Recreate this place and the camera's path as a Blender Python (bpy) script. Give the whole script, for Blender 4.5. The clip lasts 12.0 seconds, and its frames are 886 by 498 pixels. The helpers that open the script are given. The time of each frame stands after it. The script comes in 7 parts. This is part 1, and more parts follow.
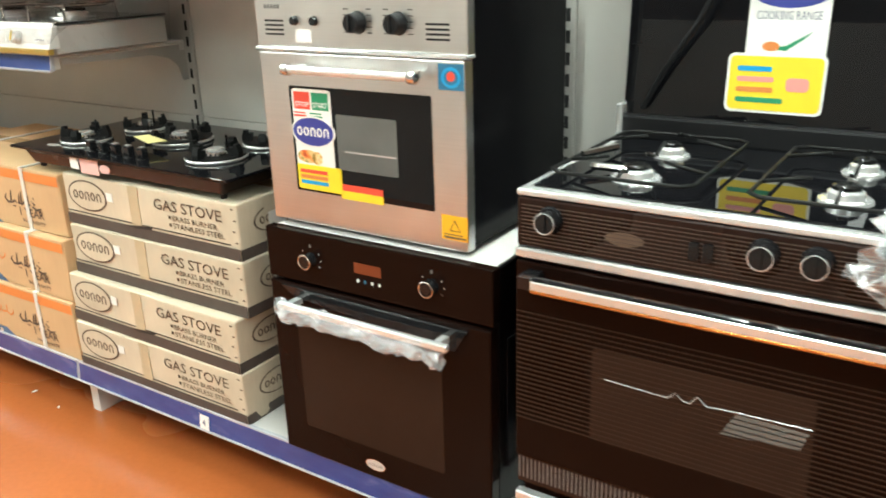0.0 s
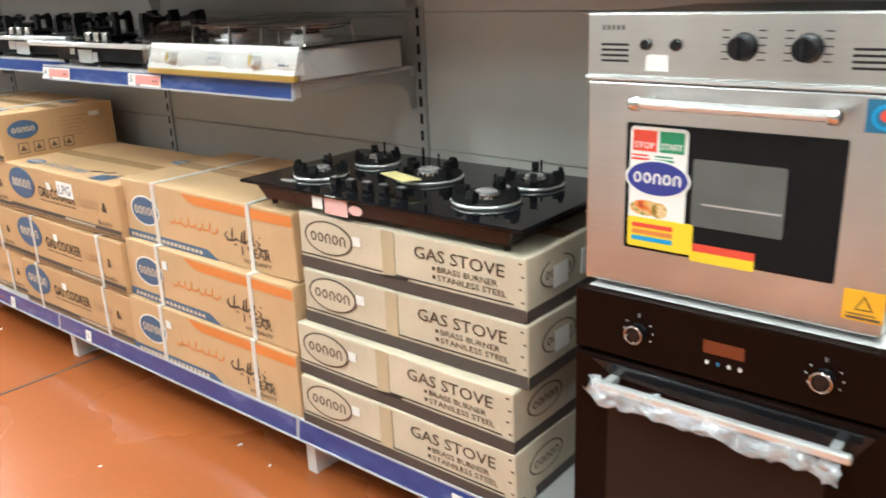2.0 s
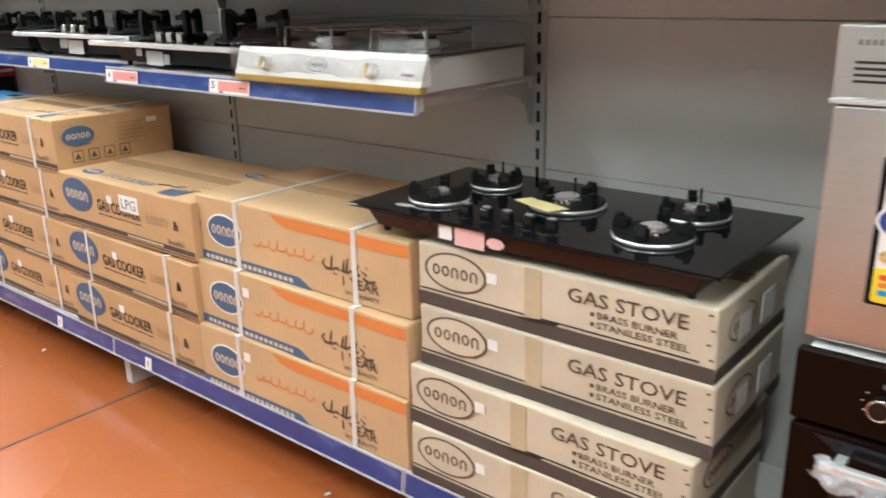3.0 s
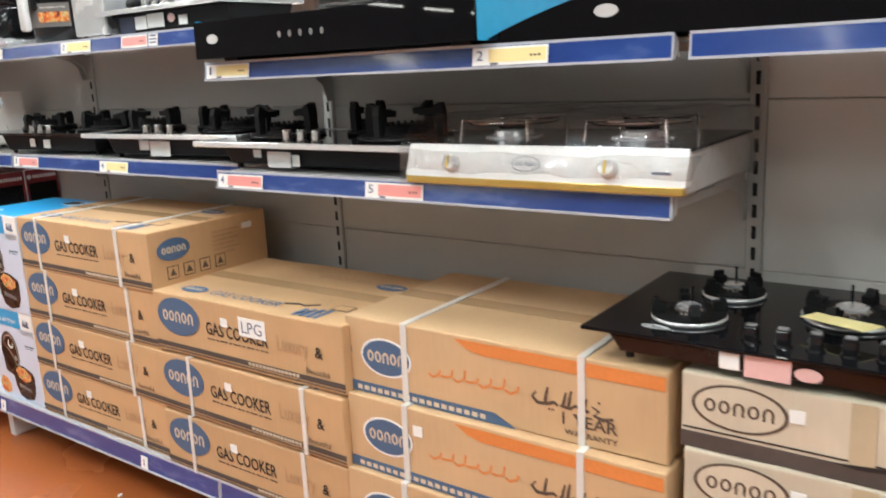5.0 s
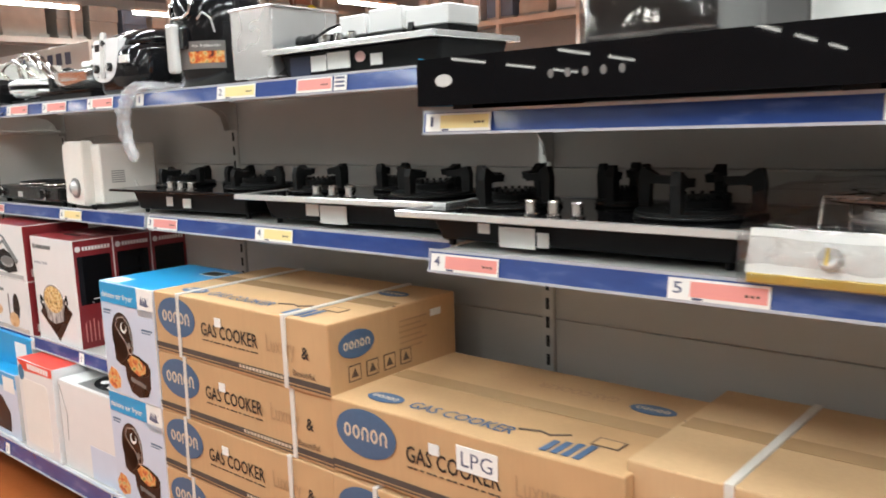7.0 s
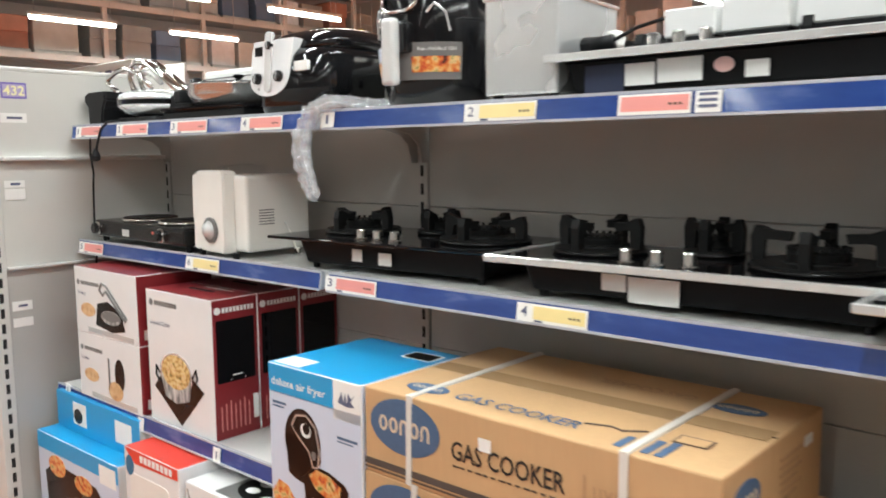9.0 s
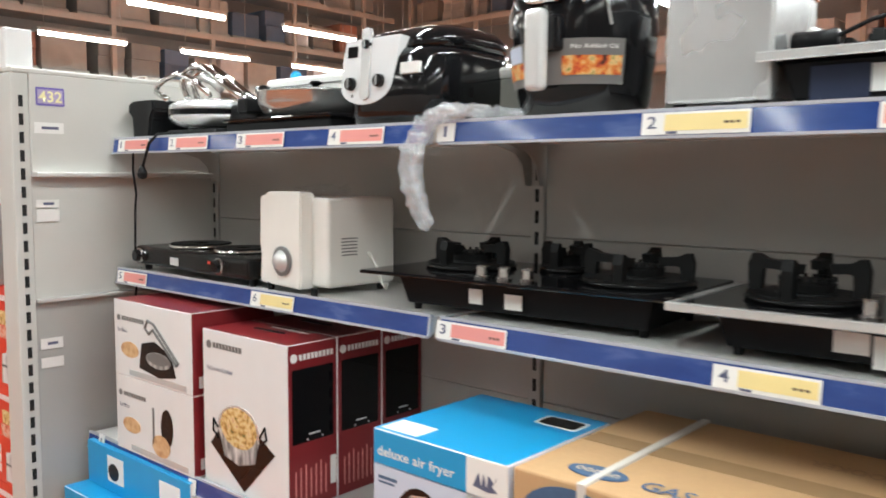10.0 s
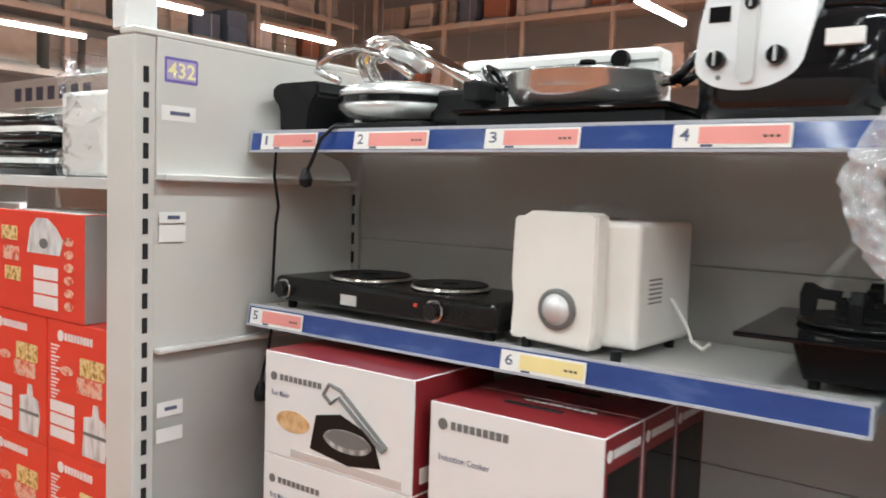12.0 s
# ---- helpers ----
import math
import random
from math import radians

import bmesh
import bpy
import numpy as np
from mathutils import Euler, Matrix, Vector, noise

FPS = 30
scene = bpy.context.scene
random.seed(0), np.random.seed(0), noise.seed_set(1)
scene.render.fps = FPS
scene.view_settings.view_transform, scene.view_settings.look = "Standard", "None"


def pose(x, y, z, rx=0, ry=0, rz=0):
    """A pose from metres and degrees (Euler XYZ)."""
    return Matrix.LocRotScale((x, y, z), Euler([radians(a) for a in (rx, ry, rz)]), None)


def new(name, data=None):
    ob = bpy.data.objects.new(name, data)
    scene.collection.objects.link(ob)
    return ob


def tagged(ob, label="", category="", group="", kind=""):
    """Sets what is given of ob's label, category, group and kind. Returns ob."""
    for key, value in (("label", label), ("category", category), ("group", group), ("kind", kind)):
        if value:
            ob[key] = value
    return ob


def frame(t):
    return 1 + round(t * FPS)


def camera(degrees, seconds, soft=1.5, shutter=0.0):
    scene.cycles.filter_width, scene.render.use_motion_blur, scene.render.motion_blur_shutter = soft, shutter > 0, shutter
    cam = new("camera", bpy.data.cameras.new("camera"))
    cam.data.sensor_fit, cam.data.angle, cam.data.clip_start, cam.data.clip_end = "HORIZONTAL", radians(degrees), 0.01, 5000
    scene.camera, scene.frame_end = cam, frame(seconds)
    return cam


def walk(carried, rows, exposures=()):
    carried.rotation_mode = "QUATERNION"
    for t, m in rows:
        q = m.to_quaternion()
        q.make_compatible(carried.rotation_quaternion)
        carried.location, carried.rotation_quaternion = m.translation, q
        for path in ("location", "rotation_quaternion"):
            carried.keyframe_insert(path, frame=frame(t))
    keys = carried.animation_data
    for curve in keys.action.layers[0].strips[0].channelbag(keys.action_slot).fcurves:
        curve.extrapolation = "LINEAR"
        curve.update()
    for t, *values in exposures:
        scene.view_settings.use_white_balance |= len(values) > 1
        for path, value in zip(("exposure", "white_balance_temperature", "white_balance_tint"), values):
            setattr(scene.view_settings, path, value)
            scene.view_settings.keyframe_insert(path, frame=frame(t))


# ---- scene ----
cam = camera(56.4, 12.0, soft=1.8, shutter=0.4)
METRES, EYE, TILT, LEAN, TURN = 4.744, 1.31, 0.0, 0.0, 33.7
ROWS = [
    (0.0, 0.0, 0.0, 0.0, -0.6, -19.79, 1.68),
    (0.5, -0.0352, 0.0126, 0.0009, -1.6, -19.12, 1.13),
    (1.0, -0.0671, 0.0181, -0.0011, -3.15, -18.49, 1.13),
    (1.5, -0.0827, 0.0317, -0.0024, -0.3, -18.44, 1.43),
    (2.0, -0.102, 0.0621, -0.0011, 5.46, -18.13, 2.15),
    (2.5, -0.1261, 0.0852, -0.0029, 6.64, -18.16, 1.58),
    (3.0, -0.173, 0.1097, -0.0001, 5.63, -17.99, 1.16),
    (3.5, -0.2047, 0.1254, -0.0006, 5.34, -17.72, 1.68),
    (5.5, -0.3261, 0.1901, 0.0085, 2.76, -10.86, 3.28),
    (6.0, -0.3478, 0.2212, 0.011, 5.79, -9.73, 2.94),
    (6.5, -0.3715, 0.2505, 0.0075, 6.48, -9.2, 2.58),
    (8.5, -0.5048, 0.374, 0.0066, 9.03, -7.6, 0.21),
    (9.0, -0.5544, 0.4045, 0.0118, 7.58, -6.7, 0.52),
    (9.5, -0.5865, 0.4382, 0.0106, 7.47, -5.72, 0.31),
    (10.0, -0.6231, 0.4695, 0.01, 7.45, -5.0, -0.33),
    (10.5, -0.6715, 0.4905, 0.0119, 5.69, -4.59, -0.94),
    (11.0, -0.7165, 0.5164, 0.0103, 4.57, -4.67, -0.9),
    (11.5, -0.7466, 0.5535, 0.0103, 5.4, -4.61, -0.79),
    (12.0, -0.7878, 0.5778, 0.0085, 3.03, -4.11, -1.88),
]
walk(cam, [(t, pose(0, 0, EYE, TILT, LEAN, TURN) @ pose(METRES * x, METRES * y, METRES * z, 90 + pitch, roll, yaw)) for t, x, y, z, yaw, pitch, roll in ROWS],
     exposures=[(0.0, 0.38, 6350, -4), (1.6, 0.34, 6100, -2), (2.2, 0.13, 5970, 2), (5.5, -0.06, 6120, 7), (8.5, -0.26, 6220, 6), (12.0, -0.40, 6100, 6)])

# ---- world, lights, exposure ----
world = bpy.data.worlds.new("world")
scene.world = world
world.use_nodes = True
world.node_tree.nodes["Background"].inputs[0].default_value = (0.80, 0.78, 0.74, 1)
world.node_tree.nodes["Background"].inputs[1].default_value = 0.02

TUBE_Z = 3.6
TUBE_ROWS = ((-17.3, 8.54), (-14.0, 5.75), (-8.7, 9.27), (-3.4, 6.7), (1.9, 6.7))
TUBE_PITCH, TUBE_LONG = 2.53, 1.5
LAMP_WATTS = 77.0


def add_lamp(x, y, z, watts):
    data = bpy.data.lights.new("tube_fill_lamp", "AREA")
    data.shape, data.size, data.size_y = "RECTANGLE", 0.12, TUBE_LONG
    data.energy, data.color = watts, (0.95, 0.97, 0.94)
    ob = new("tube_fill_lamp", data)
    ob.matrix_world = pose(x, y, z)


# Area lamps for the tubes' light; x -6.05 and -0.75 are added fill without tubes
for lx in (-8.7, -6.05, -3.4, -0.75, 1.9):
    for ly, share in ((-3.4, 0.36), (-0.87, 1.00), (1.66, 1.20)):
        add_lamp(lx, ly, TUBE_Z - 0.06, LAMP_WATTS * share)
# Boosted fill to brighten the racking; the one at x -11.3 has no tube
for lx, ly in ((-14.0, 6.5), (-14.0, 11.6), (-8.7, 10.0), (-3.4, 9.0), (-17.3, 9.3), (-17.3, 14.0), (-11.3, 14.0)):
    add_lamp(lx, ly, TUBE_Z - 0.06, LAMP_WATTS * 6.0)


# ---- materials ----
def mat(name, col, rough=0.5, metal=0.0, var=0.08, scale=18.0, stretch=(1, 1, 1), bump=0.0, bscale=250.0,
        coat=0.0, stain=0.05, stain_scale=2.2, alpha=1.0, transmission=0.0, emit=0.0, per_object=0.0, rough_var=0.06, ior=1.45):
    m = bpy.data.materials.new(name)
    m.use_nodes = True
    nt = m.node_tree
    n, link = nt.nodes, nt.links.new
    b = n["Principled BSDF"]
    b.inputs["Metallic"].default_value = metal
    b.inputs["Alpha"].default_value = alpha
    b.inputs["Transmission Weight"].default_value = transmission
    b.inputs["Coat Weight"].default_value = coat
    b.inputs["Coat Roughness"].default_value = 0.08
    b.inputs["IOR"].default_value = ior
    tc = n.new("ShaderNodeTexCoord")
    mp = n.new("ShaderNodeMapping")
    mp.inputs["Scale"].default_value = stretch
    link(tc.outputs["Object"], mp.inputs["Vector"])
    fine = n.new("ShaderNodeTexNoise")
    fine.inputs["Scale"].default_value = scale
    fine.inputs["Detail"].default_value = 5
    link(mp.outputs[0], fine.inputs["Vector"])
    big = n.new("ShaderNodeTexNoise")
    big.inputs["Scale"].default_value = stain_scale
    big.inputs["Detail"].default_value = 3
    link(tc.outputs["Object"], big.inputs["Vector"])
    val = n.new("ShaderNodeMath")
    val.operation = "MULTIPLY_ADD"
    val.inputs[1].default_value = 2 * var
    val.inputs[2].default_value = 1 - var
    link(fine.outputs["Fac"], val.inputs[0])
    val2 = n.new("ShaderNodeMath")
    val2.operation = "MULTIPLY_ADD"
    val2.inputs[1].default_value = 4 * stain
    val2.inputs[2].default_value = 1 - 2 * stain
    link(big.outputs["Fac"], val2.inputs[0])
    mul = n.new("ShaderNodeMath")
    mul.operation = "MULTIPLY"
    link(val.outputs[0], mul.inputs[0])
    link(val2.outputs[0], mul.inputs[1])
    last = mul
    if per_object:
        info = n.new("ShaderNodeObjectInfo")
        val3 = n.new("ShaderNodeMath")
        val3.operation = "MULTIPLY_ADD"
        val3.inputs[1].default_value = 2 * per_object
        val3.inputs[2].default_value = 1 - per_object
        link(info.outputs["Random"], val3.inputs[0])
        last = n.new("ShaderNodeMath")
        last.operation = "MULTIPLY"
        link(mul.outputs[0], last.inputs[0])
        link(val3.outputs[0], last.inputs[1])
    hsv = n.new("ShaderNodeHueSaturation")
    hsv.inputs["Color"].default_value = (*col, 1)
    link(last.outputs[0], hsv.inputs["Value"])
    link(hsv.outputs[0], b.inputs["Base Color"])
    rv = n.new("ShaderNodeMath")
    rv.operation = "MULTIPLY_ADD"
    rv.inputs[1].default_value = 2 * rough_var
    rv.inputs[2].default_value = max(0.0, rough - rough_var)
    link(big.outputs["Fac"], rv.inputs[0])
    link(rv.outputs[0], b.inputs["Roughness"])
    if bump:
        bn = n.new("ShaderNodeTexNoise")
        bn.inputs["Scale"].default_value = bscale
        bn.inputs["Detail"].default_value = 4
        link(mp.outputs[0], bn.inputs["Vector"])
        bp = n.new("ShaderNodeBump")
        bp.inputs["Strength"].default_value = bump
        bp.inputs["Distance"].default_value = 0.004
        link(bn.outputs["Fac"], bp.inputs["Height"])
        link(bp.outputs[0], b.inputs["Normal"])
    if emit:
        b.inputs["Emission Color"].default_value = (*col, 1)
        b.inputs["Emission Strength"].default_value = emit
    return m


FLOOR = mat("terracotta_floor", (0.330, 0.092, 0.025), 0.26, var=0.10, scale=60, stain=0.10, stain_scale=1.1, bump=0.05, bscale=35, rough_var=0.10)
JOINT = mat("floor_joint", (0.07, 0.05, 0.045), 0.8)
WALL = mat("wall_paint", (0.72, 0.71, 0.68), 0.7, stain=0.05, stain_scale=0.7, bump=0.08, bscale=90)
CEIL = mat("ceiling_paint", (0.22, 0.21, 0.20), 0.8, stain=0.08, stain_scale=0.5)
# Two tones of one panel grey: darker for shaded panels, paler for well-lit ones
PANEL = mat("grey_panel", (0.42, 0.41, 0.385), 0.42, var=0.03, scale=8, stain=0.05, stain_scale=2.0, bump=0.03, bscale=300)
PANEL_LIT = mat("lit_grey_panel", (0.58, 0.57, 0.535), 0.42, var=0.03, scale=8, stain=0.04, stain_scale=2.0, bump=0.03, bscale=300)
STEEL_GREY = mat("grey_steel", (0.58, 0.57, 0.55), 0.38, var=0.04, scale=30, stain=0.05)
# Near-black for slot openings and for the shade under the decks
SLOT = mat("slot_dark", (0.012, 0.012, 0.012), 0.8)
RAIL_CLEAR = mat("clear_lip", (0.46, 0.48, 0.53), 0.18, var=0.03)
CARD = mat("brown_card", (0.53, 0.33, 0.165), 0.72, var=0.06, scale=90, stretch=(1, 1, 0.15), stain=0.07, stain_scale=5, bump=0.12, bscale=120, per_object=0.05)
CARD_TAN = mat("tan_card", (0.56, 0.37, 0.20), 0.70, var=0.06, scale=90, stretch=(1, 1, 0.15), stain=0.07, stain_scale=5, bump=0.12, bscale=120, per_object=0.05)
CARD_GREY = mat("pale_card", (0.56, 0.48, 0.36), 0.74, var=0.07, scale=90, stretch=(1, 1, 0.15), stain=0.11, stain_scale=6, bump=0.15, bscale=120, per_object=0.05)
CARD_BAND = mat("dark_band", (0.075, 0.058, 0.05), 0.6, var=0.15, scale=60, stain=0.15, stain_scale=8)
INK = mat("black_ink", (0.022, 0.018, 0.016), 0.6)
INK_BROWN = mat("brown_ink", (0.10, 0.065, 0.045), 0.6)
INK_FAINT = mat("faint_ink", (0.40, 0.245, 0.13), 0.7)
INK_BLUE = mat("blue_ink", (0.066, 0.120, 0.215), 0.55, var=0.12, scale=120)
INK_ORANGE = mat("orange_ink", (0.66, 0.22, 0.055), 0.55, var=0.1, scale=120)
INK_PALE = mat("pale_ink", (0.62, 0.50, 0.36), 0.6)
TAPE = mat("packing_tape", (0.44, 0.285, 0.15), 0.25, var=0.06, scale=40, stain=0.1)
STRAP = mat("white_strap", (0.66, 0.63, 0.58), 0.35, var=0.05, scale=100, bump=0.2, bscale=400)
PAPER = mat("white_paper", (0.80, 0.79, 0.76), 0.6, var=0.03)
TAG_RED = mat("red_card", (0.74, 0.29, 0.26), 0.5, var=0.04)
PINK_STICKER = mat("pale_pink_sticker", (0.74, 0.46, 0.43), 0.5, var=0.08, scale=60)
TAG_YELLOW = mat("yellow_card", (0.80, 0.66, 0.30), 0.5, var=0.04)
INK_NUM = mat("number_ink", (0.10, 0.11, 0.18), 0.6)
INOX = mat("brushed_steel", (0.70, 0.70, 0.69), 0.30, 1.0, var=0.07, scale=60, stretch=(0.06, 1, 6), stain=0.16, stain_scale=4, bump=0.03, bscale=300)
CHROME = mat("chrome", (0.78, 0.77, 0.75), 0.10, 1.0, var=0.02, stain=0.03)
CHROME_SOFT = mat("satin_chrome", (0.78, 0.79, 0.79), 0.24, 0.70, var=0.04, stain=0.05)
KNOB_CHROME = mat("knob_chrome", (0.58, 0.58, 0.57), 0.19, 1.0, var=0.03, stain=0.04)
GLASS_BLACK = mat("black_glass", (0.005, 0.005, 0.006), 0.016, var=0.05, rough_var=0.008, ior=1.36)
GLASS_BROWN = mat("brown_black_glass", (0.008, 0.0036, 0.0026), 0.09, var=0.05, rough_var=0.03, ior=1.17)
ENAMEL = mat("black_enamel", (0.008, 0.008, 0.008), 0.25, var=0.1, scale=80, stain=0.1, ior=1.33)
ENAMEL_BROWN = mat("brown_enamel", (0.016, 0.007, 0.005), 0.28, var=0.1, scale=80, ior=1.33)
TRAY = mat("tray_black", (0.008, 0.008, 0.009), 0.55, var=0.1, scale=80, ior=1.25)
BRIGHT_STEEL = mat("bright_steel", (0.66, 0.66, 0.66), 0.27, 0.70, var=0.03, scale=60, stretch=(3, 1, 0.4), stain=0.08, stain_scale=5)
IRON = mat("cast_iron", (0.009, 0.009, 0.009), 0.50, var=0.15, scale=150, bump=0.15, bscale=300, ior=1.24)
PLASTIC_BLACK = mat("black_plastic", (0.008, 0.008, 0.009), 0.10, var=0.05, ior=1.45, rough_var=0.03)
PLASTIC_MATT = mat("matt_black_plastic", (0.011, 0.011, 0.012), 0.45, var=0.08, bump=0.05, ior=1.25)
PLASTIC_GREY = mat("grey_plastic", (0.16, 0.155, 0.15), 0.35)
CREAM = mat("cream_plastic", (0.79, 0.765, 0.715), 0.35, var=0.03, stain=0.04, stain_scale=7)
WHITE = mat("white_plastic", (0.82, 0.81, 0.78), 0.30, var=0.02)
SILVER = mat("silver_plastic", (0.66, 0.66, 0.65), 0.25, 0.35, var=0.03)
WRAP_WHITE = mat("crinkled_wrap", (0.80, 0.82, 0.85), 0.12, 0.35, var=0.25, scale=60, alpha=0.36, bump=1.0, bscale=70, rough_var=0.08)
def film_material(name, fac, rough, bump, bscale):
    """Thin clear film: see-through with a gloss that grows at grazing angles."""
    m = bpy.data.materials.new(name)
    m.use_nodes = True
    nt = m.node_tree
    n, link = nt.nodes, nt.links.new
    n.remove(n["Principled BSDF"])
    clear, gloss, mix = n.new("ShaderNodeBsdfTransparent"), n.new("ShaderNodeBsdfGlossy"), n.new("ShaderNodeMixShader")
    clear.inputs["Color"].default_value = (0.95, 0.95, 0.95, 1)
    gloss.inputs["Roughness"].default_value = rough
    tc, nz, bp, fr, ad = n.new("ShaderNodeTexCoord"), n.new("ShaderNodeTexNoise"), n.new("ShaderNodeBump"), n.new("ShaderNodeLayerWeight"), n.new("ShaderNodeMath")
    nz.inputs["Scale"].default_value = bscale
    link(tc.outputs["Object"], nz.inputs["Vector"])
    link(nz.outputs["Fac"], bp.inputs["Height"])
    bp.inputs["Strength"].default_value, bp.inputs["Distance"].default_value = bump, 0.01
    link(bp.outputs[0], gloss.inputs["Normal"])
    link(bp.outputs[0], fr.inputs["Normal"])
    fr.inputs["Blend"].default_value = 0.25
    pw = n.new("ShaderNodeMath")
    pw.operation = "POWER"
    pw.inputs[1].default_value = 3.0
    link(fr.outputs["Facing"], pw.inputs[0])
    ad.operation = "MULTIPLY_ADD"
    ad.use_clamp = True
    ad.inputs[1].default_value = 0.55
    ad.inputs[2].default_value = fac
    link(pw.outputs[0], ad.inputs[0])
    link(ad.outputs[0], mix.inputs[0])
    link(clear.outputs[0], mix.inputs[1])
    link(gloss.outputs[0], mix.inputs[2])
    link(mix.outputs[0], n["Material Output"].inputs["Surface"])
    return m


WINDOW_BROWN = mat("oven_window", (0.024, 0.0135, 0.0095), 0.10, var=0.08, ior=1.20)
CASING = mat("oven_casing", (0.006, 0.006, 0.007), 0.20, var=0.1, ior=1.13)
TAPE_PALE = mat("yellowed_tape", (0.50, 0.41, 0.27), 0.30, var=0.08, scale=40, stain=0.12, stain_scale=9)
LINE_PANEL = mat("panel_fine_line", (0.075, 0.055, 0.045), 0.3, ior=1.25)
LINE_BROWN = mat("brown_fine_line", (0.030, 0.017, 0.012), 0.3, var=0.1, ior=1.25)
WINDOW_GREY = mat("oven_window_grey", (0.11, 0.115, 0.11), 0.12, var=0.25, scale=9)
WRAP = film_material("clear_wrap", 0.07, 0.10, 0.9, 34)
WRAP_TIGHT = film_material("tight_wrap", 0.24, 0.05, 0.14, 9)
FILM_BLUE = mat("blue_film", (0.035, 0.27, 0.46), 0.25, var=0.10, scale=30, bump=0.2, bscale=60)
BOX_BLUE = mat("blue_print", (0.022, 0.31, 0.62), 0.33, var=0.03, stain=0.04)
BOX_PALE = mat("pale_blue_print", (0.56, 0.62, 0.74), 0.35, var=0.04)
BOX_WHITE = mat("white_print", (0.74, 0.73, 0.72), 0.36, var=0.03, stain=0.04)
BOX_MAROON = mat("maroon_print", (0.20, 0.018, 0.022), 0.33, var=0.05, stain=0.05)
BOX_RED = mat("red_print", (0.70, 0.055, 0.030), 0.36, var=0.05, stain=0.05)


def mottled(name, colours, scale, rough=0.42, stretch=(1, 1, 1), detail=3.0, low=0.30, high=0.70):
    """A surface of several colours in irregular patches, as in printed photographs or plastic with smudges and painted
    reflections.
    """
    m = mat(name, colours[0], rough)
    nt = m.node_tree
    n, link = nt.nodes, nt.links.new
    tc, mp, nz, rp = n.new("ShaderNodeTexCoord"), n.new("ShaderNodeMapping"), n.new("ShaderNodeTexNoise"), n.new("ShaderNodeValToRGB")
    mp.inputs["Scale"].default_value = stretch
    nz.inputs["Scale"].default_value, nz.inputs["Detail"].default_value = scale, detail
    link(tc.outputs["Object"], mp.inputs["Vector"])
    link(mp.outputs[0], nz.inputs["Vector"])
    link(nz.outputs["Fac"], rp.inputs[0])
    while len(rp.color_ramp.elements) < len(colours):
        rp.color_ramp.elements.new(0.5)
    for i, c in enumerate(colours):
        rp.color_ramp.elements[i].position = low + (high - low) * i / (len(colours) - 1)
        rp.color_ramp.elements[i].color = (*c, 1)
    link(rp.outputs[0], n["Principled BSDF"].inputs["Base Color"])
    return m


FOOD = mottled("food_print", ((0.06, 0.015, 0.008), (0.55, 0.08, 0.02), (0.66, 0.25, 0.05), (0.70, 0.48, 0.22), (0.16, 0.20, 0.03)), 55)
FOOD_PALE = mottled("noodle_print", ((0.10, 0.12, 0.02), (0.45, 0.22, 0.05), (0.68, 0.48, 0.18), (0.76, 0.64, 0.36), (0.50, 0.12, 0.04)), 75)
BREAD = mottled("bread_print", ((0.42, 0.20, 0.08), (0.62, 0.38, 0.18), (0.70, 0.50, 0.28)), 40)
PICTURE_STEEL = mottled("steel_picture_print", ((0.05, 0.05, 0.05), (0.32, 0.31, 0.30), (0.70, 0.69, 0.67)), 30, stretch=(2, 1, 0.5))
STEEL_PAN = mat("polished_pan_steel", (0.60, 0.60, 0.59), 0.16, 0.75, var=0.05, stain=0.08, stain_scale=9)
GREY_GREEN = mat("grey_green", (0.33, 0.335, 0.30), 0.5)
LABEL_NAVY = mat("navy_label", (0.018, 0.026, 0.060), 0.4)
RED_INK = mat("red_ink", (0.70, 0.07, 0.04), 0.5)
GREEN_INK = mat("green_ink", (0.03, 0.26, 0.12), 0.5)
YELLOW_INK = mat("yellow_ink", (0.85, 0.62, 0.03), 0.5)
ORANGE_STICKER = mat("amber_sticker", (0.80, 0.40, 0.02), 0.45)
NAVY_INK = mat("navy_ink", (0.035, 0.045, 0.25), 0.45)
CYAN_INK = mat("cyan_ink", (0.03, 0.15, 0.27), 0.45)
GOLD_INK = mat("gold_strip", (0.52, 0.36, 0.08), 0.3, 0.4)
DISPLAY = mat("amber_display", (0.16, 0.035, 0.012), 0.3)
RACK = mat("rack_beam", (0.58, 0.56, 0.52), 0.5, stain=0.1)
TUBE = mat("lamp_tube", (1.0, 0.95, 0.86), 0.5, emit=22.0)
# Pale patches paint in smudges and whitish reflections along the strip
RAIL_BLUE = mottled("blue_strip", ((0.014, 0.040, 0.19), (0.022, 0.056, 0.225), (0.10, 0.15, 0.33)), 7, 0.20, (1, 1, 3.5), 5.0, 0.35, 0.80)
RAIL_BLUE.node_tree.nodes["Principled BSDF"].inputs["Coat Weight"].default_value = 0.5


# ---- helpers ----
def thing(name, label, category, m=None, group="", kind=""):
    ob = new(name)
    ob.empty_display_size = 0.05
    if m is not None:
        ob.matrix_world = m
    return tagged(ob, label, category, group, kind)


def part(name, bm, material, parent, label="", smooth=False):
    me = bpy.data.meshes.new(name)
    bm.to_mesh(me)
    bm.free()
    if smooth:
        for p in me.polygons:
            p.use_smooth = True
    me.materials.append(material)
    ob = new(name, me)
    if parent is not None:
        ob.parent = parent
    if label:
        ob["label"] = label
    return ob


def solid(name, bm, material, label, category, group="", kind="", smooth=False):
    return tagged(part(name, bm, material, None, "", smooth), label, category, group, kind)


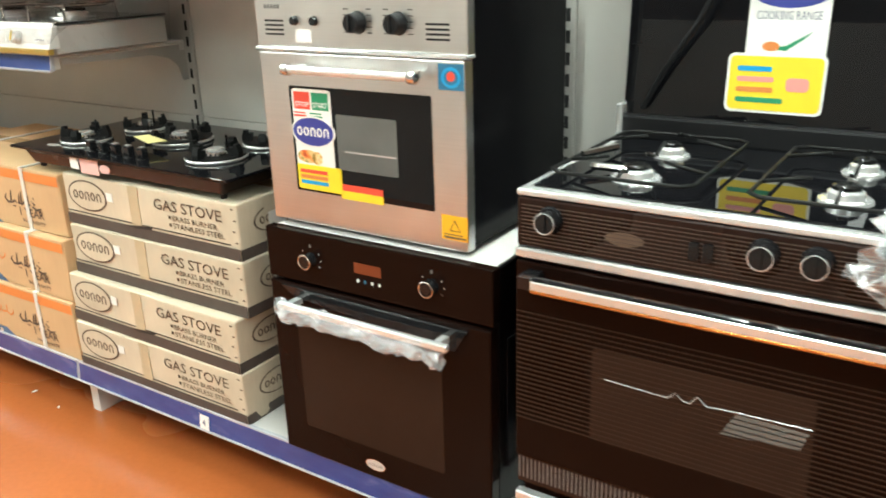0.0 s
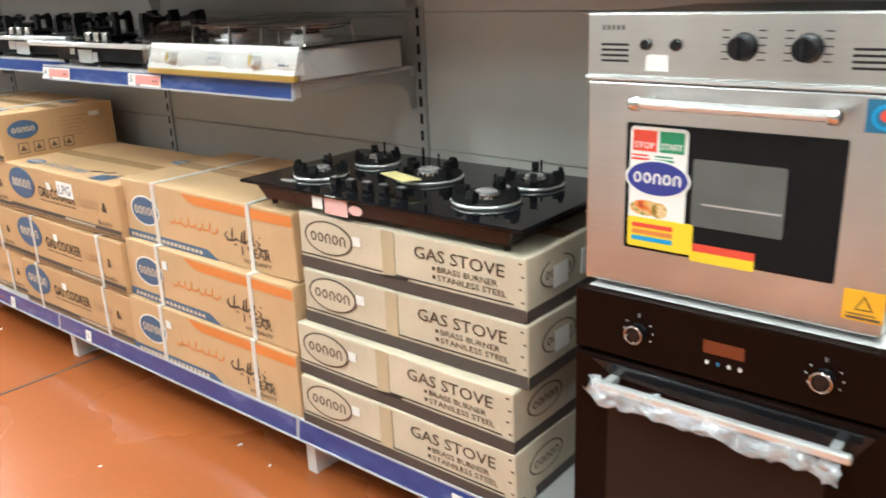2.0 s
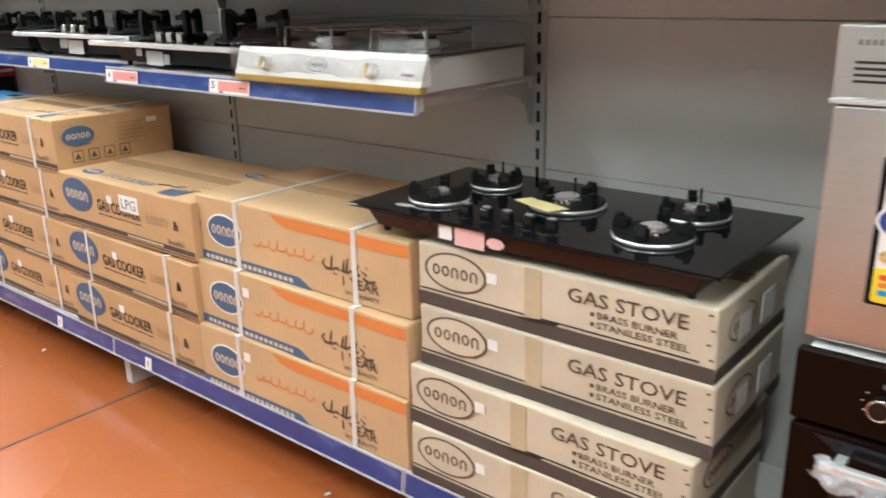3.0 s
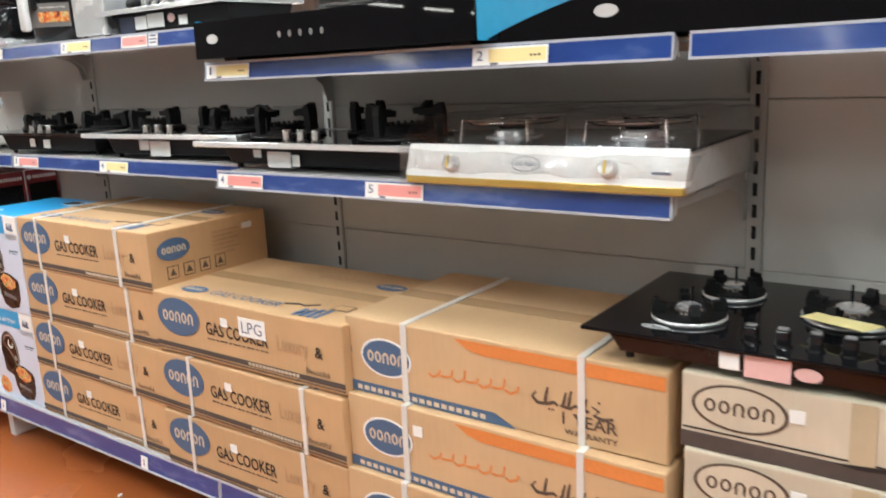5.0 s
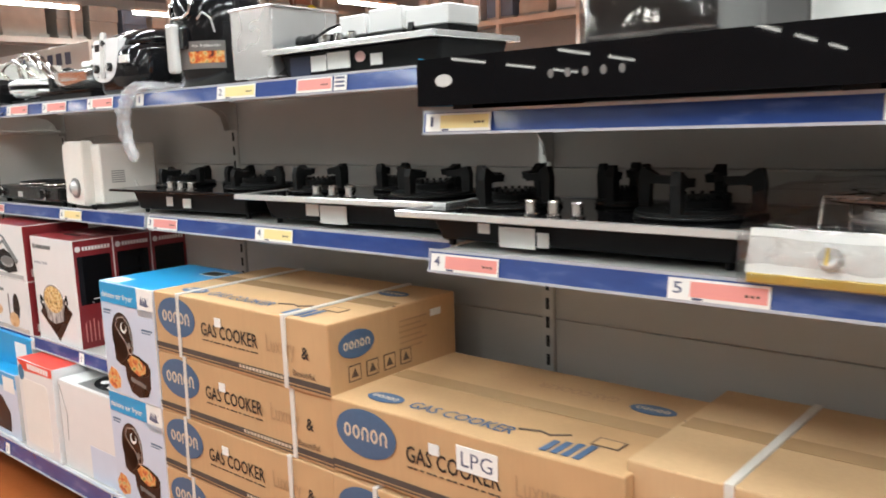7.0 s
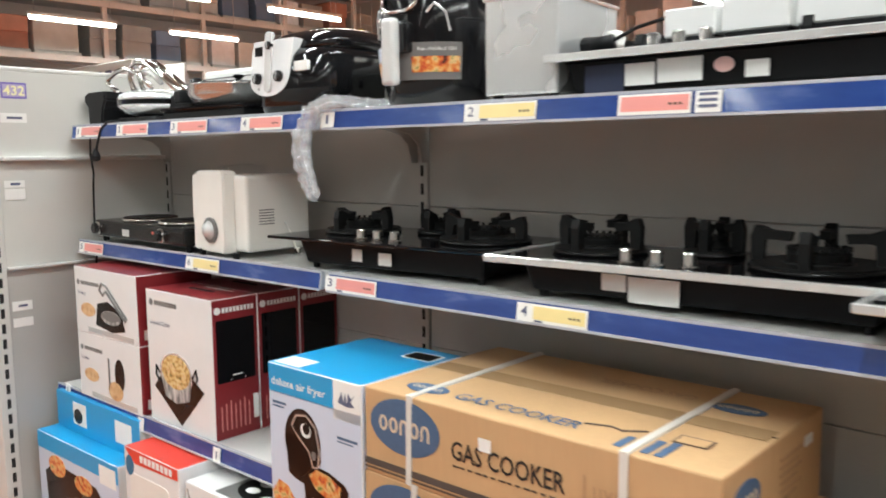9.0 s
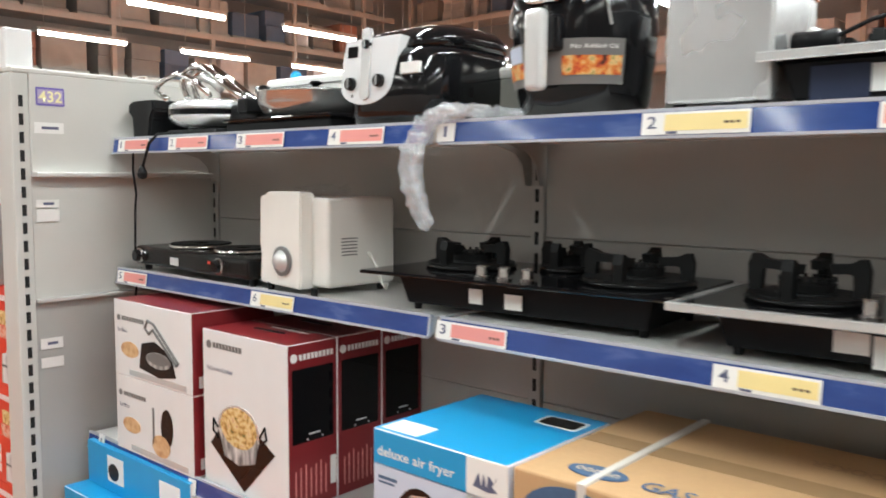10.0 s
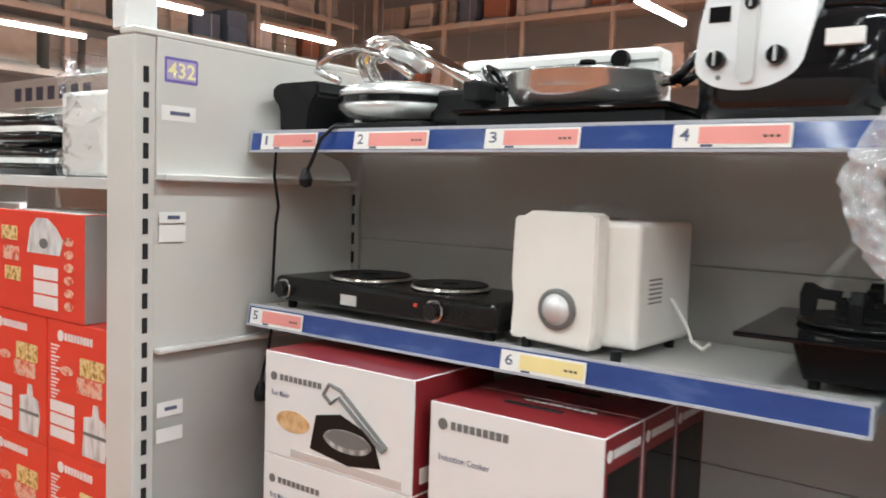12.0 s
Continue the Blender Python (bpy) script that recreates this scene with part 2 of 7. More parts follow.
def add_box(bm, x0, x1, y0, y1, z0, z1, bevel=0.0, seg=2, m=None):
    t = bmesh.new()
    bmesh.ops.create_cube(t, size=1)
    for v in t.verts:
        v.co = Vector((x0 + (v.co.x + 0.5) * (x1 - x0), y0 + (v.co.y + 0.5) * (y1 - y0), z0 + (v.co.z + 0.5) * (z1 - z0)))
    if bevel:
        bmesh.ops.bevel(t, geom=t.edges[:], offset=bevel, segments=seg, affect="EDGES", profile=0.5)
    return merge(bm, t, m)


def merge(bm, t, m=None):
    if m is not None:
        t.transform(m)
    me = bpy.data.meshes.new("tmp")
    t.to_mesh(me)
    t.free()
    bm.from_mesh(me)
    bpy.data.meshes.remove(me)
    return bm


def box(x0, x1, y0, y1, z0, z1, bevel=0.0, seg=2, m=None):
    return add_box(bmesh.new(), x0, x1, y0, y1, z0, z1, bevel, seg, m)


def add_prism(bm, pts, d0, d1, m=None):
    """A polygon in u, v, thick from n = d0 to d1."""
    t = bmesh.new()
    a = [t.verts.new((u, v, d0)) for u, v in pts]
    b = [t.verts.new((u, v, d1)) for u, v in pts]
    k = len(pts)
    t.faces.new(b)
    t.faces.new(a[::-1])
    for i in range(k):
        t.faces.new((a[i], a[(i + 1) % k], b[(i + 1) % k], b[i]))
    bmesh.ops.recalc_face_normals(t, faces=t.faces[:])
    return merge(bm, t, m)


def prism(pts, d0, d1, m=None):
    return add_prism(bmesh.new(), pts, d0, d1, m)


def add_lathe(bm, profile, seg=24, m=None):
    """A profile of (radius, height) turned round the n axis."""
    t = bmesh.new()
    rings = []
    for r, h in profile:
        if r < 1e-6:
            rings.append([t.verts.new((0, 0, h))])
        else:
            rings.append([t.verts.new((r * math.cos(2 * math.pi * i / seg), r * math.sin(2 * math.pi * i / seg), h)) for i in range(seg)])
    for a, b in zip(rings, rings[1:]):
        for i in range(seg):
            j = (i + 1) % seg
            q = [a[i % len(a)], a[j % len(a)], b[j % len(b)], b[i % len(b)]]
            q = list(dict.fromkeys(q))
            if len(q) > 2:
                t.faces.new(q)
    for ring in (rings[0], rings[-1]):
        if len(ring) > 2:
            t.faces.new(ring)
    bmesh.ops.recalc_face_normals(t, faces=t.faces[:])
    return merge(bm, t, m)


def lathe(profile, seg=24, m=None):
    return add_lathe(bmesh.new(), profile, seg, m)


def add_tube(bm, pts, r, seg=8, closed=False):
    """A round bar along a line of points."""
    t = bmesh.new()
    pts = [Vector(p) for p in pts]
    k = len(pts)
    rings = []
    s = None
    for i, p in enumerate(pts):
        a = pts[i - 1] if (i or closed) else p
        b = pts[(i + 1) % k] if (i < k - 1 or closed) else p
        d = (b - a).normalized()
        if s is None:
            s = d.cross(Vector((0, 0, 1)))
            if s.length < 0.05:
                s = d.cross(Vector((0, 1, 0)))
        s = (s - d * s.dot(d)).normalized()
        w = s.cross(d)
        rr = r[i] if isinstance(r, (list, tuple)) else r
        rings.append([t.verts.new(p + rr * (s * math.cos(2 * math.pi * q / seg) + w * math.sin(2 * math.pi * q / seg))) for q in range(seg)])
    for i in range(k if closed else k - 1):
        a, b = rings[i], rings[(i + 1) % k]
        for q in range(seg):
            t.faces.new((a[q], a[(q + 1) % seg], b[(q + 1) % seg], b[q]))
    if not closed:
        t.faces.new(rings[0][::-1])
        t.faces.new(rings[-1])
    bmesh.ops.recalc_face_normals(t, faces=t.faces[:])
    return merge(bm, t)


def tube(pts, r, seg=8, closed=False):
    return add_tube(bmesh.new(), pts, r, seg, closed)


def oval(cu, cv, ru, rv, n=28):
    return [(cu + ru * math.cos(2 * math.pi * i / n), cv + rv * math.sin(2 * math.pi * i / n)) for i in range(n)]


def rect(u0, u1, v0, v1, r=0.0):
    if not r:
        return [(u0, v0), (u1, v0), (u1, v1), (u0, v1)]
    out = []
    for cu, cv, a in ((u1 - r, v0 + r, -90), (u1 - r, v1 - r, 0), (u0 + r, v1 - r, 90), (u0 + r, v0 + r, 180)):
        out += [(cu + r * math.cos(radians(a + s)), cv + r * math.sin(radians(a + s))) for s in (0, 30, 60, 90)]
    return out


def front(y=0.0, x=0.0, z=0.0):
    """u, v, n on a face that looks towards -y."""
    return Matrix(((1, 0, 0, x), (0, 0, -1, y), (0, 1, 0, z), (0, 0, 0, 1)))


def right(x=0.0, y=0.0, z=0.0):
    return Matrix(((0, 0, 1, x), (1, 0, 0, y), (0, 1, 0, z), (0, 0, 0, 1)))


def top(z=0.0, x=0.0, y=0.0):
    return Matrix.Translation((x, y, z))


def decal(name, pts, face, material, parent, label="", lift=0.0006):
    return part(name, prism(pts, -0.0002, lift, face), material, parent, label)


def bars(rows, thick=0.0006, m=None):
    """Many small flat bars (u0, u1, v0, v1)."""
    bm = bmesh.new()
    for u0, u1, v0, v1 in rows:
        add_prism(bm, rect(u0, u1, v0, v1), -0.0002, thick, m)
    return bm


TEXTS = {}


def text_bm(body, heavy=0.0):
    if (body, heavy) not in TEXTS:
        cu = bpy.data.curves.new("text", "FONT")
        cu.body, cu.size, cu.offset, cu.resolution_u = body, 1.0, heavy, 2
        ob = bpy.data.objects.new("text", cu)
        scene.collection.objects.link(ob)
        dg = bpy.context.evaluated_depsgraph_get()
        me = bpy.data.meshes.new_from_object(ob.evaluated_get(dg))
        bpy.data.objects.remove(ob)
        TEXTS[(body, heavy)] = me
    bm = bmesh.new()
    bm.from_mesh(TEXTS[(body, heavy)])
    return bm


def writing(name, body, u0, u1, v0, v1, face, material, parent, heavy=0.0, lift=0.0009, label=""):
    """Lettering that fills the field u0..u1, v0..v1 of a face."""
    bm = text_bm(body, heavy)
    xs = [v.co.x for v in bm.verts]
    ys = [v.co.y for v in bm.verts]
    sx, sy = (u1 - u0) / (max(xs) - min(xs)), (v1 - v0) / (max(ys) - min(ys))
    x0, y0 = min(xs), min(ys)
    for v in bm.verts:
        v.co = Vector((u0 + (v.co.x - x0) * sx, v0 + (v.co.y - y0) * sy, lift))
    bm.transform(face)
    return part(name, bm, material, parent, label)


def soft_box(w, d, h, cuts=6, wobble=0.0015, bevel=0.004, seed=0.0):
    """A carton's body: slightly uneven, with rounded edges."""
    bm = box(0, w, 0, d, 0, h, bevel, 2)
    bmesh.ops.subdivide_edges(bm, edges=[e for e in bm.edges if e.calc_length() > 0.08], cuts=cuts, use_grid_fill=True)
    for v in bm.verts:
        k = noise.noise_vector(v.co * 7 + Vector((seed, seed * 1.7, 0)))
        v.co += k * wobble
        if v.co.y < 0:
            v.co.y *= 0.3
    return bm


# ---- setting ----
solid("floor", box(-24, 14, -26, 22, -0.1, 0), FLOOR, "polished terracotta-red epoxy shop floor", "floor", kind="structure")
for jx in (-11.4, -7.4, -3.395, 0.6):
    solid("floor_joint", box(jx - 0.005, jx + 0.005, -25, 21, -0.002, 0.0012), JOINT, "thin dark expansion joint in the floor", "floor joint", kind="structure")
solid("ceiling", box(-24, 14, -26, 22, 8.0, 8.2), CEIL, "high dark grey warehouse ceiling", "ceiling", kind="structure")
solid("wall_north", box(-24, 14, 22, 22.2, 0, 8), WALL, "plain pale warehouse wall", "wall", kind="structure")
solid("wall_south", box(-24, 14, -26.2, -26, 0, 8), WALL, "plain pale warehouse wall", "wall", kind="structure")
solid("wall_west", box(-24.2, -24, -26, 22, 0, 8), WALL, "plain pale warehouse wall", "wall", kind="structure")
solid("wall_east", box(14, 14.2, -26, 22, 0, 8), WALL, "plain pale warehouse wall", "wall", kind="structure")
solid("column", box(-2.87, -2.25, 1.88, 2.5, 0, 7.99, 0.01), WALL, "pale painted square building column behind the shelving", "column", kind="structure")
solid("column_cladding", box(-3.05, -2.874, 1.90, 2.45, 0, 7.99, 0.01), PLASTIC_GREY, "dark grey cladding beside the building column", "column", kind="structure")

# shelving: bays along x, backs on one line
POSTS = (0.48, -0.84, -2.16, -3.48, -4.80, -6.12)
BACK, FRONT_DECK, DECK_TOP = 1.82, 1.237, 0.1825


def price_rail(parent, x0, x1, yf, z0, z1, tilt=0.006):
    """Sloped strip holder along a shelf's front: pale lips above and below, blue insert between."""
    bm = prism([(yf, z0), (yf + 0.012, z0), (yf + 0.012 + tilt, z1), (yf + tilt, z1)], x0, x1, Matrix(((0, 0, 1, 0), (1, 0, 0, 0), (0, 1, 0, 0), (0, 0, 0, 1))))
    rail = part("price_rail", bm, RAIL_CLEAR, parent, "clear plastic price rail")
    part("rail_lip", box(x0, x1, yf - 0.004, yf + 0.002, z0 - 0.002, z0 + 0.003), RAIL_CLEAR, rail)
    part("rail_lip", box(x0, x1, yf - 0.001 + tilt, yf + 0.003 + tilt, z1 - 0.002, z1 + 0.003), RAIL_CLEAR, rail)
    part("blue_strip", prism([(yf - 0.001, z0 + 0.003), (yf + 0.001, z0 + 0.003), (yf + 0.001 + tilt, z1 - 0.003), (yf - 0.001 + tilt, z1 - 0.003)],
                             x0 + 0.004, x1 - 0.004, Matrix(((0, 0, 1, 0), (1, 0, 0, 0), (0, 1, 0, 0), (0, 0, 0, 1)))), RAIL_BLUE, rail, "blue insert strip")
    return rail


def shelf(parent, x0, x1, yf, zt, lip=0.036):
    """A steel shelf: top sheet, turned-down edges, two brackets and the price rail."""
    bm = box(x0, x1, yf + 0.012, BACK - 0.012, zt - 0.006, zt, 0.001, 1)
    add_box(bm, x0, x1, yf + 0.014, yf + 0.030, zt - lip, zt - 0.006)
    add_box(bm, x0, x1, BACK - 0.03, BACK - 0.014, zt - 0.03, zt - 0.006)
    s = part("shelf", bm, STEEL_GREY, parent, "pale grey steel shelf")
    side = Matrix(((0, 0, 1, 0), (1, 0, 0, 0), (0, 1, 0, 0), (0, 0, 0, 1)))
    for bx in (x0 + 0.004, x1 - 0.008):
        part("bracket", prism([(yf + 0.04, zt - 0.012), (yf + 0.04, zt - 0.026), (BACK - 0.14, zt - 0.034), (BACK - 0.075, zt - 0.050), (BACK - 0.045, zt - 0.075), (BACK - 0.030, zt - 0.125),
                               (BACK - 0.006, zt - 0.125), (BACK - 0.006, zt - 0.012)], bx, bx + 0.004, side), PANEL, s)
    price_rail(parent, x0, x1, yf, zt - lip - 0.004, zt + 0.004)
    return s


def upright(parent, x, y, z1, slots, face):
    p = part("upright", box(x - 0.018, x + 0.018, y - 0.008, y + 0.03, 0, z1, 0.002, 1), PANEL, parent)
    bm = bmesh.new()
    for i in range(int((z1 - 0.2) / 0.05)):
        zz = 0.2 + i * 0.05
        add_box(bm, x - 0.005, x + 0.005, y - 0.0095, y - 0.004, zz, zz + 0.03)
    q = part("slot_strip", bm, SLOT, p, "row of dark bracket slots")
    q["kind"] = "stuff"
    return p


def bay(i, shelves, light=False, ztop=1.60):
    x1, x0 = POSTS[i], POSTS[i + 1]
    unit = thing("shelving_bay", "pale grey steel supermarket shelving bay with blue price rails", "shelving", group="run of shelving bays")
    upright(unit, x0, BACK, ztop, True, None)
    zs = [0.02, 0.41, 0.825, 1.217, ztop]
    for a, b in zip(zs, zs[1:]):
        # Paler copy of the grey where the open bay's back catches more light
        part("back_panel", box(x0 + 0.019, x1 - 0.019, BACK, BACK + 0.02, a + 0.0008, b - 0.0008, 0.002, 1), PANEL_LIT if light else PANEL, unit)
    part("backing", box(x0 + 0.001, x1 - 0.001, BACK + 0.0215, BACK + 0.0255, 0.02, ztop - 0.002), STEEL_GREY, unit, "steel sheet behind the panels")
    # deck with feet
    bm = box(x0 + 0.003, x1 - 0.003, FRONT_DECK + 0.012, BACK - 0.012, DECK_TOP - 0.012, DECK_TOP, 0.001, 1)
    add_box(bm, x0 + 0.003, x1 - 0.003, FRONT_DECK + 0.014, FRONT_DECK + 0.03, DECK_TOP - 0.055, DECK_TOP - 0.012)
    deck = part("deck", bm, STEEL_GREY, unit, "pale grey steel bottom shelf")
    price_rail(unit, x0 + 0.003, x1 - 0.003, FRONT_DECK, DECK_TOP - 0.056, DECK_TOP + 0.003)
    foot = box(x0 - 0.018, x0 + 0.018, FRONT_DECK + 0.05, BACK - 0.01, 0.0, DECK_TOP - 0.06, 0.002, 1)
    add_box(foot, x0 - 0.018, x0 + 0.018, FRONT_DECK + 0.04, FRONT_DECK + 0.052, 0.0, DECK_TOP - 0.058)
    part("foot", foot, STEEL_GREY, unit)
    # Added near-black plate that stands for the deep shade below the deck
    part("under_deck_shade", box(x0 + 0.02, x1 - 0.02, FRONT_DECK + 0.25, FRONT_DECK + 0.26, 0, DECK_TOP - 0.06), SLOT, unit, "near-black plate standing for the shade under the deck")
    for yf, zt in shelves:
        shelf(unit, x0 + 0.014, x1 - 0.014, yf, zt)
    return unit


bay(0, ())
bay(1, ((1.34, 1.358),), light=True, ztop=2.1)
bay(2, ((1.34, 1.070), (1.34, 1.358)), ztop=1.48)
bay(3, ((1.45, 1.070), (1.45, 1.462)), ztop=1.50)
bay(4, ((1.45, 1.070), (1.45, 1.462), (1.345, 0.580)), ztop=1.50)

# end panel across the run
end = thing("end_panel", "pale grey end panel with slotted post and shelf number", "shelving panel", kind="structure")
EX = -6.12
for a, b, off in ((0.03, 0.994, 0.008), (0.999, 1.352, 0.004), (1.362, 1.640, -0.006)):
    # Upper sections take the paler copy, as more light falls on them
    part("panel", box(EX - 0.03, EX - off, 1.215, BACK + 0.02, a, b, 0.002, 1), PANEL_LIT if a > 0.9 else PANEL, end)
part("ledge", box(EX - 0.03, EX + 0.036, 1.216, BACK - 0.03, 1.350, 1.364, 0.002, 1), STEEL_GREY, end)
part("ledge", box(EX - 0.03, EX + 0.020, 1.216, BACK - 0.03, 0.990, 1.000, 0.002, 1), STEEL_GREY, end)
part("cap", box(EX - 0.05, EX + 0.006, 1.165, BACK + 0.02, 1.640, 1.655, 0.003, 1), PANEL_LIT, end)
post = part("post", box(EX - 0.095, EX + 0.002, 1.165, 1.215, 0, 1.640, 0.004, 2), PANEL_LIT, end)
bm = bmesh.new()
for i in range(27):
    add_box(bm, EX - 0.002, EX + 0.0035, 1.186, 1.198, 0.22 + i * 0.051, 0.252 + i * 0.051)
part("slot_strip", bm, SLOT, post, "row of dark bracket slots")["kind"] = "stuff"
F = right(EX + 0.006)
sign = thing("number_sign", "purple-edged shelf number sign on the end panel", "sign")
decal("plate", rect(1.232, 1.313, 1.552, 1.604, 0.003), F, mat("sign_purple", (0.16, 0.12, 0.42), 0.5), sign)
decal("field", rect(1.237, 1.308, 1.558, 1.598), F, mat("sign_lilac", (0.42, 0.36, 0.55), 0.5), sign, lift=0.0012)
writing("number", "432", 1.239, 1.306, 1.562, 1.594, F, mat("sign_yellow", (0.85, 0.78, 0.42), 0.5), sign, heavy=0.02, lift=0.0018)
for u0, u1, v0, v1, ink in ((1.225, 1.308, 1.474, 1.505, 1), (1.225, 1.290, 1.262, 1.285, 1), (1.225, 1.290, 1.222, 1.258, 0), (1.225, 1.290, 0.850, 0.882, 1), (1.225, 1.290, 0.795, 0.825, 0)):
    st = thing("label_sticker", "small white paper label stuck on the panel", "label", group="labels on the end panel")
    face = right(EX + (-0.003 if v0 < 0.99 else 0.001 if v0 < 1.36 else 0.007))
    decal("paper", rect(u0, u1, v0, v1), face, PAPER, st)
    if ink:
        part("print", bars([(u0 + 0.02, u1 - 0.015, (v0 + v1) / 2 - 0.004, (v0 + v1) / 2 + 0.004)], 0.001, face), INK_NUM, st)


# ---- cartons on the bottom deck ----
def wordmark(cu, cv, ru, rv, face):
    """Five small rings and arches in a row, in place of a maker's name."""
    t = bmesh.new()
    hw, hh = ru * 0.125, rv * 0.29
    for i, kind in enumerate("rroro"):
        u = cu + (i - 2) * ru * 0.30
        span = (-180, 180) if kind == "r" else (-30, 210)
        k = 14
        out, inn = [], []
        for q in range(k + 1):
            g = radians(span[0] + (span[1] - span[0]) * q / k)
            out.append((u + hw * math.cos(g), cv + hh * math.sin(g)))
            inn.append((u + hw * 0.50 * math.cos(g), cv + hh * 0.66 * math.sin(g)))
        if kind == "o":
            out = [(u + hw, cv - hh)] + out + [(u - hw, cv - hh)]
            inn = [(u + hw * 0.5, cv - hh)] + inn + [(u - hw * 0.5, cv - hh)]
        for q in range(len(out) - 1):
            add_prism(t, [out[q], out[q + 1], inn[q + 1], inn[q]], 0, 0.0014, face)
    return t


def logo_oval(parent, cu, cv, ru, rv, face, ring, fill, letter):
    """Oval mark with a bar of lettering."""
    a = decal("oval_mark", oval(cu, cv, ru, rv), face, ring, parent)
    decal("oval_field", oval(cu, cv, ru * 0.92, rv * 0.90), face, fill, a, lift=0.0010)
    part("wordmark", wordmark(cu, cv, ru, rv, face), letter, a)["kind"] = "stuff"
    return a


def strap_loop(parent, x, w, d, h, sag=0.0):
    t = 0.0040
    bm = box(x, x + w, -t, 0, -0.0, h)
    add_box(bm, x, x + w, -t, d, h, h + t)
    for v in bm.verts:
        v.co.x += sag * math.sin(v.co.z / h * 3) + 0.006 * noise.noise(v.co * 9)
    part("strap", bm, STRAP, parent, "white plastic packing strap")


def top_seam(parent, w, d, h, tape=True):
    part("seam", box(0.004, w - 0.004, d * 0.5 - 0.0012, d * 0.5 + 0.0012, h - 0.001, h + 0.0006), INK_BROWN, parent)
    if tape:
        part("tape", box(0.01, w - 0.01, d * 0.5 - 0.028, d * 0.5 + 0.028, h + 0.0006, h + 0.0012), TAPE, parent, "strip of brown packing tape")


def stove_box(m, seed):
    w, d, h = 0.686, 0.37, 0.144
    c = thing("gas_stove_carton", "pale weathered gas stove carton with dark lower band", "carton", m, "stack of gas stove cartons")
    body = part("body", soft_box(w, d, h, 7, 0.0034, 0.005, seed), CARD_GREY, c)
    F, R = front(-0.0012), right(w + 0.0012)
    decal("band", rect(0.0, w, 0.0, 0.031), F, CARD_BAND, c, "dark printed band")
    decal("band", rect(0.0, d, 0.0, 0.029), R, CARD_BAND, c, "dark printed band")
    part("rule", bars([(0.004, w - 0.03, 0.037, 0.040)], 0.0006, F), INK, c)
    logo_oval(c, 0.105, 0.090, 0.085, 0.044, F, INK_BROWN, CARD_GREY, INK_BROWN)
    logo_oval(c, 0.12, 0.085, 0.07, 0.034, R, INK_BROWN, CARD_GREY, INK_BROWN)
    writing("title", "GAS STOVE", 0.386, 0.633, 0.093, 0.122, F, INK_BROWN, c, 0.006)
    writing("line", "BRASS BURNER", 0.452, 0.615, 0.070, 0.084, F, INK_BROWN, c, 0.008)
    writing("line", "STANILESS STEEL", 0.452, 0.638, 0.050, 0.064, F, INK_BROWN, c, 0.008)
    part("bullet", bars([(0.437, 0.445, 0.073, 0.081), (0.437, 0.445, 0.053, 0.061)], 0.0008, F), INK_BROWN, c)["kind"] = "stuff"
    decal("tape", rect(0.285, 0.325, 0.032, h - 0.002), F, TAPE_PALE, c, "strip of yellowed packing tape", 0.0008)
    decal("sticker", rect(0.190, 0.216, 0.086, 0.110), F, PAPER, c, "small white price sticker", 0.0012)
    part("staple_row", bars([(w - 0.012 - 0.006 * (i % 2), w - 0.004 - 0.006 * (i % 2), 0.045 + 0.028 * i, 0.048 + 0.028 * i) for i in range(4)], 0.001, F), INK_BROWN, c)["kind"] = "stuff"
    if seed < 1.5:
        decal("label", rect(0.10, 0.16, 0.05, 0.10), R, PAPER, c, "torn white label", 0.0016)
        decal("label", rect(0.22, 0.29, 0.045, 0.105), R, PAPER, c, "white label", 0.0016)
    if int(seed) % 2 == 0:
        part("tear", prism([(0.26, 0.030), (0.30, 0.026), (0.36, 0.031), (0.37, 0.037), (0.32, 0.036)], 0, 0.0013, F), INK, c, "dark torn edge")
    top_seam(c, w, d, h)
    return c


for i, (x, z, a) in enumerate(((-2.133, 0.183, 0.2), (-2.140, 0.328, -0.5), (-2.122, 0.473, 0.4), (-2.132, 0.618, 0.2))):
    stove_box(pose(x, (1.245, 1.256, 1.277, 1.288)[i], z, 0, 0, a), 3.0 - i)


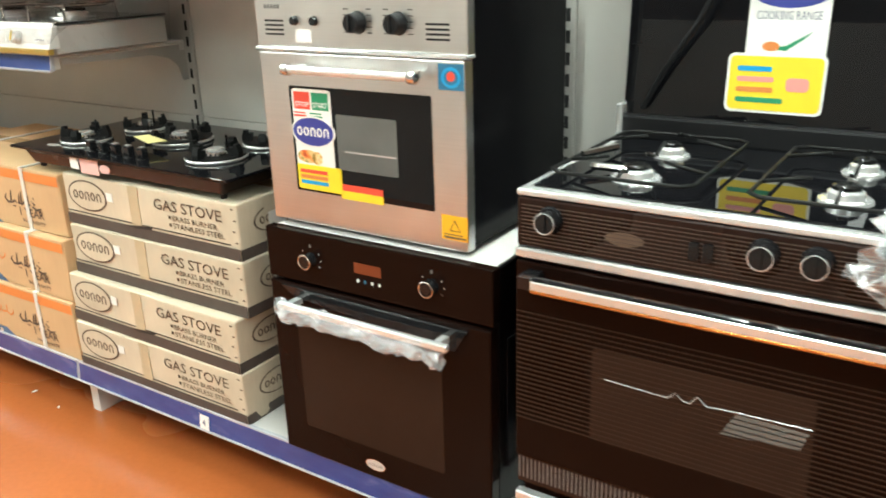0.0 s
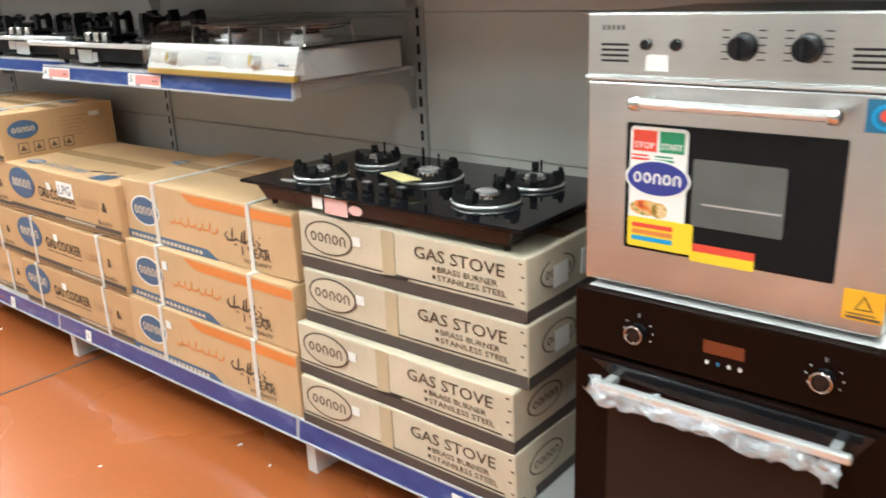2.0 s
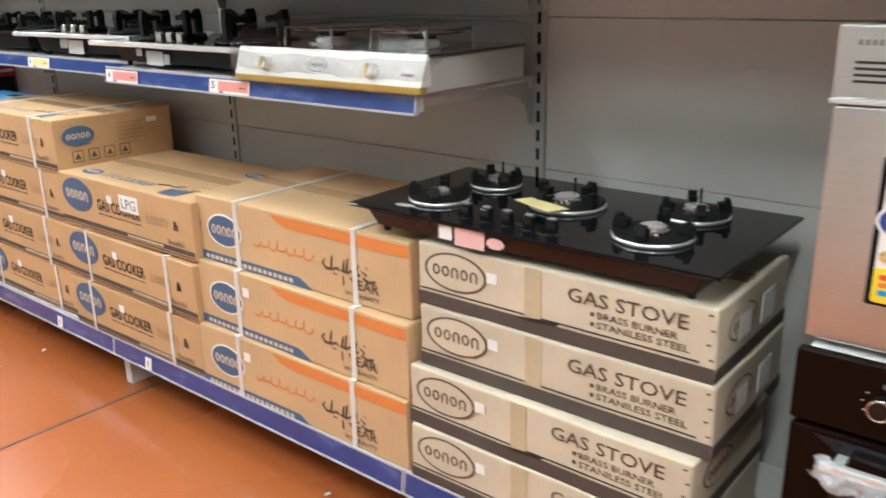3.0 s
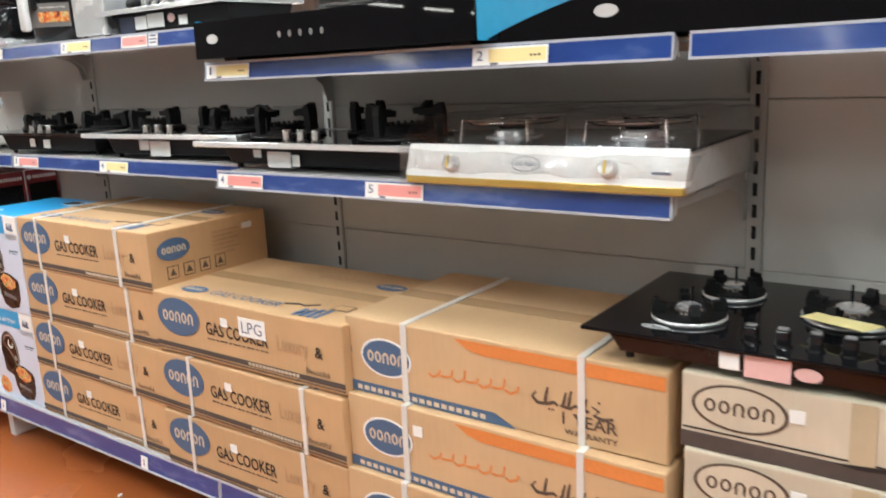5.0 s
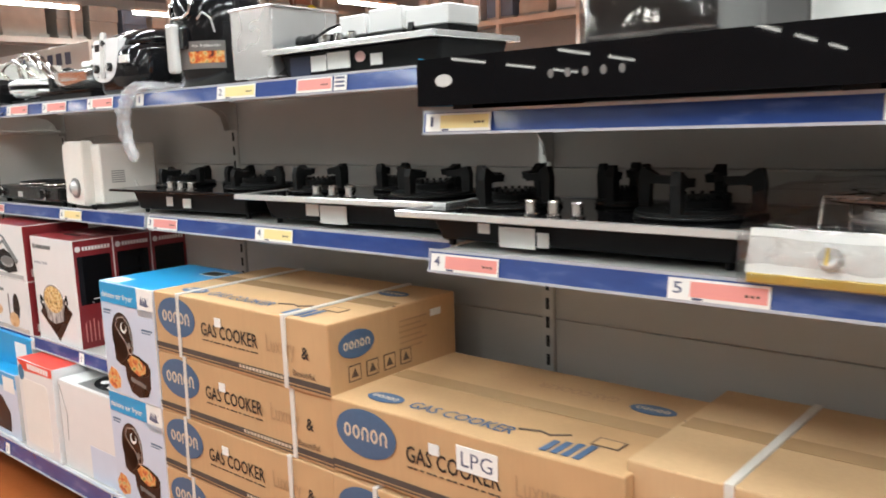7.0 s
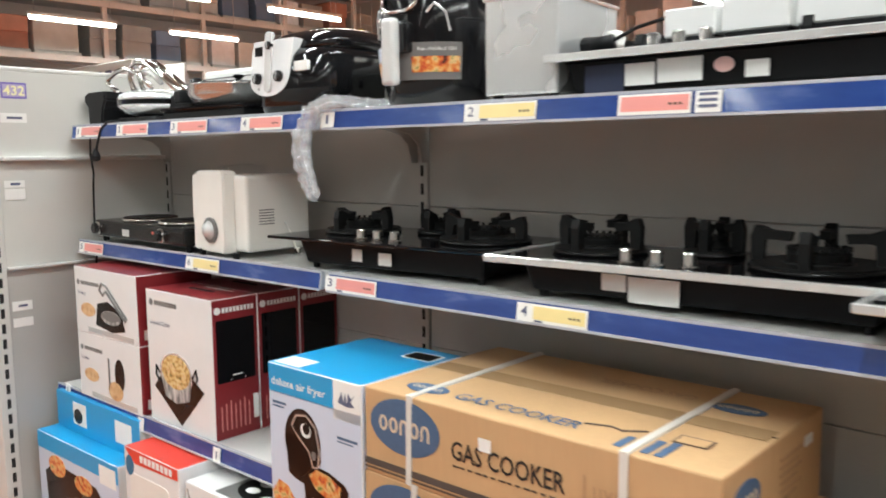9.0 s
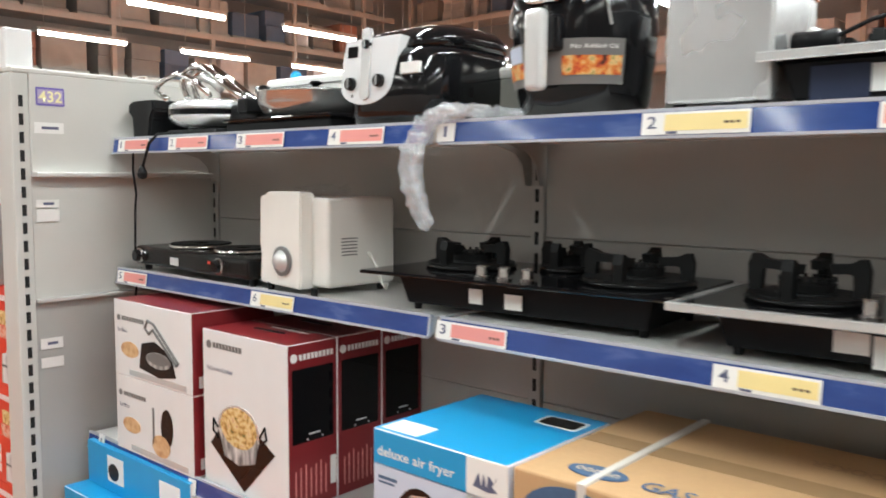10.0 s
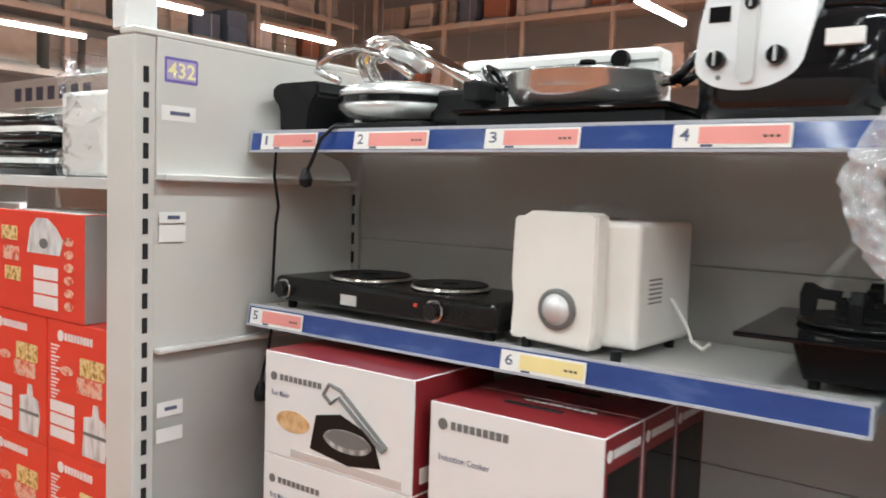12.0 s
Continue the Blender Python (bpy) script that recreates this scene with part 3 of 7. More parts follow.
def orange_box(m, seed, soiled=False):
    w, d, h = 0.812, 0.45, 0.188
    c = thing("hob_carton", "brown corrugated carton with orange flash and blue web strip", "carton", m, "stack of orange-striped cartons")
    part("body", soft_box(w, d, h, 8, 0.0020, 0.004, seed), CARD_TAN, c)
    F = front(-0.0012)
    logo_oval(c, 0.124, 0.098, 0.077, 0.048, F, PAPER, INK_BLUE, INK_PALE)
    decal("flash", [(0.325, 0.180), (0.808, 0.180), (0.808, 0.152), (0.395, 0.152), (0.36, 0.160)], F, INK_ORANGE, c, "orange flash")
    decal("web_strip", [(0.0, 0.0), (0.478, 0.0), (0.425, 0.026), (0.0, 0.026)], F, INK_BLUE, c, "blue strip")
    part("web_line", bars([(0.03 + 0.021 * i, 0.044 + 0.021 * i, 0.006, 0.017) for i in range(18)], 0.001, F), INK_PALE, c)["kind"] = "stuff"
    # two lines of script that cannot be set in type
    bm = bmesh.new()
    u, v = 0.520, 0.078
    add_tube(bm, [(u + 0.010, 0, v + 0.020), (u, 0, v + 0.008), (u + 0.012, 0, v - 0.004), (u + 0.034, 0, v - 0.003), (u + 0.052, 0, v + 0.004), (u + 0.060, 0, v - 0.002)], [0.002, 0.004, 0.0046, 0.004, 0.004, 0.003], 6)
    add_tube(bm, [(u + 0.066, 0, v), (u + 0.088, 0, v - 0.003), (u + 0.100, 0, v + 0.006), (u + 0.112, 0, v - 0.002), (u + 0.130, 0, v)], 0.0038, 6)
    add_tube(bm, [(u + 0.136, 0, v + 0.012), (u + 0.152, 0, v + 0.004), (u + 0.140, 0, v - 0.006), (u + 0.160, 0, v - 0.012), (u + 0.182, 0, v - 0.006)], [0.002, 0.004, 0.0042, 0.0046, 0.003], 6)
    for du, hh in ((0.030, 0.034), (0.072, 0.030), (0.084, 0.036), (0.118, 0.026)):
        add_tube(bm, [(u + du, 0, v - 0.001), (u + du + 0.003, 0, v + hh * 0.5), (u + du + 0.007, 0, v + hh)], [0.0040, 0.0038, 0.0022], 6)
    for du, dv in ((0.040, -0.014), (0.048, -0.014), (0.100, -0.014), (0.108, -0.014), (0.104, -0.020), (0.152, 0.022)):
        add_tube(bm, [(u + du - 0.0022, 0, v + dv), (u + du + 0.0022, 0, v + dv + 0.001)], 0.0026, 6)
    for v in bm.verts:
        v.co.y = -0.0014 + 0.15 * v.co.y
    part("script", bm, INK_BROWN, c, "brown handwritten-style script")["kind"] = "stuff"
    bm = bmesh.new()
    for k in range(7):
        u = 0.25 + 0.034 * k
        add_tube(bm, [(u, 0, 0.085), (u + 0.012, 0, 0.078 + 0.006 * (k % 2)), (u + 0.030, 0, 0.088), (u + 0.034, 0, 0.098 + 0.006 * (k % 3))], 0.0030, 6)
    for v in bm.verts:
        v.co.y = -0.0014 + 0.15 * v.co.y
    part("script", bm, INK_ORANGE, c, "faded orange script")["kind"] = "stuff"
    writing("line", "1 YEAR", 0.590, 0.712, 0.040, 0.066, F, INK_BROWN, c, 0.014)
    writing("line", "WARRANTY", 0.595, 0.712, 0.018, 0.030, F, INK_BROWN, c, 0.014)
    if seed > 1.5:
        decal("sticker", rect(0.205, 0.232, 0.122, 0.148), F, PAPER, c, "small white price sticker", 0.0012)
    for sx in (0.175, 0.625):
        strap_loop(c, sx, 0.016, d, h, 0.004)
    top_seam(c, w, d, h)
    return c


for i, (x, z) in enumerate(((-2.963, 0.183), (-2.960, 0.373), (-2.968, 0.563))):
    orange_box(pose(x, (1.246, 1.263, 1.284)[i], z, 0, 0, (0.4, -0.3, 0.2)[i]), 3.0 - i)


def cooker_box(m, seed, w, lpg=False):
    d, h = 0.445, 0.177
    c = thing("gas_cooker_carton", "brown corrugated gas cooker carton with blue oval mark and white straps", "carton", m, "stacks of gas cooker cartons")
    part("body", soft_box(w, d, h, 8, 0.0018, 0.004, seed), CARD, c)
    F, R, T = front(-0.0012), right(w + 0.0012), top(h + 0.0012)
    logo_oval(c, 0.112, 0.112, 0.094, 0.056, F, INK_BLUE, INK_BLUE, INK_PALE)
    writing("title", "GAS COOKER", 0.235, 0.485, 0.080, 0.117, F, INK, c, 0.012)
    part("motto", bars([(0.238 + 0.018 * i, 0.238 + 0.018 * i + (0.010 if i % 3 else 0.015), 0.066, 0.0695) for i in range(14)], 0.0008, F), INK_BROWN, c)["kind"] = "stuff"
    writing("line", "Luxury", 0.520, 0.630, 0.066, 0.124, F, INK_FAINT, c, -0.004)
    writing("ampersand", "&", 0.655, 0.682, 0.082, 0.112, F, INK, c, 0.012)
    writing("line", "Beautiful", 0.620, 0.700, 0.036, 0.052, F, INK_BROWN, c, 0.004)
    decal("band", rect(0.0, w, 0.016, 0.030), F, CARD_BAND, c, "dark printed band")
    part("rule", bars([(0.0, w, 0.008, 0.012)], 0.0006, F), INK_BROWN, c)
    part("web_line", bars([(0.40 + 0.014 * i, 0.410 + 0.014 * i, 0.019, 0.027) for i in range(14)], 0.0011, F), INK_PALE, c)["kind"] = "stuff"
    decal("sticker", rect(0.300, 0.328, 0.112, 0.136), F, PAPER, c, "small white price sticker", 0.0012)
    logo_oval(c, 0.085, 0.115, 0.058, 0.034, R, INK_BLUE, INK_BLUE, INK_PALE)
    for k in range(4):
        u = 0.055 + 0.058 * k
        a = decal("care_mark", rect(u, u + 0.040, 0.026, 0.066), R, INK_BROWN, c)
        decal("care_field", rect(u + 0.003, u + 0.037, 0.029, 0.063), R, CARD, a, lift=0.001)
        decal("care_sign", [(u + 0.008, 0.036), (u + 0.032, 0.036), (u + 0.026, 0.045), (u + 0.020, 0.058), (u + 0.013, 0.046)], R, INK_BROWN, a, lift=0.0014)
    part("small_print", bars([(0.23, 0.33 - 0.02 * (i % 2), 0.135 - 0.014 * i, 0.139 - 0.014 * i) for i in range(6)], 0.0008, R), INK_FAINT, c)["kind"] = "stuff"
    decal("sticker", rect(0.345, 0.385, 0.128, 0.146), R, PAPER, c, "small white label", 0.0012)
    logo_oval(c, 0.117, 0.064, 0.052, 0.027, T, INK_BLUE, INK_BLUE, INK_PALE)
    writing("title", "GAS COOKER", 0.195, 0.475, 0.045, 0.082, T, INK_BLUE, c, 0.010)
    part("stripe_mark", bars([(0.560 + 0.024 * i, 0.575 + 0.024 * i, 0.018, 0.072 + 0.006 * i) for i in range(4)], 0.0008, T), INK_BLUE, c)["kind"] = "stuff"
    BT = T @ Matrix.Translation((w, 0.392, 0)) @ Matrix.Rotation(math.pi, 4, "Z")
    logo_oval(c, 0.110, 0.066, 0.052, 0.027, BT, INK_BLUE, INK_BLUE, INK_PALE)
    writing("title", "GAS COOKER", 0.195, 0.400, 0.040, 0.070, BT, INK_FAINT, c, 0.008)
    a = decal("care_mark", rect(0.625, 0.685, 0.094, 0.134), T, INK_BROWN, c)
    decal("care_field", rect(0.629, 0.681, 0.098, 0.130), T, CARD, a, lift=0.001)
    part("spoon_mark", tube([(0.470, 0.082, h + 0.001), (0.515, 0.096, h + 0.001), (0.540, 0.088, h + 0.001), (0.575, 0.112, h + 0.001)], 0.0022, 6), INK_BROWN, c)
    if lpg:
        decal("paper_note", rect(0.375, 0.478, 0.098, 0.150), F, PAPER, c, "handwritten white paper note", 0.0016)
        writing("note_text", "LPG", 0.388, 0.466, 0.108, 0.140, F, INK_NUM, c, -0.004, 0.0022)
    for sx in () if lpg else ((0.118, 0.585) if seed % 2 < 1 else (0.135, 0.60)):
        strap_loop(c, sx, 0.014, d, h, 0.006)
    top_seam(c, w, d, h)
    return c


for i in range(3):
    cooker_box(pose((-3.712, -3.708, -3.705)[i], (1.244, 1.248, 1.252)[i], 0.183 + 0.1845 * i, 0, 0, (0.2, -0.4, 0.3)[i]), 2.0 + i, 0.750, i == 2)
for i in range(4):
    cooker_box(pose((-4.472, -4.468, -4.464, -4.457)[i], 1.260, 0.183 + 0.1785 * i, 0, 0, (0.3, -0.2, 0.3, -0.3)[i]), 5.0 + i, 0.752)


# ---- ovens and cooking range ----
def knob(parent, u, v, r, depth, face, material, mark=None, name="knob"):
    k = part(name, lathe([(0, depth), (r * 0.80, depth), (r * 0.92, depth * 0.9), (r, depth * 0.25), (r * 1.12, 0.0)], 20, face @ Matrix.Translation((u, v, 0))), material, parent, smooth=False)
    if mark:
        part("pointer", prism(rect(u - r * 0.12, u + r * 0.12, v - r * 0.7, v + r * 0.85), depth * 0.9, depth * 1.18, face), mark, k)
    return k


def bar_handle(parent, x0, x1, z, y, r, out, material, name="handle"):
    bm = tube([(x0, y - out, z), (x0 + 0.01, y - out, z), (x1 - 0.01, y - out, z), (x1, y - out, z)], r, 12)
    for x in (x0 + 0.022, x1 - 0.022):
        add_box(bm, x - 0.007, x + 0.007, y - out, y, z - r * 0.8, z + r * 0.8, 0.001, 1)
    return part(name, bm, material, parent, smooth=False)


def crumpled(pts, r, seed, seg=14, rough=0.35):
    """A loose crinkled sleeve of plastic film along a line."""
    pts = [Vector(p) for p in pts]
    rs = list(r) if isinstance(r, (list, tuple)) else [r] * len(pts)
    line, radii = [], []
    for i in range(len(pts) - 1):
        k = max(1, int((pts[i + 1] - pts[i]).length / 0.008))
        for q in range(k):
            f = q / k
            line.append(pts[i].lerp(pts[i + 1], f))
            radii.append((rs[i] + (rs[i + 1] - rs[i]) * f) * (1 + 0.22 * noise.noise(Vector((seed, len(line) * 0.6, 0)))))
    line.append(pts[-1])
    radii.append(rs[-1])
    bm = tube(line, radii, seg)
    bmesh.ops.delete(bm, geom=[f for f in bm.faces if len(f.verts) > 4], context="FACES_ONLY")
    rr = max(rs)
    for v in bm.verts:
        k = noise.noise_vector(v.co * 38 + Vector((seed, 0, seed))) + 0.8 * noise.noise_vector(v.co * 95 + Vector((0, seed, 0))) + 0.55 * noise.noise_vector(v.co * 210)
        v.co += k * rr * rough
    return bm


def steel_oven():
    w, d, h = 0.520, 0.43, 0.486
    o = thing("built_in_oven", "brushed steel built-in oven with black window, set on a dark oven", "oven", pose(-1.308, 1.286, 0.753))
    part("body", box(0.012, w - 0.012, 0.02, d, 0.004, h - 0.004, 0.003, 1), CASING, o, "black enamelled casing")
    cp = part("control_panel", box(0, w, -0.004, 0.02, 0.381, h, 0.003, 2), INOX, o)
    part("trim", box(-0.002, w + 0.002, -0.012, 0.02, 0.374, 0.382, 0.002, 1), CHROME_SOFT, o)
    F = front(-0.004)
    for u, v in ((0.272, 0.434), (0.368, 0.434)):
        part("scale_ring", bars([(u - 0.034 + 0.0 * k, u - 0.022, v - 0.020 + 0.011 * k, v - 0.018 + 0.011 * k) for k in range(5)] + [(u + 0.022, u + 0.034, v - 0.020 + 0.011 * k, v - 0.018 + 0.011 * k) for k in range(5)], 0.0006, F), INK, cp)["kind"] = "stuff"
        knob(cp, u, v, 0.020, 0.026, F, PLASTIC_MATT, PLASTIC_BLACK)
    for u in (0.110, 0.162):
        knob(cp, u, 0.435, 0.009, 0.010, F, PLASTIC_BLACK, name="button")
    for u0 in (0.026, 0.430):
        for k in range(4):
            decal("vent_slot", rect(u0, u0 + 0.052, 0.405 + 0.009 * k, 0.409 + 0.009 * k), F, SLOT, cp, lift=0.0004)
    decal("sticker", rect(0.110, 0.150, 0.392, 0.418), F, PAPER, cp, "white price sticker", 0.0012)
    part("mark", bars([(0.028 + 0.009 * k, 0.034 + 0.009 * k, 0.458, 0.466) for k in range(5)], 0.0006, F), PLASTIC_GREY, cp)["kind"] = "stuff"
    door = part("door", box(0.006, w - 0.004, -0.010, 0.018, 0.006, 0.372, 0.003, 2), INOX, o)
    D = front(-0.010)
    decal("window", rect(0.083, 0.441, 0.080, 0.305, 0.004), D, GLASS_BLACK, door, "black glass", 0.0012)
    # Lit interior seen through the glass, painted as a flat grey patch
    decal("lit_interior", rect(0.206, 0.358, 0.138, 0.253, 0.004), D, WINDOW_GREY, door, "grey patch standing for the lit oven interior", 0.0018)
    part("rack_bar", bars([(0.224, 0.354, 0.176, 0.179)], 0.0022, D), CHROME_SOFT, door)
    bar_handle(door, 0.106, 0.434, 0.343, -0.010, 0.009, 0.036, CHROME_SOFT)
    for u in (0.106, 0.417):
        part("handle_ring", lathe([(0.009, 0), (0.0125, 0.001), (0.0125, 0.016), (0.009, 0.017)], 16, right(u, -0.046, 0.343)), CHROME, door, "chrome end ring", True)
    # hanging show card
    card = thing("show_card", "die-cut red, green and white show card hung on the oven door", "card", pose(-1.308, 1.286, 0.753))
    C = front(-0.0125)
    decal("card", rect(0.092, 0.196, 0.090, 0.300, 0.008), C, PAPER, card, lift=0.001)
    a = decal("stop_field", rect(0.097, 0.141, 0.258, 0.294), C, RED_INK, card, lift=0.0016)
    writing("stop_text", "STOP", 0.101, 0.137, 0.263, 0.274, C, PAPER, a, 0.01, 0.0022)
    a = decal("start_field", rect(0.146, 0.190, 0.258, 0.294), C, GREEN_INK, card, lift=0.0016)
    writing("start_text", "START", 0.149, 0.187, 0.263, 0.274, C, PAPER, a, 0.01, 0.0022)
    part("small_print", bars([(0.095, 0.130, 0.242, 0.246), (0.095, 0.126, 0.249, 0.252)], 0.0016, C), RED_INK, card)
    part("small_print", bars([(0.138, 0.172, 0.242, 0.246), (0.138, 0.170, 0.249, 0.252)], 0.0016, C), GREEN_INK, card)
    logo_oval(card, 0.144, 0.212, 0.060, 0.033, front(-0.0140), PAPER, NAVY_INK, PAPER)
    decal("food_picture", oval(0.125, 0.158, 0.030, 0.014), C, FOOD, card, lift=0.0018)
    decal("food_picture", oval(0.150, 0.156, 0.014, 0.014), C, FOOD_PALE, card, lift=0.0022)
    foot = decal("foot_card", rect(0.092, 0.212, 0.086, 0.140, 0.005), C, YELLOW_INK, card, lift=0.0020)
    for k, m_ in enumerate((BOX_BLUE, INK_ORANGE, RED_INK)):
        decal("colour_bar", rect(0.100, 0.176, 0.098 + 0.012 * k, 0.106 + 0.012 * k), C, m_, foot, lift=0.0026)
    st = thing("door_sticker", "red and yellow warning sticker on the oven window", "sticker", pose(-1.308, 1.286, 0.753))
    decal("yellow_field", rect(0.208, 0.318, 0.076, 0.094), C, YELLOW_INK, st)
    decal("red_field", rect(0.208, 0.318, 0.094, 0.108), C, RED_INK, st)
    st = thing("quality_sticker", "square blue sticker with a red apple mark", "sticker", pose(-1.308, 1.286, 0.753))
    decal("field", rect(0.458, 0.514, 0.318, 0.366), D, CYAN_INK, st)
    decal("ring", oval(0.486, 0.341, 0.021, 0.019), D, BOX_BLUE, st, lift=0.001)
    decal("ring_field", oval(0.486, 0.341, 0.015, 0.0135), D, CYAN_INK, st, lift=0.0013)
    decal("core", oval(0.486, 0.343, 0.009, 0.009), D, RED_INK, st, lift=0.0016)
    st = thing("hazard_sticker", "amber hazard sticker on the oven's corner", "sticker", pose(-1.308, 1.286, 0.753))
    decal("field", rect(0.456, 0.516, 0.028, 0.078), D, ORANGE_STICKER, st)
    decal("triangle", [(0.474, 0.046), (0.500, 0.046), (0.487, 0.070)], D, INK, st, lift=0.001)
    decal("triangle_field", [(0.477, 0.048), (0.497, 0.048), (0.487, 0.066)], D, ORANGE_STICKER, st, lift=0.0014)
    part("small_print", bars([(0.462, 0.512, 0.031, 0.035), (0.462, 0.505, 0.038, 0.040)], 0.001, D), INK_BROWN, st)


def dark_oven():
    w, d, h = 0.584, 0.42, 0.565
    o = thing("built_in_oven", "dark brown glass built-in oven, handle still wrapped in plastic", "oven", pose(-1.302, 1.248, 0.184))
    part("body", box(0.008, w - 0.006, 0.022, 0.530, 0.0, h - 0.006, 0.003, 1), CASING, o, "black casing")
    part("top_plate", box(0.012, w - 0.008, 0.012, d + 0.005, h - 0.006, h - 0.001, 0.001, 1), STEEL_GREY, o, "galvanised steel top plate")
    cp = part("control_panel", box(0, w, -0.008, 0.02, 0.447, h, 0.003, 2), GLASS_BROWN, o, "dark brown glass control panel")
    F = front(-0.008)
    for u in (0.130, 0.446):
        k = knob(cp, u, 0.507, 0.0145, 0.024, F, PLASTIC_BLACK)
        part("ring", tube([(u + 0.016 * math.cos(g), -0.031, 0.507 + 0.016 * math.sin(g)) for g in [2 * math.pi * q / 28 for q in range(28)]], 0.0016, 6, True), CHROME, k, "chrome ring", True)
        decal("tick", rect(u - 0.002, u + 0.002, 0.534, 0.541), F, PLASTIC_GREY, cp)
        part("scale_mark", bars([(u + 0.028 * math.cos(g) - 0.001, u + 0.028 * math.cos(g) + 0.001, 0.507 + 0.026 * math.sin(g) - 0.001, 0.507 + 0.026 * math.sin(g) + 0.001) for g in (0.0, 0.6, 2.5, 3.1, 3.7, 5.7)], 0.0006, F), PAPER, cp)["kind"] = "stuff"
    decal("display", rect(0.250, 0.320, 0.499, 0.522), F, DISPLAY, cp, "amber clock display")
    for k in range(4):
        decal("touch_key", oval(0.258 + 0.019 * k, 0.482, 0.003, 0.004, 10), F, PAPER if k != 1 else CYAN_INK, cp)
    door = part("door", box(0.004, w - 0.004, -0.012, 0.02, 0.002, 0.440, 0.003, 2), GLASS_BROWN, o, "dark brown glass door")
    D = front(-0.012)
    decal("window", rect(0.076, 0.466, 0.080, 0.362, 0.006), D, WINDOW_BROWN, door, "brown window", 0.0010)
    logo_oval(door, 0.276, 0.036, 0.028, 0.014, D, CHROME, SILVER, PLASTIC_GREY)
    part("handle_backing", prism([(0.04, 0.434), (0.530, 0.430), (0.500, 0.380), (0.08, 0.410)], 0, 0.004, D), PLASTIC_BLACK, door, "glossy black film flap")
    part("handle", box(0.064, 0.508, -0.060, -0.044, 0.396, 0.412, 0.004, 2), CHROME_SOFT, door)
    for x in (0.090, 0.480):
        part("handle_foot", box(x - 0.008, x + 0.008, -0.046, -0.01, 0.398, 0.411), CHROME_SOFT, door)
    part("wrap", crumpled([(0.058 + 0.0208 * k, -0.054, 0.400 - 0.012 * abs(math.sin(k * 0.55)) - 0.0006 * k) for k in range(22)],
                          [0.017 + 0.010 * noise.noise(Vector((k * 0.7, 2.0, 0))) for k in range(22)], 3.1, 16, 0.5), WRAP_WHITE, door, "crinkled clear plastic sleeve")
    part("side_rail", box(w - 0.006, w - 0.001, 0.05, 0.36, 0.10, 0.40, 0.002, 1), PLASTIC_BLACK, o)
    part("side_spring", tube([(w - 0.012, 0.030, 0.52), (w - 0.004, 0.016, 0.46), (w - 0.016, 0.030, 0.44)], 0.0022, 6), CHROME, o)


def wire_stand(parent, cx, cy, w, d, z, r=0.0035):
    bm = tube([(cx - w / 2, cy - d / 2 + 0.02, z), (cx - w / 2 + 0.02, cy - d / 2, z), (cx + w / 2 - 0.02, cy - d / 2, z), (cx + w / 2, cy - d / 2 + 0.02, z),
               (cx + w / 2, cy + d / 2 - 0.02, z), (cx + w / 2 - 0.02, cy + d / 2, z), (cx - w / 2 + 0.02, cy + d / 2, z), (cx - w / 2, cy + d / 2 - 0.02, z)], r, 6, True)
    for q in (-1, 1):
        add_tube(bm, [(cx - w / 2, cy + q * d / 4, z), (cx - w / 5, cy + q * d / 4, z + 0.014)], r, 6)
        add_tube(bm, [(cx + w / 2, cy + q * d / 4, z), (cx + w / 5, cy + q * d / 4, z + 0.014)], r, 6)
        for s in (-1, 1):
            add_tube(bm, [(cx, cy + q * d / 4 + s * d / 4.2, z), (cx, cy + q * d / 4 + s * d / 9, z + 0.014)], r, 6)
    return part("pan_stand", bm, IRON, parent, "black enamelled wire pan stand", True)


def burner(parent, cx, cy, z, r, material=None, cap=None):
    b = part("burner", lathe([(0, 0), (r * 1.5, 0), (r * 1.45, 0.004), (r * 1.05, 0.006), (r, 0.016), (r * 0.8, 0.020), (0, 0.020)], 24, Matrix.Translation((cx, cy, z))), material or CHROME_SOFT, parent, smooth=False)
    part("burner_cap", lathe([(0, 0.020), (r * 0.78, 0.020), (r * 0.80, 0.025), (r * 0.6, 0.028), (0, 0.028)], 20, Matrix.Translation((cx, cy, z))), cap or ENAMEL, b)
    return b


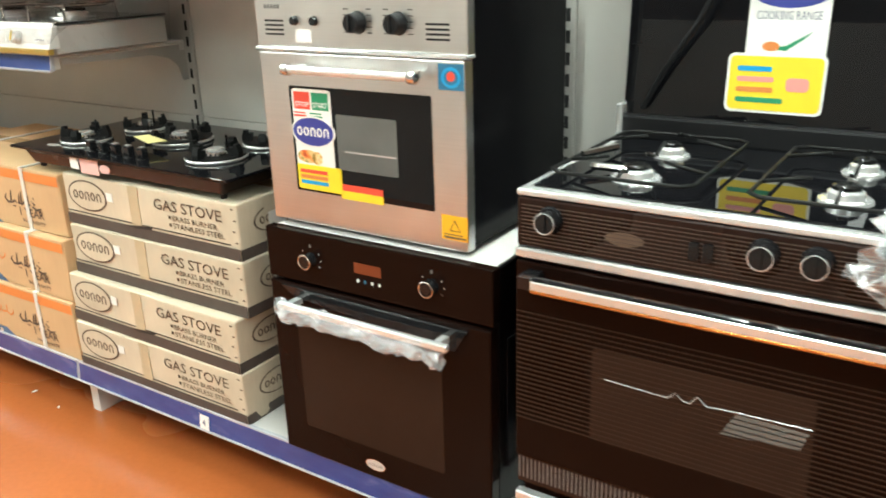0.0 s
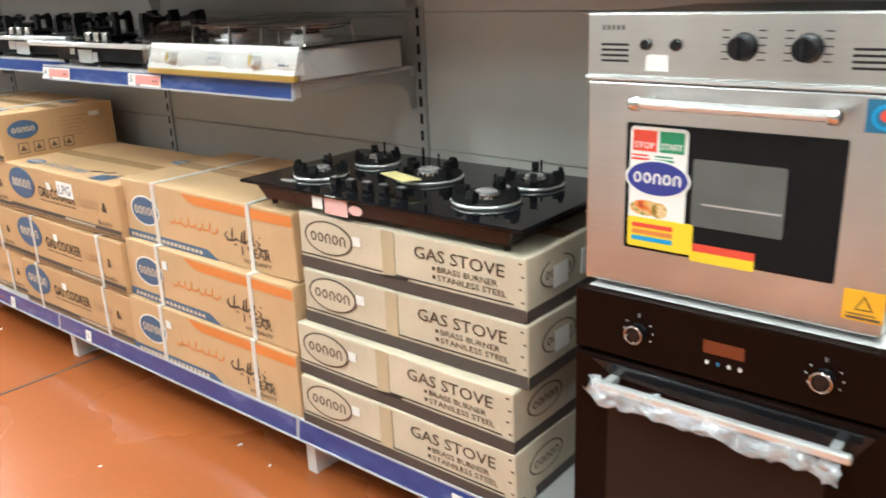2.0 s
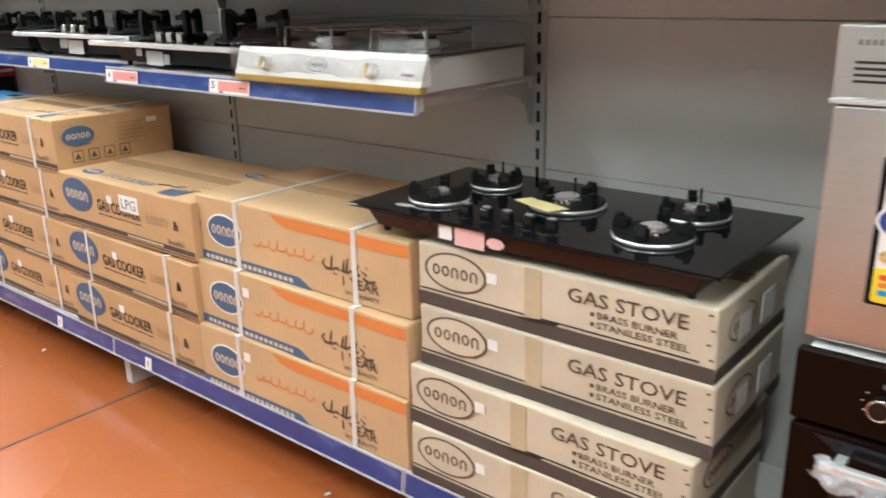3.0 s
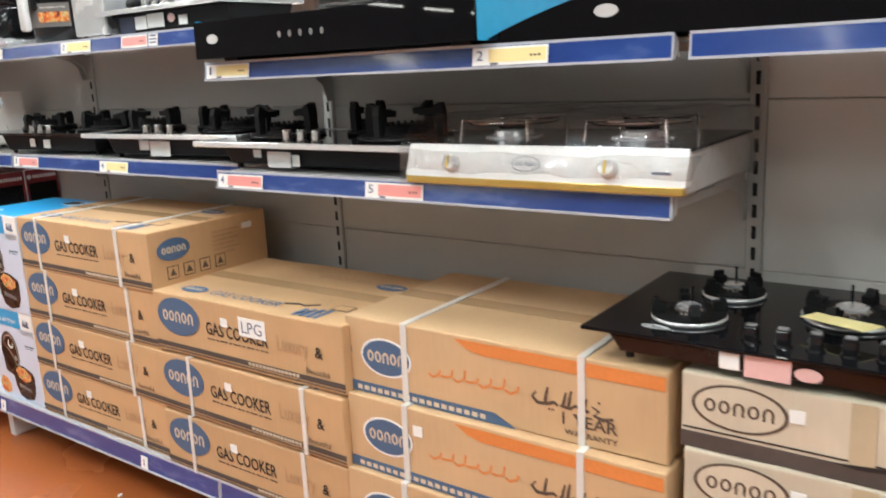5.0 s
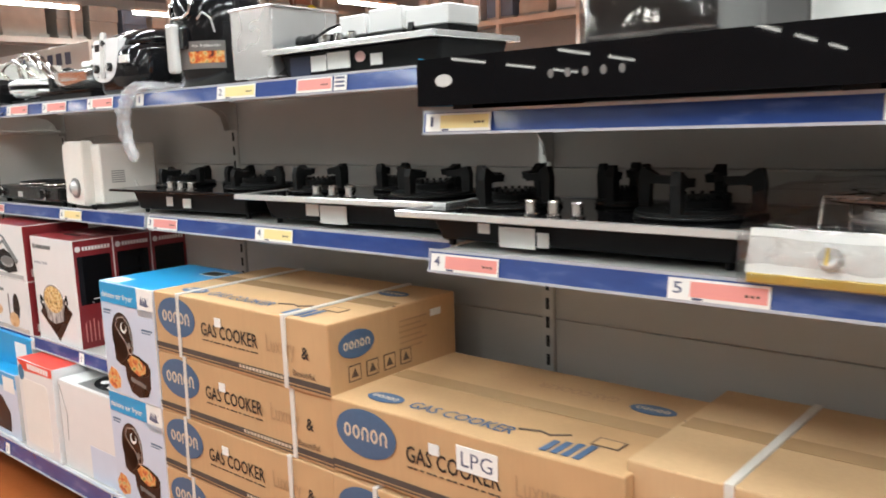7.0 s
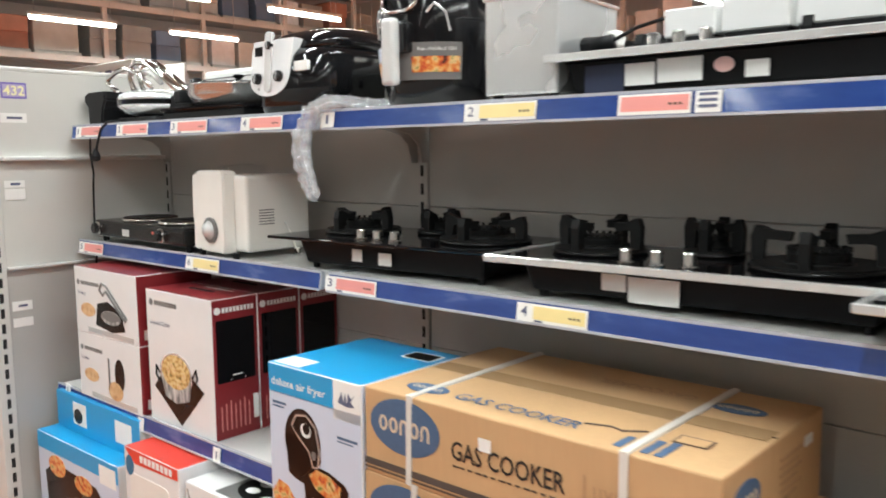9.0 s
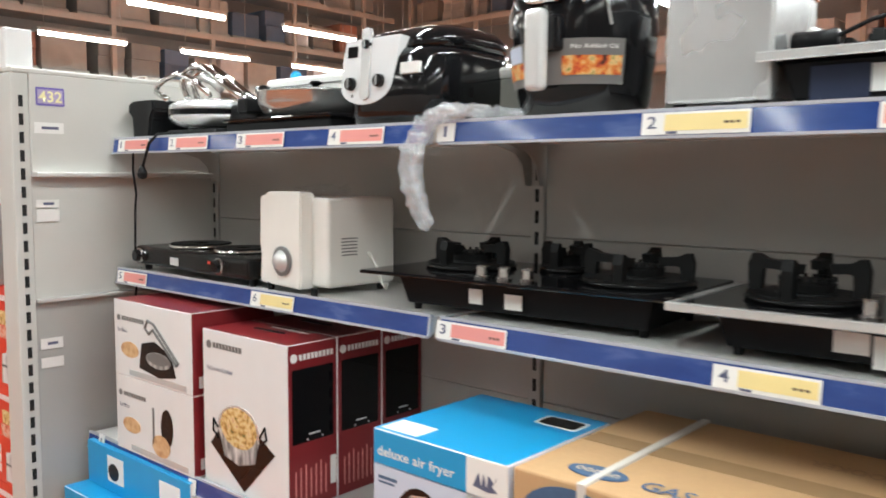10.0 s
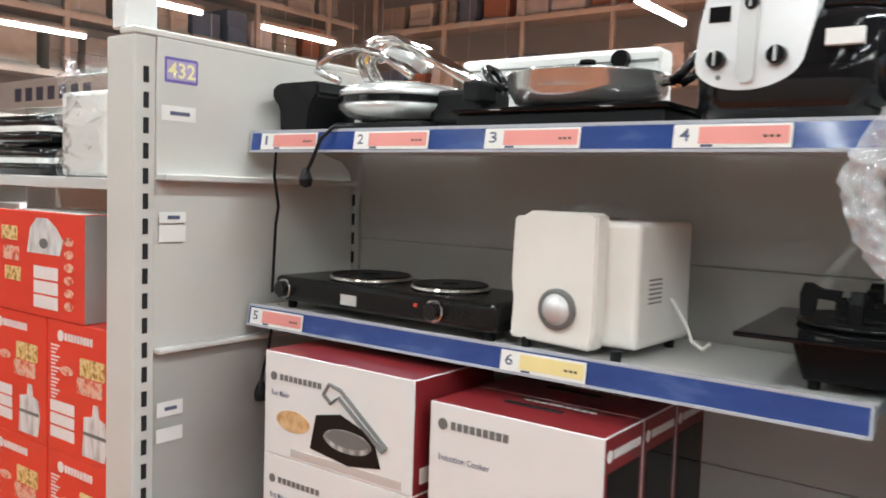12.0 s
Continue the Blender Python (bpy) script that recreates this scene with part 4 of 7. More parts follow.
def cooking_range():
    w, d, h = 0.86, 0.50, 0.742
    o = thing("cooking_range", "dark brown and black freestanding cooking range with raised lid", "cooking range", pose(-0.660, 1.230, 0.184))
    part("body", box(0.004, w - 0.004, 0.02, 0.568, 0, h - 0.016, 0.004, 1), ENAMEL_BROWN, o)
    top_ = part("hob_top", box(0, w, -0.004, d, h - 0.018, h - 0.006, 0.003, 2), CHROME_SOFT, o, "steel hob top with rolled edge")
    part("hob_glass", box(0.02, w - 0.02, 0.02, d - 0.03, h - 0.006, h - 0.002, 0.001, 1), GLASS_BLACK, top_)
    cp = part("control_panel", box(0.002, w - 0.002, -0.006, 0.02, 0.632, h - 0.020, 0.003, 1), ENAMEL_BROWN, o, "brown panel with fine lines")
    F = front(-0.006)
    part("fine_line", bars([(0.01, w - 0.01, 0.640 + 0.0068 * k, 0.6415 + 0.0068 * k) for k in range(11)], 0.0008, F), LINE_PANEL, cp)["kind"] = "stuff"
    for u in (0.067, 0.419, 0.494, 0.640, 0.735):
        k = knob(cp, u, 0.688, 0.022, 0.026, F, PLASTIC_BLACK, PLASTIC_BLACK)
        part("ring", tube([(u + 0.0185 * math.cos(g), -0.033, 0.688 + 0.0185 * math.sin(g)) for g in [2 * math.pi * q / 20 for q in range(20)]], 0.0010, 5, True), CHROME_SOFT, k)
    decal("oval_mark", oval(0.20, 0.674, 0.034, 0.012), F, INK_BROWN, cp)
    for u in (0.315, 0.337):
        part("switch", prism(rect(u - 0.008, u + 0.008, 0.660, 0.690, 0.002), 0, 0.006, F), PLASTIC_BLACK, cp)
    part("trim", box(0, w, -0.012, 0.01, 0.612, 0.630, 0.003, 1), CHROME_SOFT, o, "steel trim strip")
    door = part("door", box(0.004, w - 0.004, -0.014, 0.018, 0.205, 0.606, 0.003, 2), GLASS_BROWN, o, "dark brown glass door")
    D = front(-0.014)
    part("fine_line", bars([(0.006, w - 0.006, 0.290 + 0.0095 * k, 0.2922 + 0.0095 * k) for k in range(24)], 0.0014, D), LINE_BROWN, door)["kind"] = "stuff"
    decal("window", rect(0.155, 0.522, 0.288, 0.472, 0.010), D, WINDOW_BROWN, door, "brown tinted window", 0.0010)
    part("rack_wire", tube([(0.180, -0.0165, 0.416), (0.292, -0.0165, 0.412), (0.305, -0.0165, 0.425), (0.318, -0.0165, 0.414), (0.330, -0.0165, 0.412), (0.342, -0.0165, 0.428), (0.358, -0.0165, 0.414), (0.380, -0.0165, 0.417), (0.518, -0.0165, 0.421)], 0.0012, 6), CHROME_SOFT, door)
    decal("leaflet", [(0.382, 0.371), (0.505, 0.380), (0.515, 0.412), (0.405, 0.415)], D, WINDOW_GREY, door, "leaflet behind the pane", 0.0014)
    h_ = part("handle", box(0.052, w - 0.022, -0.060, -0.042, 0.571, 0.597, 0.006, 2), PLASTIC_BLACK, door, "black handle with steel face")
    part("handle_face", box(0.056, w - 0.026, -0.064, -0.060, 0.576, 0.593, 0.002, 1), CHROME_SOFT, h_)
    # Orange strip: the red floor's reflection along the handle's bottom, put into colour
    part("handle_edge", box(0.056, w - 0.026, -0.063, -0.058, 0.5705, 0.576, 0.001, 1), mat("floor_reflection_edge", (0.55, 0.25, 0.08), 0.25, 0.8), h_)
    for x in (0.030, w - 0.05):
        part("handle_foot", box(x, x + 0.03, -0.058, -0.012, 0.573, 0.595), PLASTIC_BLACK, h_)
    part("vent_comb", bars([(0.006 + 0.0086 * k, 0.0085 + 0.0086 * k, 0.150, 0.196) for k in range(98)], 0.001, front(-0.004)), PLASTIC_GREY, o)["kind"] = "stuff"
    part("vent_plate", box(0.004, w - 0.004, -0.004, 0.018, 0.140, 0.202), ENAMEL_BROWN, o)
    part("trim", box(0, w, -0.012, 0.01, 0.098, 0.118, 0.003, 1), CHROME_SOFT, o, "steel trim strip")
    part("drawer", box(0.004, w - 0.004, -0.010, 0.018, 0.012, 0.094, 0.003, 2), GLASS_BROWN, o)
    zt = h - 0.002
    for cx, cy, r in ((0.165, 0.13, 0.030), (0.165, 0.32, 0.024), (0.50, 0.15, 0.028), (0.50, 0.34, 0.024), (0.74, 0.14, 0.03), (0.74, 0.32, 0.024)):
        burner(top_, cx, cy, zt, r)
    for cx in (0.165, 0.50, 0.74):
        wire_stand(top_, cx, 0.225, 0.25 if cx < 0.7 else 0.20, 0.38, zt + 0.022)
    for a, b in (((0.10, 0.09), (0.17, 0.075)), ((0.05, 0.16), (0.09, 0.23))):
        part("foil_strip", tube([(a[0], a[1], zt + 0.026), (b[0], b[1], zt + 0.030)], 0.007, 6), CHROME, top_)
    lid = part("lid", box(0.004, w - 0.004, d - 0.028, d - 0.018, h + 0.02, h + 0.50, 0.003, 1, Matrix.Translation((0, d - 0.02, h)) @ Matrix.Rotation(radians(-4), 4, "X") @ Matrix.Translation((0, -d + 0.02, -h))), GLASS_BLACK, o, "raised black glass lid")
    part("lid_rail", box(0.0, w, d - 0.05, d - 0.004, h - 0.004, h + 0.045, 0.005, 2), PLASTIC_MATT, o)
    for x in (0.0, w - 0.014):
        part("hinge", box(x, x + 0.014, d - 0.06, d - 0.028, h - 0.004, h + 0.07, 0.003, 1), CHROME_SOFT, o)
    part("wrap", crumpled([(0.560 + 0.035 * k, -0.010, 0.735 - 0.02 * (k % 2)) for k in range(9)], 0.062, 7.7, 16, 0.42), WRAP_WHITE, o, "crinkled clear plastic sheet")
    card = thing("show_card", "white and yellow die-cut show card on the range's lid", "card", pose(-0.660, 1.230, 0.184))
    C = Matrix.Translation((0.022, d - 0.030, h + 0.018)) @ Matrix.Rotation(radians(-4), 4, "X") @ front(0)
    decal("card", rect(0.225, 0.372, 0.10, 0.29, 0.006), C, PAPER, card, lift=0.002)
    writing("title", "COOKING RANGE", 0.240, 0.358, 0.226, 0.242, C, INK_NUM, card, -0.002, 0.0026)
    decal("food_picture", [(0.262, 0.172), (0.30, 0.178), (0.345, 0.205), (0.33, 0.19), (0.30, 0.168)], C, GREEN_INK, card, lift=0.0026)
    decal("food_picture", oval(0.272, 0.176, 0.016, 0.009), C, INK_ORANGE, card, lift=0.003)
    foot = decal("foot_card", rect(0.195, 0.378, 0.048, 0.162, 0.012), C, PAPER, card, lift=0.0034)
    decal("foot_field", rect(0.200, 0.373, 0.053, 0.157, 0.010), C, YELLOW_INK, foot, lift=0.004)
    for k, (m_, u1) in enumerate(((GREEN_INK, 0.305), (INK_ORANGE, 0.285), (RED_INK, 0.285), (BOX_BLUE, 0.280))):
        decal("colour_bar", rect(0.215, u1, 0.068 + 0.020 * k, 0.078 + 0.020 * k, 0.004), C, m_ if k != 2 else TAG_RED, foot, lift=0.0046)
    decal("pink_badge", rect(0.308, 0.350, 0.092, 0.118, 0.008), C, TAG_RED, foot, lift=0.0046)
    logo_oval(card, 0.300, 0.292, 0.092, 0.050, C @ Matrix.Translation((0, 0, 0.003)), PAPER, NAVY_INK, PAPER)
    # plug lead of the lid display
    lead = thing("power_lead", "black power lead hanging over the range's lid", "cable", pose(-0.660, 1.230, 0.184))
    part("lead", tube([(0.05, d - 0.036, h + 0.06), (0.10, d - 0.040, h + 0.15), (0.16, d - 0.044, h + 0.24), (0.22, d - 0.048, h + 0.36), (0.25, d - 0.052, h + 0.48)], 0.006, 8), PLASTIC_MATT, lead)


steel_oven()
dark_oven()
cooking_range()


# ---- hobs ----
def hook_arm(a, r_out, r_in, z0, z1, thick=0.018, curl=0.0):
    """One cast arm: foot on the hob, upright, finger pointing to the middle."""
    t = 0.020
    pts = [(r_out - t, z0), (r_out, z0), (r_out + 0.002, z1 - 0.012), (r_out - 0.004, z1 + curl), (r_out - 0.014, z1 + curl), ((r_out + r_in) / 2, z1 - 0.002), (r_in, z1 - 0.004),
           (r_in + 0.004, z1 - 0.020), ((r_out + r_in) / 2, z1 - 0.018), (r_out - t - 0.003, z1 - 0.020)]
    m = Matrix.Rotation(a, 4, "Z") @ Matrix(((1, 0, 0, 0), (0, 0, -1, thick / 2), (0, 1, 0, 0), (0, 0, 0, 1)))
    return pts, thick, m


def pan_support(parent, cx, cy, z, r, height, arms=4, turn=0.6, curl=0.006, ring=None):
    ringpart = part("pan_ring", lathe([(r * 0.86, 0.0), (r * 1.02, 0.0), (r * 1.05, 0.006), (r * 0.98, 0.010), (r * 0.86, 0.008)], 28, Matrix.Translation((cx, cy, z))), ring or CHROME_SOFT, parent, "black drip ring" if ring else "steel drip ring", True)
    part("support_ring", lathe([(r * 0.90, 0.006), (r * 1.0, 0.006), (r * 1.0, 0.013), (r * 0.90, 0.013)], 28, Matrix.Translation((cx, cy, z))), IRON, ringpart, "black cast-iron ring")
    for k in range(arms):
        pts, th, m = hook_arm(turn + 2 * math.pi * k / arms, r, r * (0.38 if ring else 0.60), 0.004, height, curl=curl)
        part("support_arm", prism(pts, 0, th, Matrix.Translation((cx, cy, z)) @ m), IRON, ringpart, "black cast-iron arm")
    return ringpart


def hob(m, label, w, d, h, burners, knobs, rim, glass, body_mat, inset=0.07, knob_mat=None, knob_h=0.026, stickers=(), arm_h=0.045, group="", curl=0.006, arms=4, body_front=0.03):
    o = thing("gas_hob", label, "gas hob", m, group)
    zt = h
    part("glass_top", box(0, w, 0, d, zt - 0.008, zt, 0.003, 2), glass, o)
    if rim:
        bm = box(-0.004, w + 0.004, -0.004, 0.010, zt - 0.012, zt + 0.003, 0.002, 1)
        add_box(bm, -0.004, w + 0.004, d - 0.010, d + 0.004, zt - 0.012, zt + 0.003, 0.002, 1)
        add_box(bm, -0.004, 0.010, 0.010, d - 0.010, zt - 0.012, zt + 0.003, 0.002, 1)
        add_box(bm, w - 0.010, w + 0.004, 0.010, d - 0.010, zt - 0.012, zt + 0.003, 0.002, 1)
        part("rim", bm, CHROME_SOFT, o, "steel edge trim")
    x0, x1, y0, y1 = inset, w - inset * 0.6, body_front, d - 0.03
    bm = box(x0, x1, y0, y1, 0.014, zt - 0.008, 0.006, 2)
    for v in bm.verts:
        if v.co.z < h * 0.5:
            v.co.x += 0.014 if v.co.x < w / 2 else -0.014
            v.co.y += 0.010 if v.co.y < d / 2 else -0.010
    part("tray", bm, body_mat, o, "pressed steel underside")
    for x in (x0 + 0.03, x1 - 0.03):
        for y in (y0 + 0.03, y1 - 0.03):
            part("foot", lathe([(0, 0), (0.008, 0), (0.009, 0.016), (0, 0.016)], 10, Matrix.Translation((x, y, 0))), PLASTIC_MATT, o)
    for k, (cx, cy, r) in enumerate(burners):
        b = burner(o, cx, cy, zt, r * (0.52 if group else 0.42), IRON if group else CHROME, None if group else CHROME_SOFT)
        if not group:
            part("igniter", tube([(cx - r * 0.12, cy + r * 0.62, zt), (cx - r * 0.12, cy + r * 0.62, zt + 0.052)], 0.0028, 8), PLASTIC_BLACK, b)
            crown = bmesh.new()
            for q in range(16):
                add_box(crown, -0.002, 0.002, r * 0.40, r * 0.455, 0.006, 0.019, m=Matrix.Translation((cx, cy, zt)) @ Matrix.Rotation(q * math.pi / 8, 4, "Z"))
            part("flame_slot", crown, SLOT, b, "dark flame slots")["kind"] = "stuff"
        else:
            rd = r * 0.46
            part("flame_ring", lathe([(0, 0.018), (rd, 0.018), (rd * 1.04, 0.030), (rd * 0.9, 0.036), (0, 0.037)], 24, Matrix.Translation((cx, cy, zt))), IRON, b, "black flame ring")
            tb = bmesh.new()
            for q in range(18):
                add_box(tb, -0.003, 0.003, rd * 0.86, rd * 1.03, 0.034, 0.041, m=Matrix.Translation((cx, cy, zt)) @ Matrix.Rotation(q * math.pi / 9, 4, "Z"))
            part("flame_tooth", tb, IRON, b)["kind"] = "stuff"
            part("brass_collar", lathe([(0, 0.008), (rd * 0.93, 0.008), (rd * 0.93, 0.018), (0, 0.018)], 24, Matrix.Translation((cx, cy, zt))), CHROME_SOFT, b, "bright metal collar")
        pan_support(o, cx, cy, zt, r, arm_h, arms, (0.06 * (k - 1)) if group else 0.5 + 0.4 * k, curl, ENAMEL if group else None)
    for u, v in knobs:
        if knob_mat:
            k = part("knob", box(u - 0.0115, u + 0.0115, v - 0.009, v + 0.012, zt, zt + knob_h, 0.0035, 2), knob_mat, o)
            # Grey top gives the black knob the ceiling's reflection as colour
            part("knob_top_sheen", box(u - 0.0085, u + 0.0085, v - 0.006, v + 0.009, zt + knob_h, zt + knob_h + 0.003, 0.001, 1), PLASTIC_GREY, k)
            part("collar", lathe([(0, 0), (0.0165, 0), (0.0155, 0.004), (0, 0.004)], 18, Matrix.Translation((u, v + 0.002, zt))), PLASTIC_BLACK, k)
            continue
        k = part("knob", lathe([(0, knob_h), (0.0105, knob_h), (0.012, knob_h * 0.88), (0.0125, 0.006), (0.016, 0.004), (0.016, 0)], 18, Matrix.Translation((u, v, zt))), knob_mat or KNOB_CHROME, o, "chrome knob" if not knob_mat else "")
    B = front(y0 - 0.001)
    for u0, u1, v0, v1, mm in stickers:
        decal("sticker", rect(u0, u1, v0, v1), B, mm, o, "paper sticker", 0.0015)
    return o


# five-burner hob lying on the gas stove cartons
o = hob(pose(-2.325, 1.264, 0.765, 0, 0, 0.4), "black glass five-burner hob lying on a stack of cartons", 0.882, 0.46, 0.062,
        ((0.165, 0.138, 0.070), (0.195, 0.322, 0.062), (0.432, 0.258, 0.085), (0.690, 0.148, 0.078), (0.700, 0.330, 0.070)),
        ((0.307, 0.052), (0.360, 0.052), (0.413, 0.052), (0.466, 0.052), (0.520, 0.052)), False, GLASS_BLACK, ENAMEL_BROWN, 0.055, PLASTIC_BLACK, 0.030,
        ((0.265, 0.300, 0.020, 0.050, PAPER), (0.308, 0.385, 0.012, 0.052, PINK_STICKER)), 0.036, body_front=0.012)
decal("sticker", oval(0.412, 0.032, 0.022, 0.012), front(0.011), PINK_STICKER, o, "pink oval sticker", 0.0015)
part("paper_note", prism([(0.365, 0.150), (0.475, 0.108), (0.500, 0.150), (0.385, 0.185)], 0.026, 0.028, top(0.062)), mat("yellow_note", (0.80, 0.70, 0.32), 0.6), o, "yellow paper note")
part("oval_mark", prism(oval(0.13, 0.055, 0.028, 0.012), 0.0, 0.0006, top(0.0622)), CHROME_SOFT, o)

# three-burner hobs on the middle shelf
hob(pose(-5.006, 1.438, 1.072, 0, 0, 4), "black glass three-burner hob with chrome knobs", 0.70, 0.36, 0.084,
    ((0.158, 0.20, 0.098), (0.362, 0.27, 0.058), (0.570, 0.17, 0.106)), ((0.292, 0.045), (0.345, 0.045), (0.398, 0.045)), False, GLASS_BLACK, TRAY, 0.075, None, 0.026,
    ((0.262, 0.294, 0.030, 0.060, PAPER), (0.348, 0.388, 0.026, 0.056, PAPER)), 0.056, "hobs along the shelves", body_front=0.045)
hob(pose(-4.292, 1.448, 1.072, 0, 0, 2), "steel-edged black glass hob with tall iron pan supports", 0.765, 0.345, 0.084,
    ((0.165, 0.18, 0.095), (0.375, 0.26, 0.058), (0.595, 0.17, 0.112)), ((0.289, 0.048), (0.350, 0.048), (0.412, 0.048)), True, GLASS_BLACK, TRAY, 0.06, None, 0.030,
    ((0.240, 0.290, 0.030, 0.062, PAPER), (0.295, 0.395, 0.012, 0.060, PAPER)), 0.068, "hobs along the shelves", body_front=0.05)
hob(pose(-3.570, 1.360, 1.072, 0, 0, -0.5), "steel-edged black glass hob with high curled pan supports", 0.785, 0.40, 0.078,
    ((0.180, 0.19, 0.105), (0.400, 0.29, 0.060), (0.615, 0.19, 0.120)), ((0.322, 0.055), (0.376, 0.055), (0.430, 0.055)), True, GLASS_BLACK, TRAY, 0.06, None, 0.032,
    ((0.190, 0.220, 0.035, 0.056, PAPER), (0.245, 0.335, 0.010, 0.052, PAPER), (0.340, 0.368, 0.015, 0.045, PAPER)), 0.077, "hobs along the shelves", 0.012, body_front=0.05)
# hob on the top shelf
o = hob(pose(-4.175, 1.490, 1.464), "steel-edged hob on the top shelf with labelled black tray", 0.615, 0.33, 0.082,
        ((0.14, 0.19, 0.075), (0.45, 0.19, 0.085)), ((0.20, 0.05), (0.25, 0.05), (0.30, 0.05)), True, GLASS_BLACK, TRAY, 0.02, None, 0.030,
        ((0.150, 0.210, 0.020, 0.060, PAPER), (0.215, 0.300, 0.022, 0.064, PAPER), (0.375, 0.415, 0.022, 0.050, PAPER), (0.065, 0.148, 0.010, 0.062, LABEL_NAVY)), 0.035, "hobs along the shelves", body_front=0.04)
decal("sticker", oval(0.338, 0.046, 0.018, 0.013), front(0.039), PINK_STICKER, o, "pink oval sticker", 0.0015)


def table_stove():
    w, d, h = 0.640, 0.40, 0.085
    o = thing("table_stove", "white two-burner table stove still wrapped in clear plastic", "gas stove", pose(-2.785, 1.328, 1.074))
    part("front_panel", prism([(0.0, 0.018), (0.034, 0.018), (0.034, h), (0.024, h)], 0.0, w, Matrix(((0, 0, 1, 0), (1, 0, 0, 0), (0, 1, 0, 0), (0, 0, 0, 1)))), WHITE, o, "white sloping front panel")
    part("gold_strip", box(0.002, w - 0.002, -0.003, 0.016, 0.002, 0.018, 0.002, 1), GOLD_INK, o)
    part("case", box(0.004, w - 0.004, 0.026, d, 0.0, h - 0.006, 0.004, 1), STEEL_GREY, o, "grey steel casing")
    part("top_plate", box(-0.002, w + 0.002, 0.026, d, h - 0.006, h, 0.003, 2), GLASS_BLACK, o, "black glass top plate")
    F = Matrix.Translation((0, -0.0005, 0.018)) @ Matrix.Rotation(-math.atan2(0.024, h - 0.018), 4, "X") @ Matrix.Translation((0, 0, -0.018)) @ front(0)
    logo_oval(o, 0.305, 0.052, 0.034, 0.016, F, INK_NUM, WHITE, INK_NUM)
    decal("sticker", rect(0.215, 0.255, 0.040, 0.062), F, PAPER, o, "price sticker", 0.001)
    part("mark", bars([(0.575, 0.612, 0.040, 0.045)], 0.0008, F), INK_NUM, o)
    for u in (0.125, 0.490):
        knob(o, u, 0.046, 0.017, 0.022, F, SILVER, GOLD_INK)
    for cx in (0.165, 0.475):
        burner(o, cx, 0.20, h, 0.045, CHROME_SOFT)
        s = part("pan_stand", tube([(cx + 0.10 * math.cos(a), 0.20 + 0.10 * math.sin(a), h + 0.036) for a in [2 * math.pi * q / 20 for q in range(20)]], 0.004, 6, True), CHROME, o, "chrome pan stand")
        for q in range(4):
            a = math.pi / 4 + q * math.pi / 2
            c, sn = math.cos(a), math.sin(a)
            part("stand_arm", tube([(cx + 0.125 * c, 0.20 + 0.125 * sn, h), (cx + 0.12 * c, 0.20 + 0.12 * sn, h + 0.042), (cx + 0.04 * c, 0.20 + 0.04 * sn, h + 0.038)], 0.004, 6), CHROME, s)
    bm = bmesh.new()
    t = box(-0.012, w + 0.014, -0.010, d + 0.01, 0.001, h + 0.055, 0.012, 2)
    bmesh.ops.subdivide_edges(t, edges=[e for e in t.edges if e.calc_length() > 0.05], cuts=20, use_grid_fill=True)
    for v in t.verts:
        if v.co.y < 0.06 and v.co.z > h * 0.9:
            v.co.z -= 0.045 * (1 - max(0, v.co.y) / 0.06)
        v.co += noise.noise_vector(v.co * 14) * 0.009 + noise.noise_vector(v.co * 40) * 0.0045
        v.co.z = max(v.co.z, 0.0)
    merge(bm, t)
    part("wrap", bm, WRAP, o, "loose clear plastic wrapping", True)


table_stove()


# ---- boxes in the end bay ----
def print_box(name, label, m, w, d, h, front_mat, side_mat, top_mat, group=""):
    b = thing(name, label, "box", m, group)
    part("body", box(0, w, 0, d, 0, h, 0.002, 2), front_mat, b)
    decal("side_print", rect(0.002, d - 0.002, 0.002, h - 0.002), right(w), side_mat, b)
    decal("side_print", [(-u, v) for u, v in rect(0.002, d - 0.002, 0.002, h - 0.002)], Matrix(((0, 0, -1, 0), (-1, 0, 0, 0), (0, 1, 0, 0), (0, 0, 0, 1))), side_mat, b)
    decal("top_print", rect(0.002, w - 0.002, 0.002, d - 0.002), top(h), top_mat, b)
    return b


def name_bars(parent, u, v, w, h, face, material, mark=True):
    rows = [(u + w * (0.18 + 0.09 * k), u + w * (0.245 + 0.09 * k), v, v + h) for k in range(9)]
    p = part("brand_line", bars(rows, 0.0012, face), material, parent)
    p["kind"] = "stuff"
    if mark:
        part("brand_mark", prism(oval(u + w * 0.06, v + h / 2, h * 0.75, h * 0.75, 14), 0, 0.0012, face), material, parent)


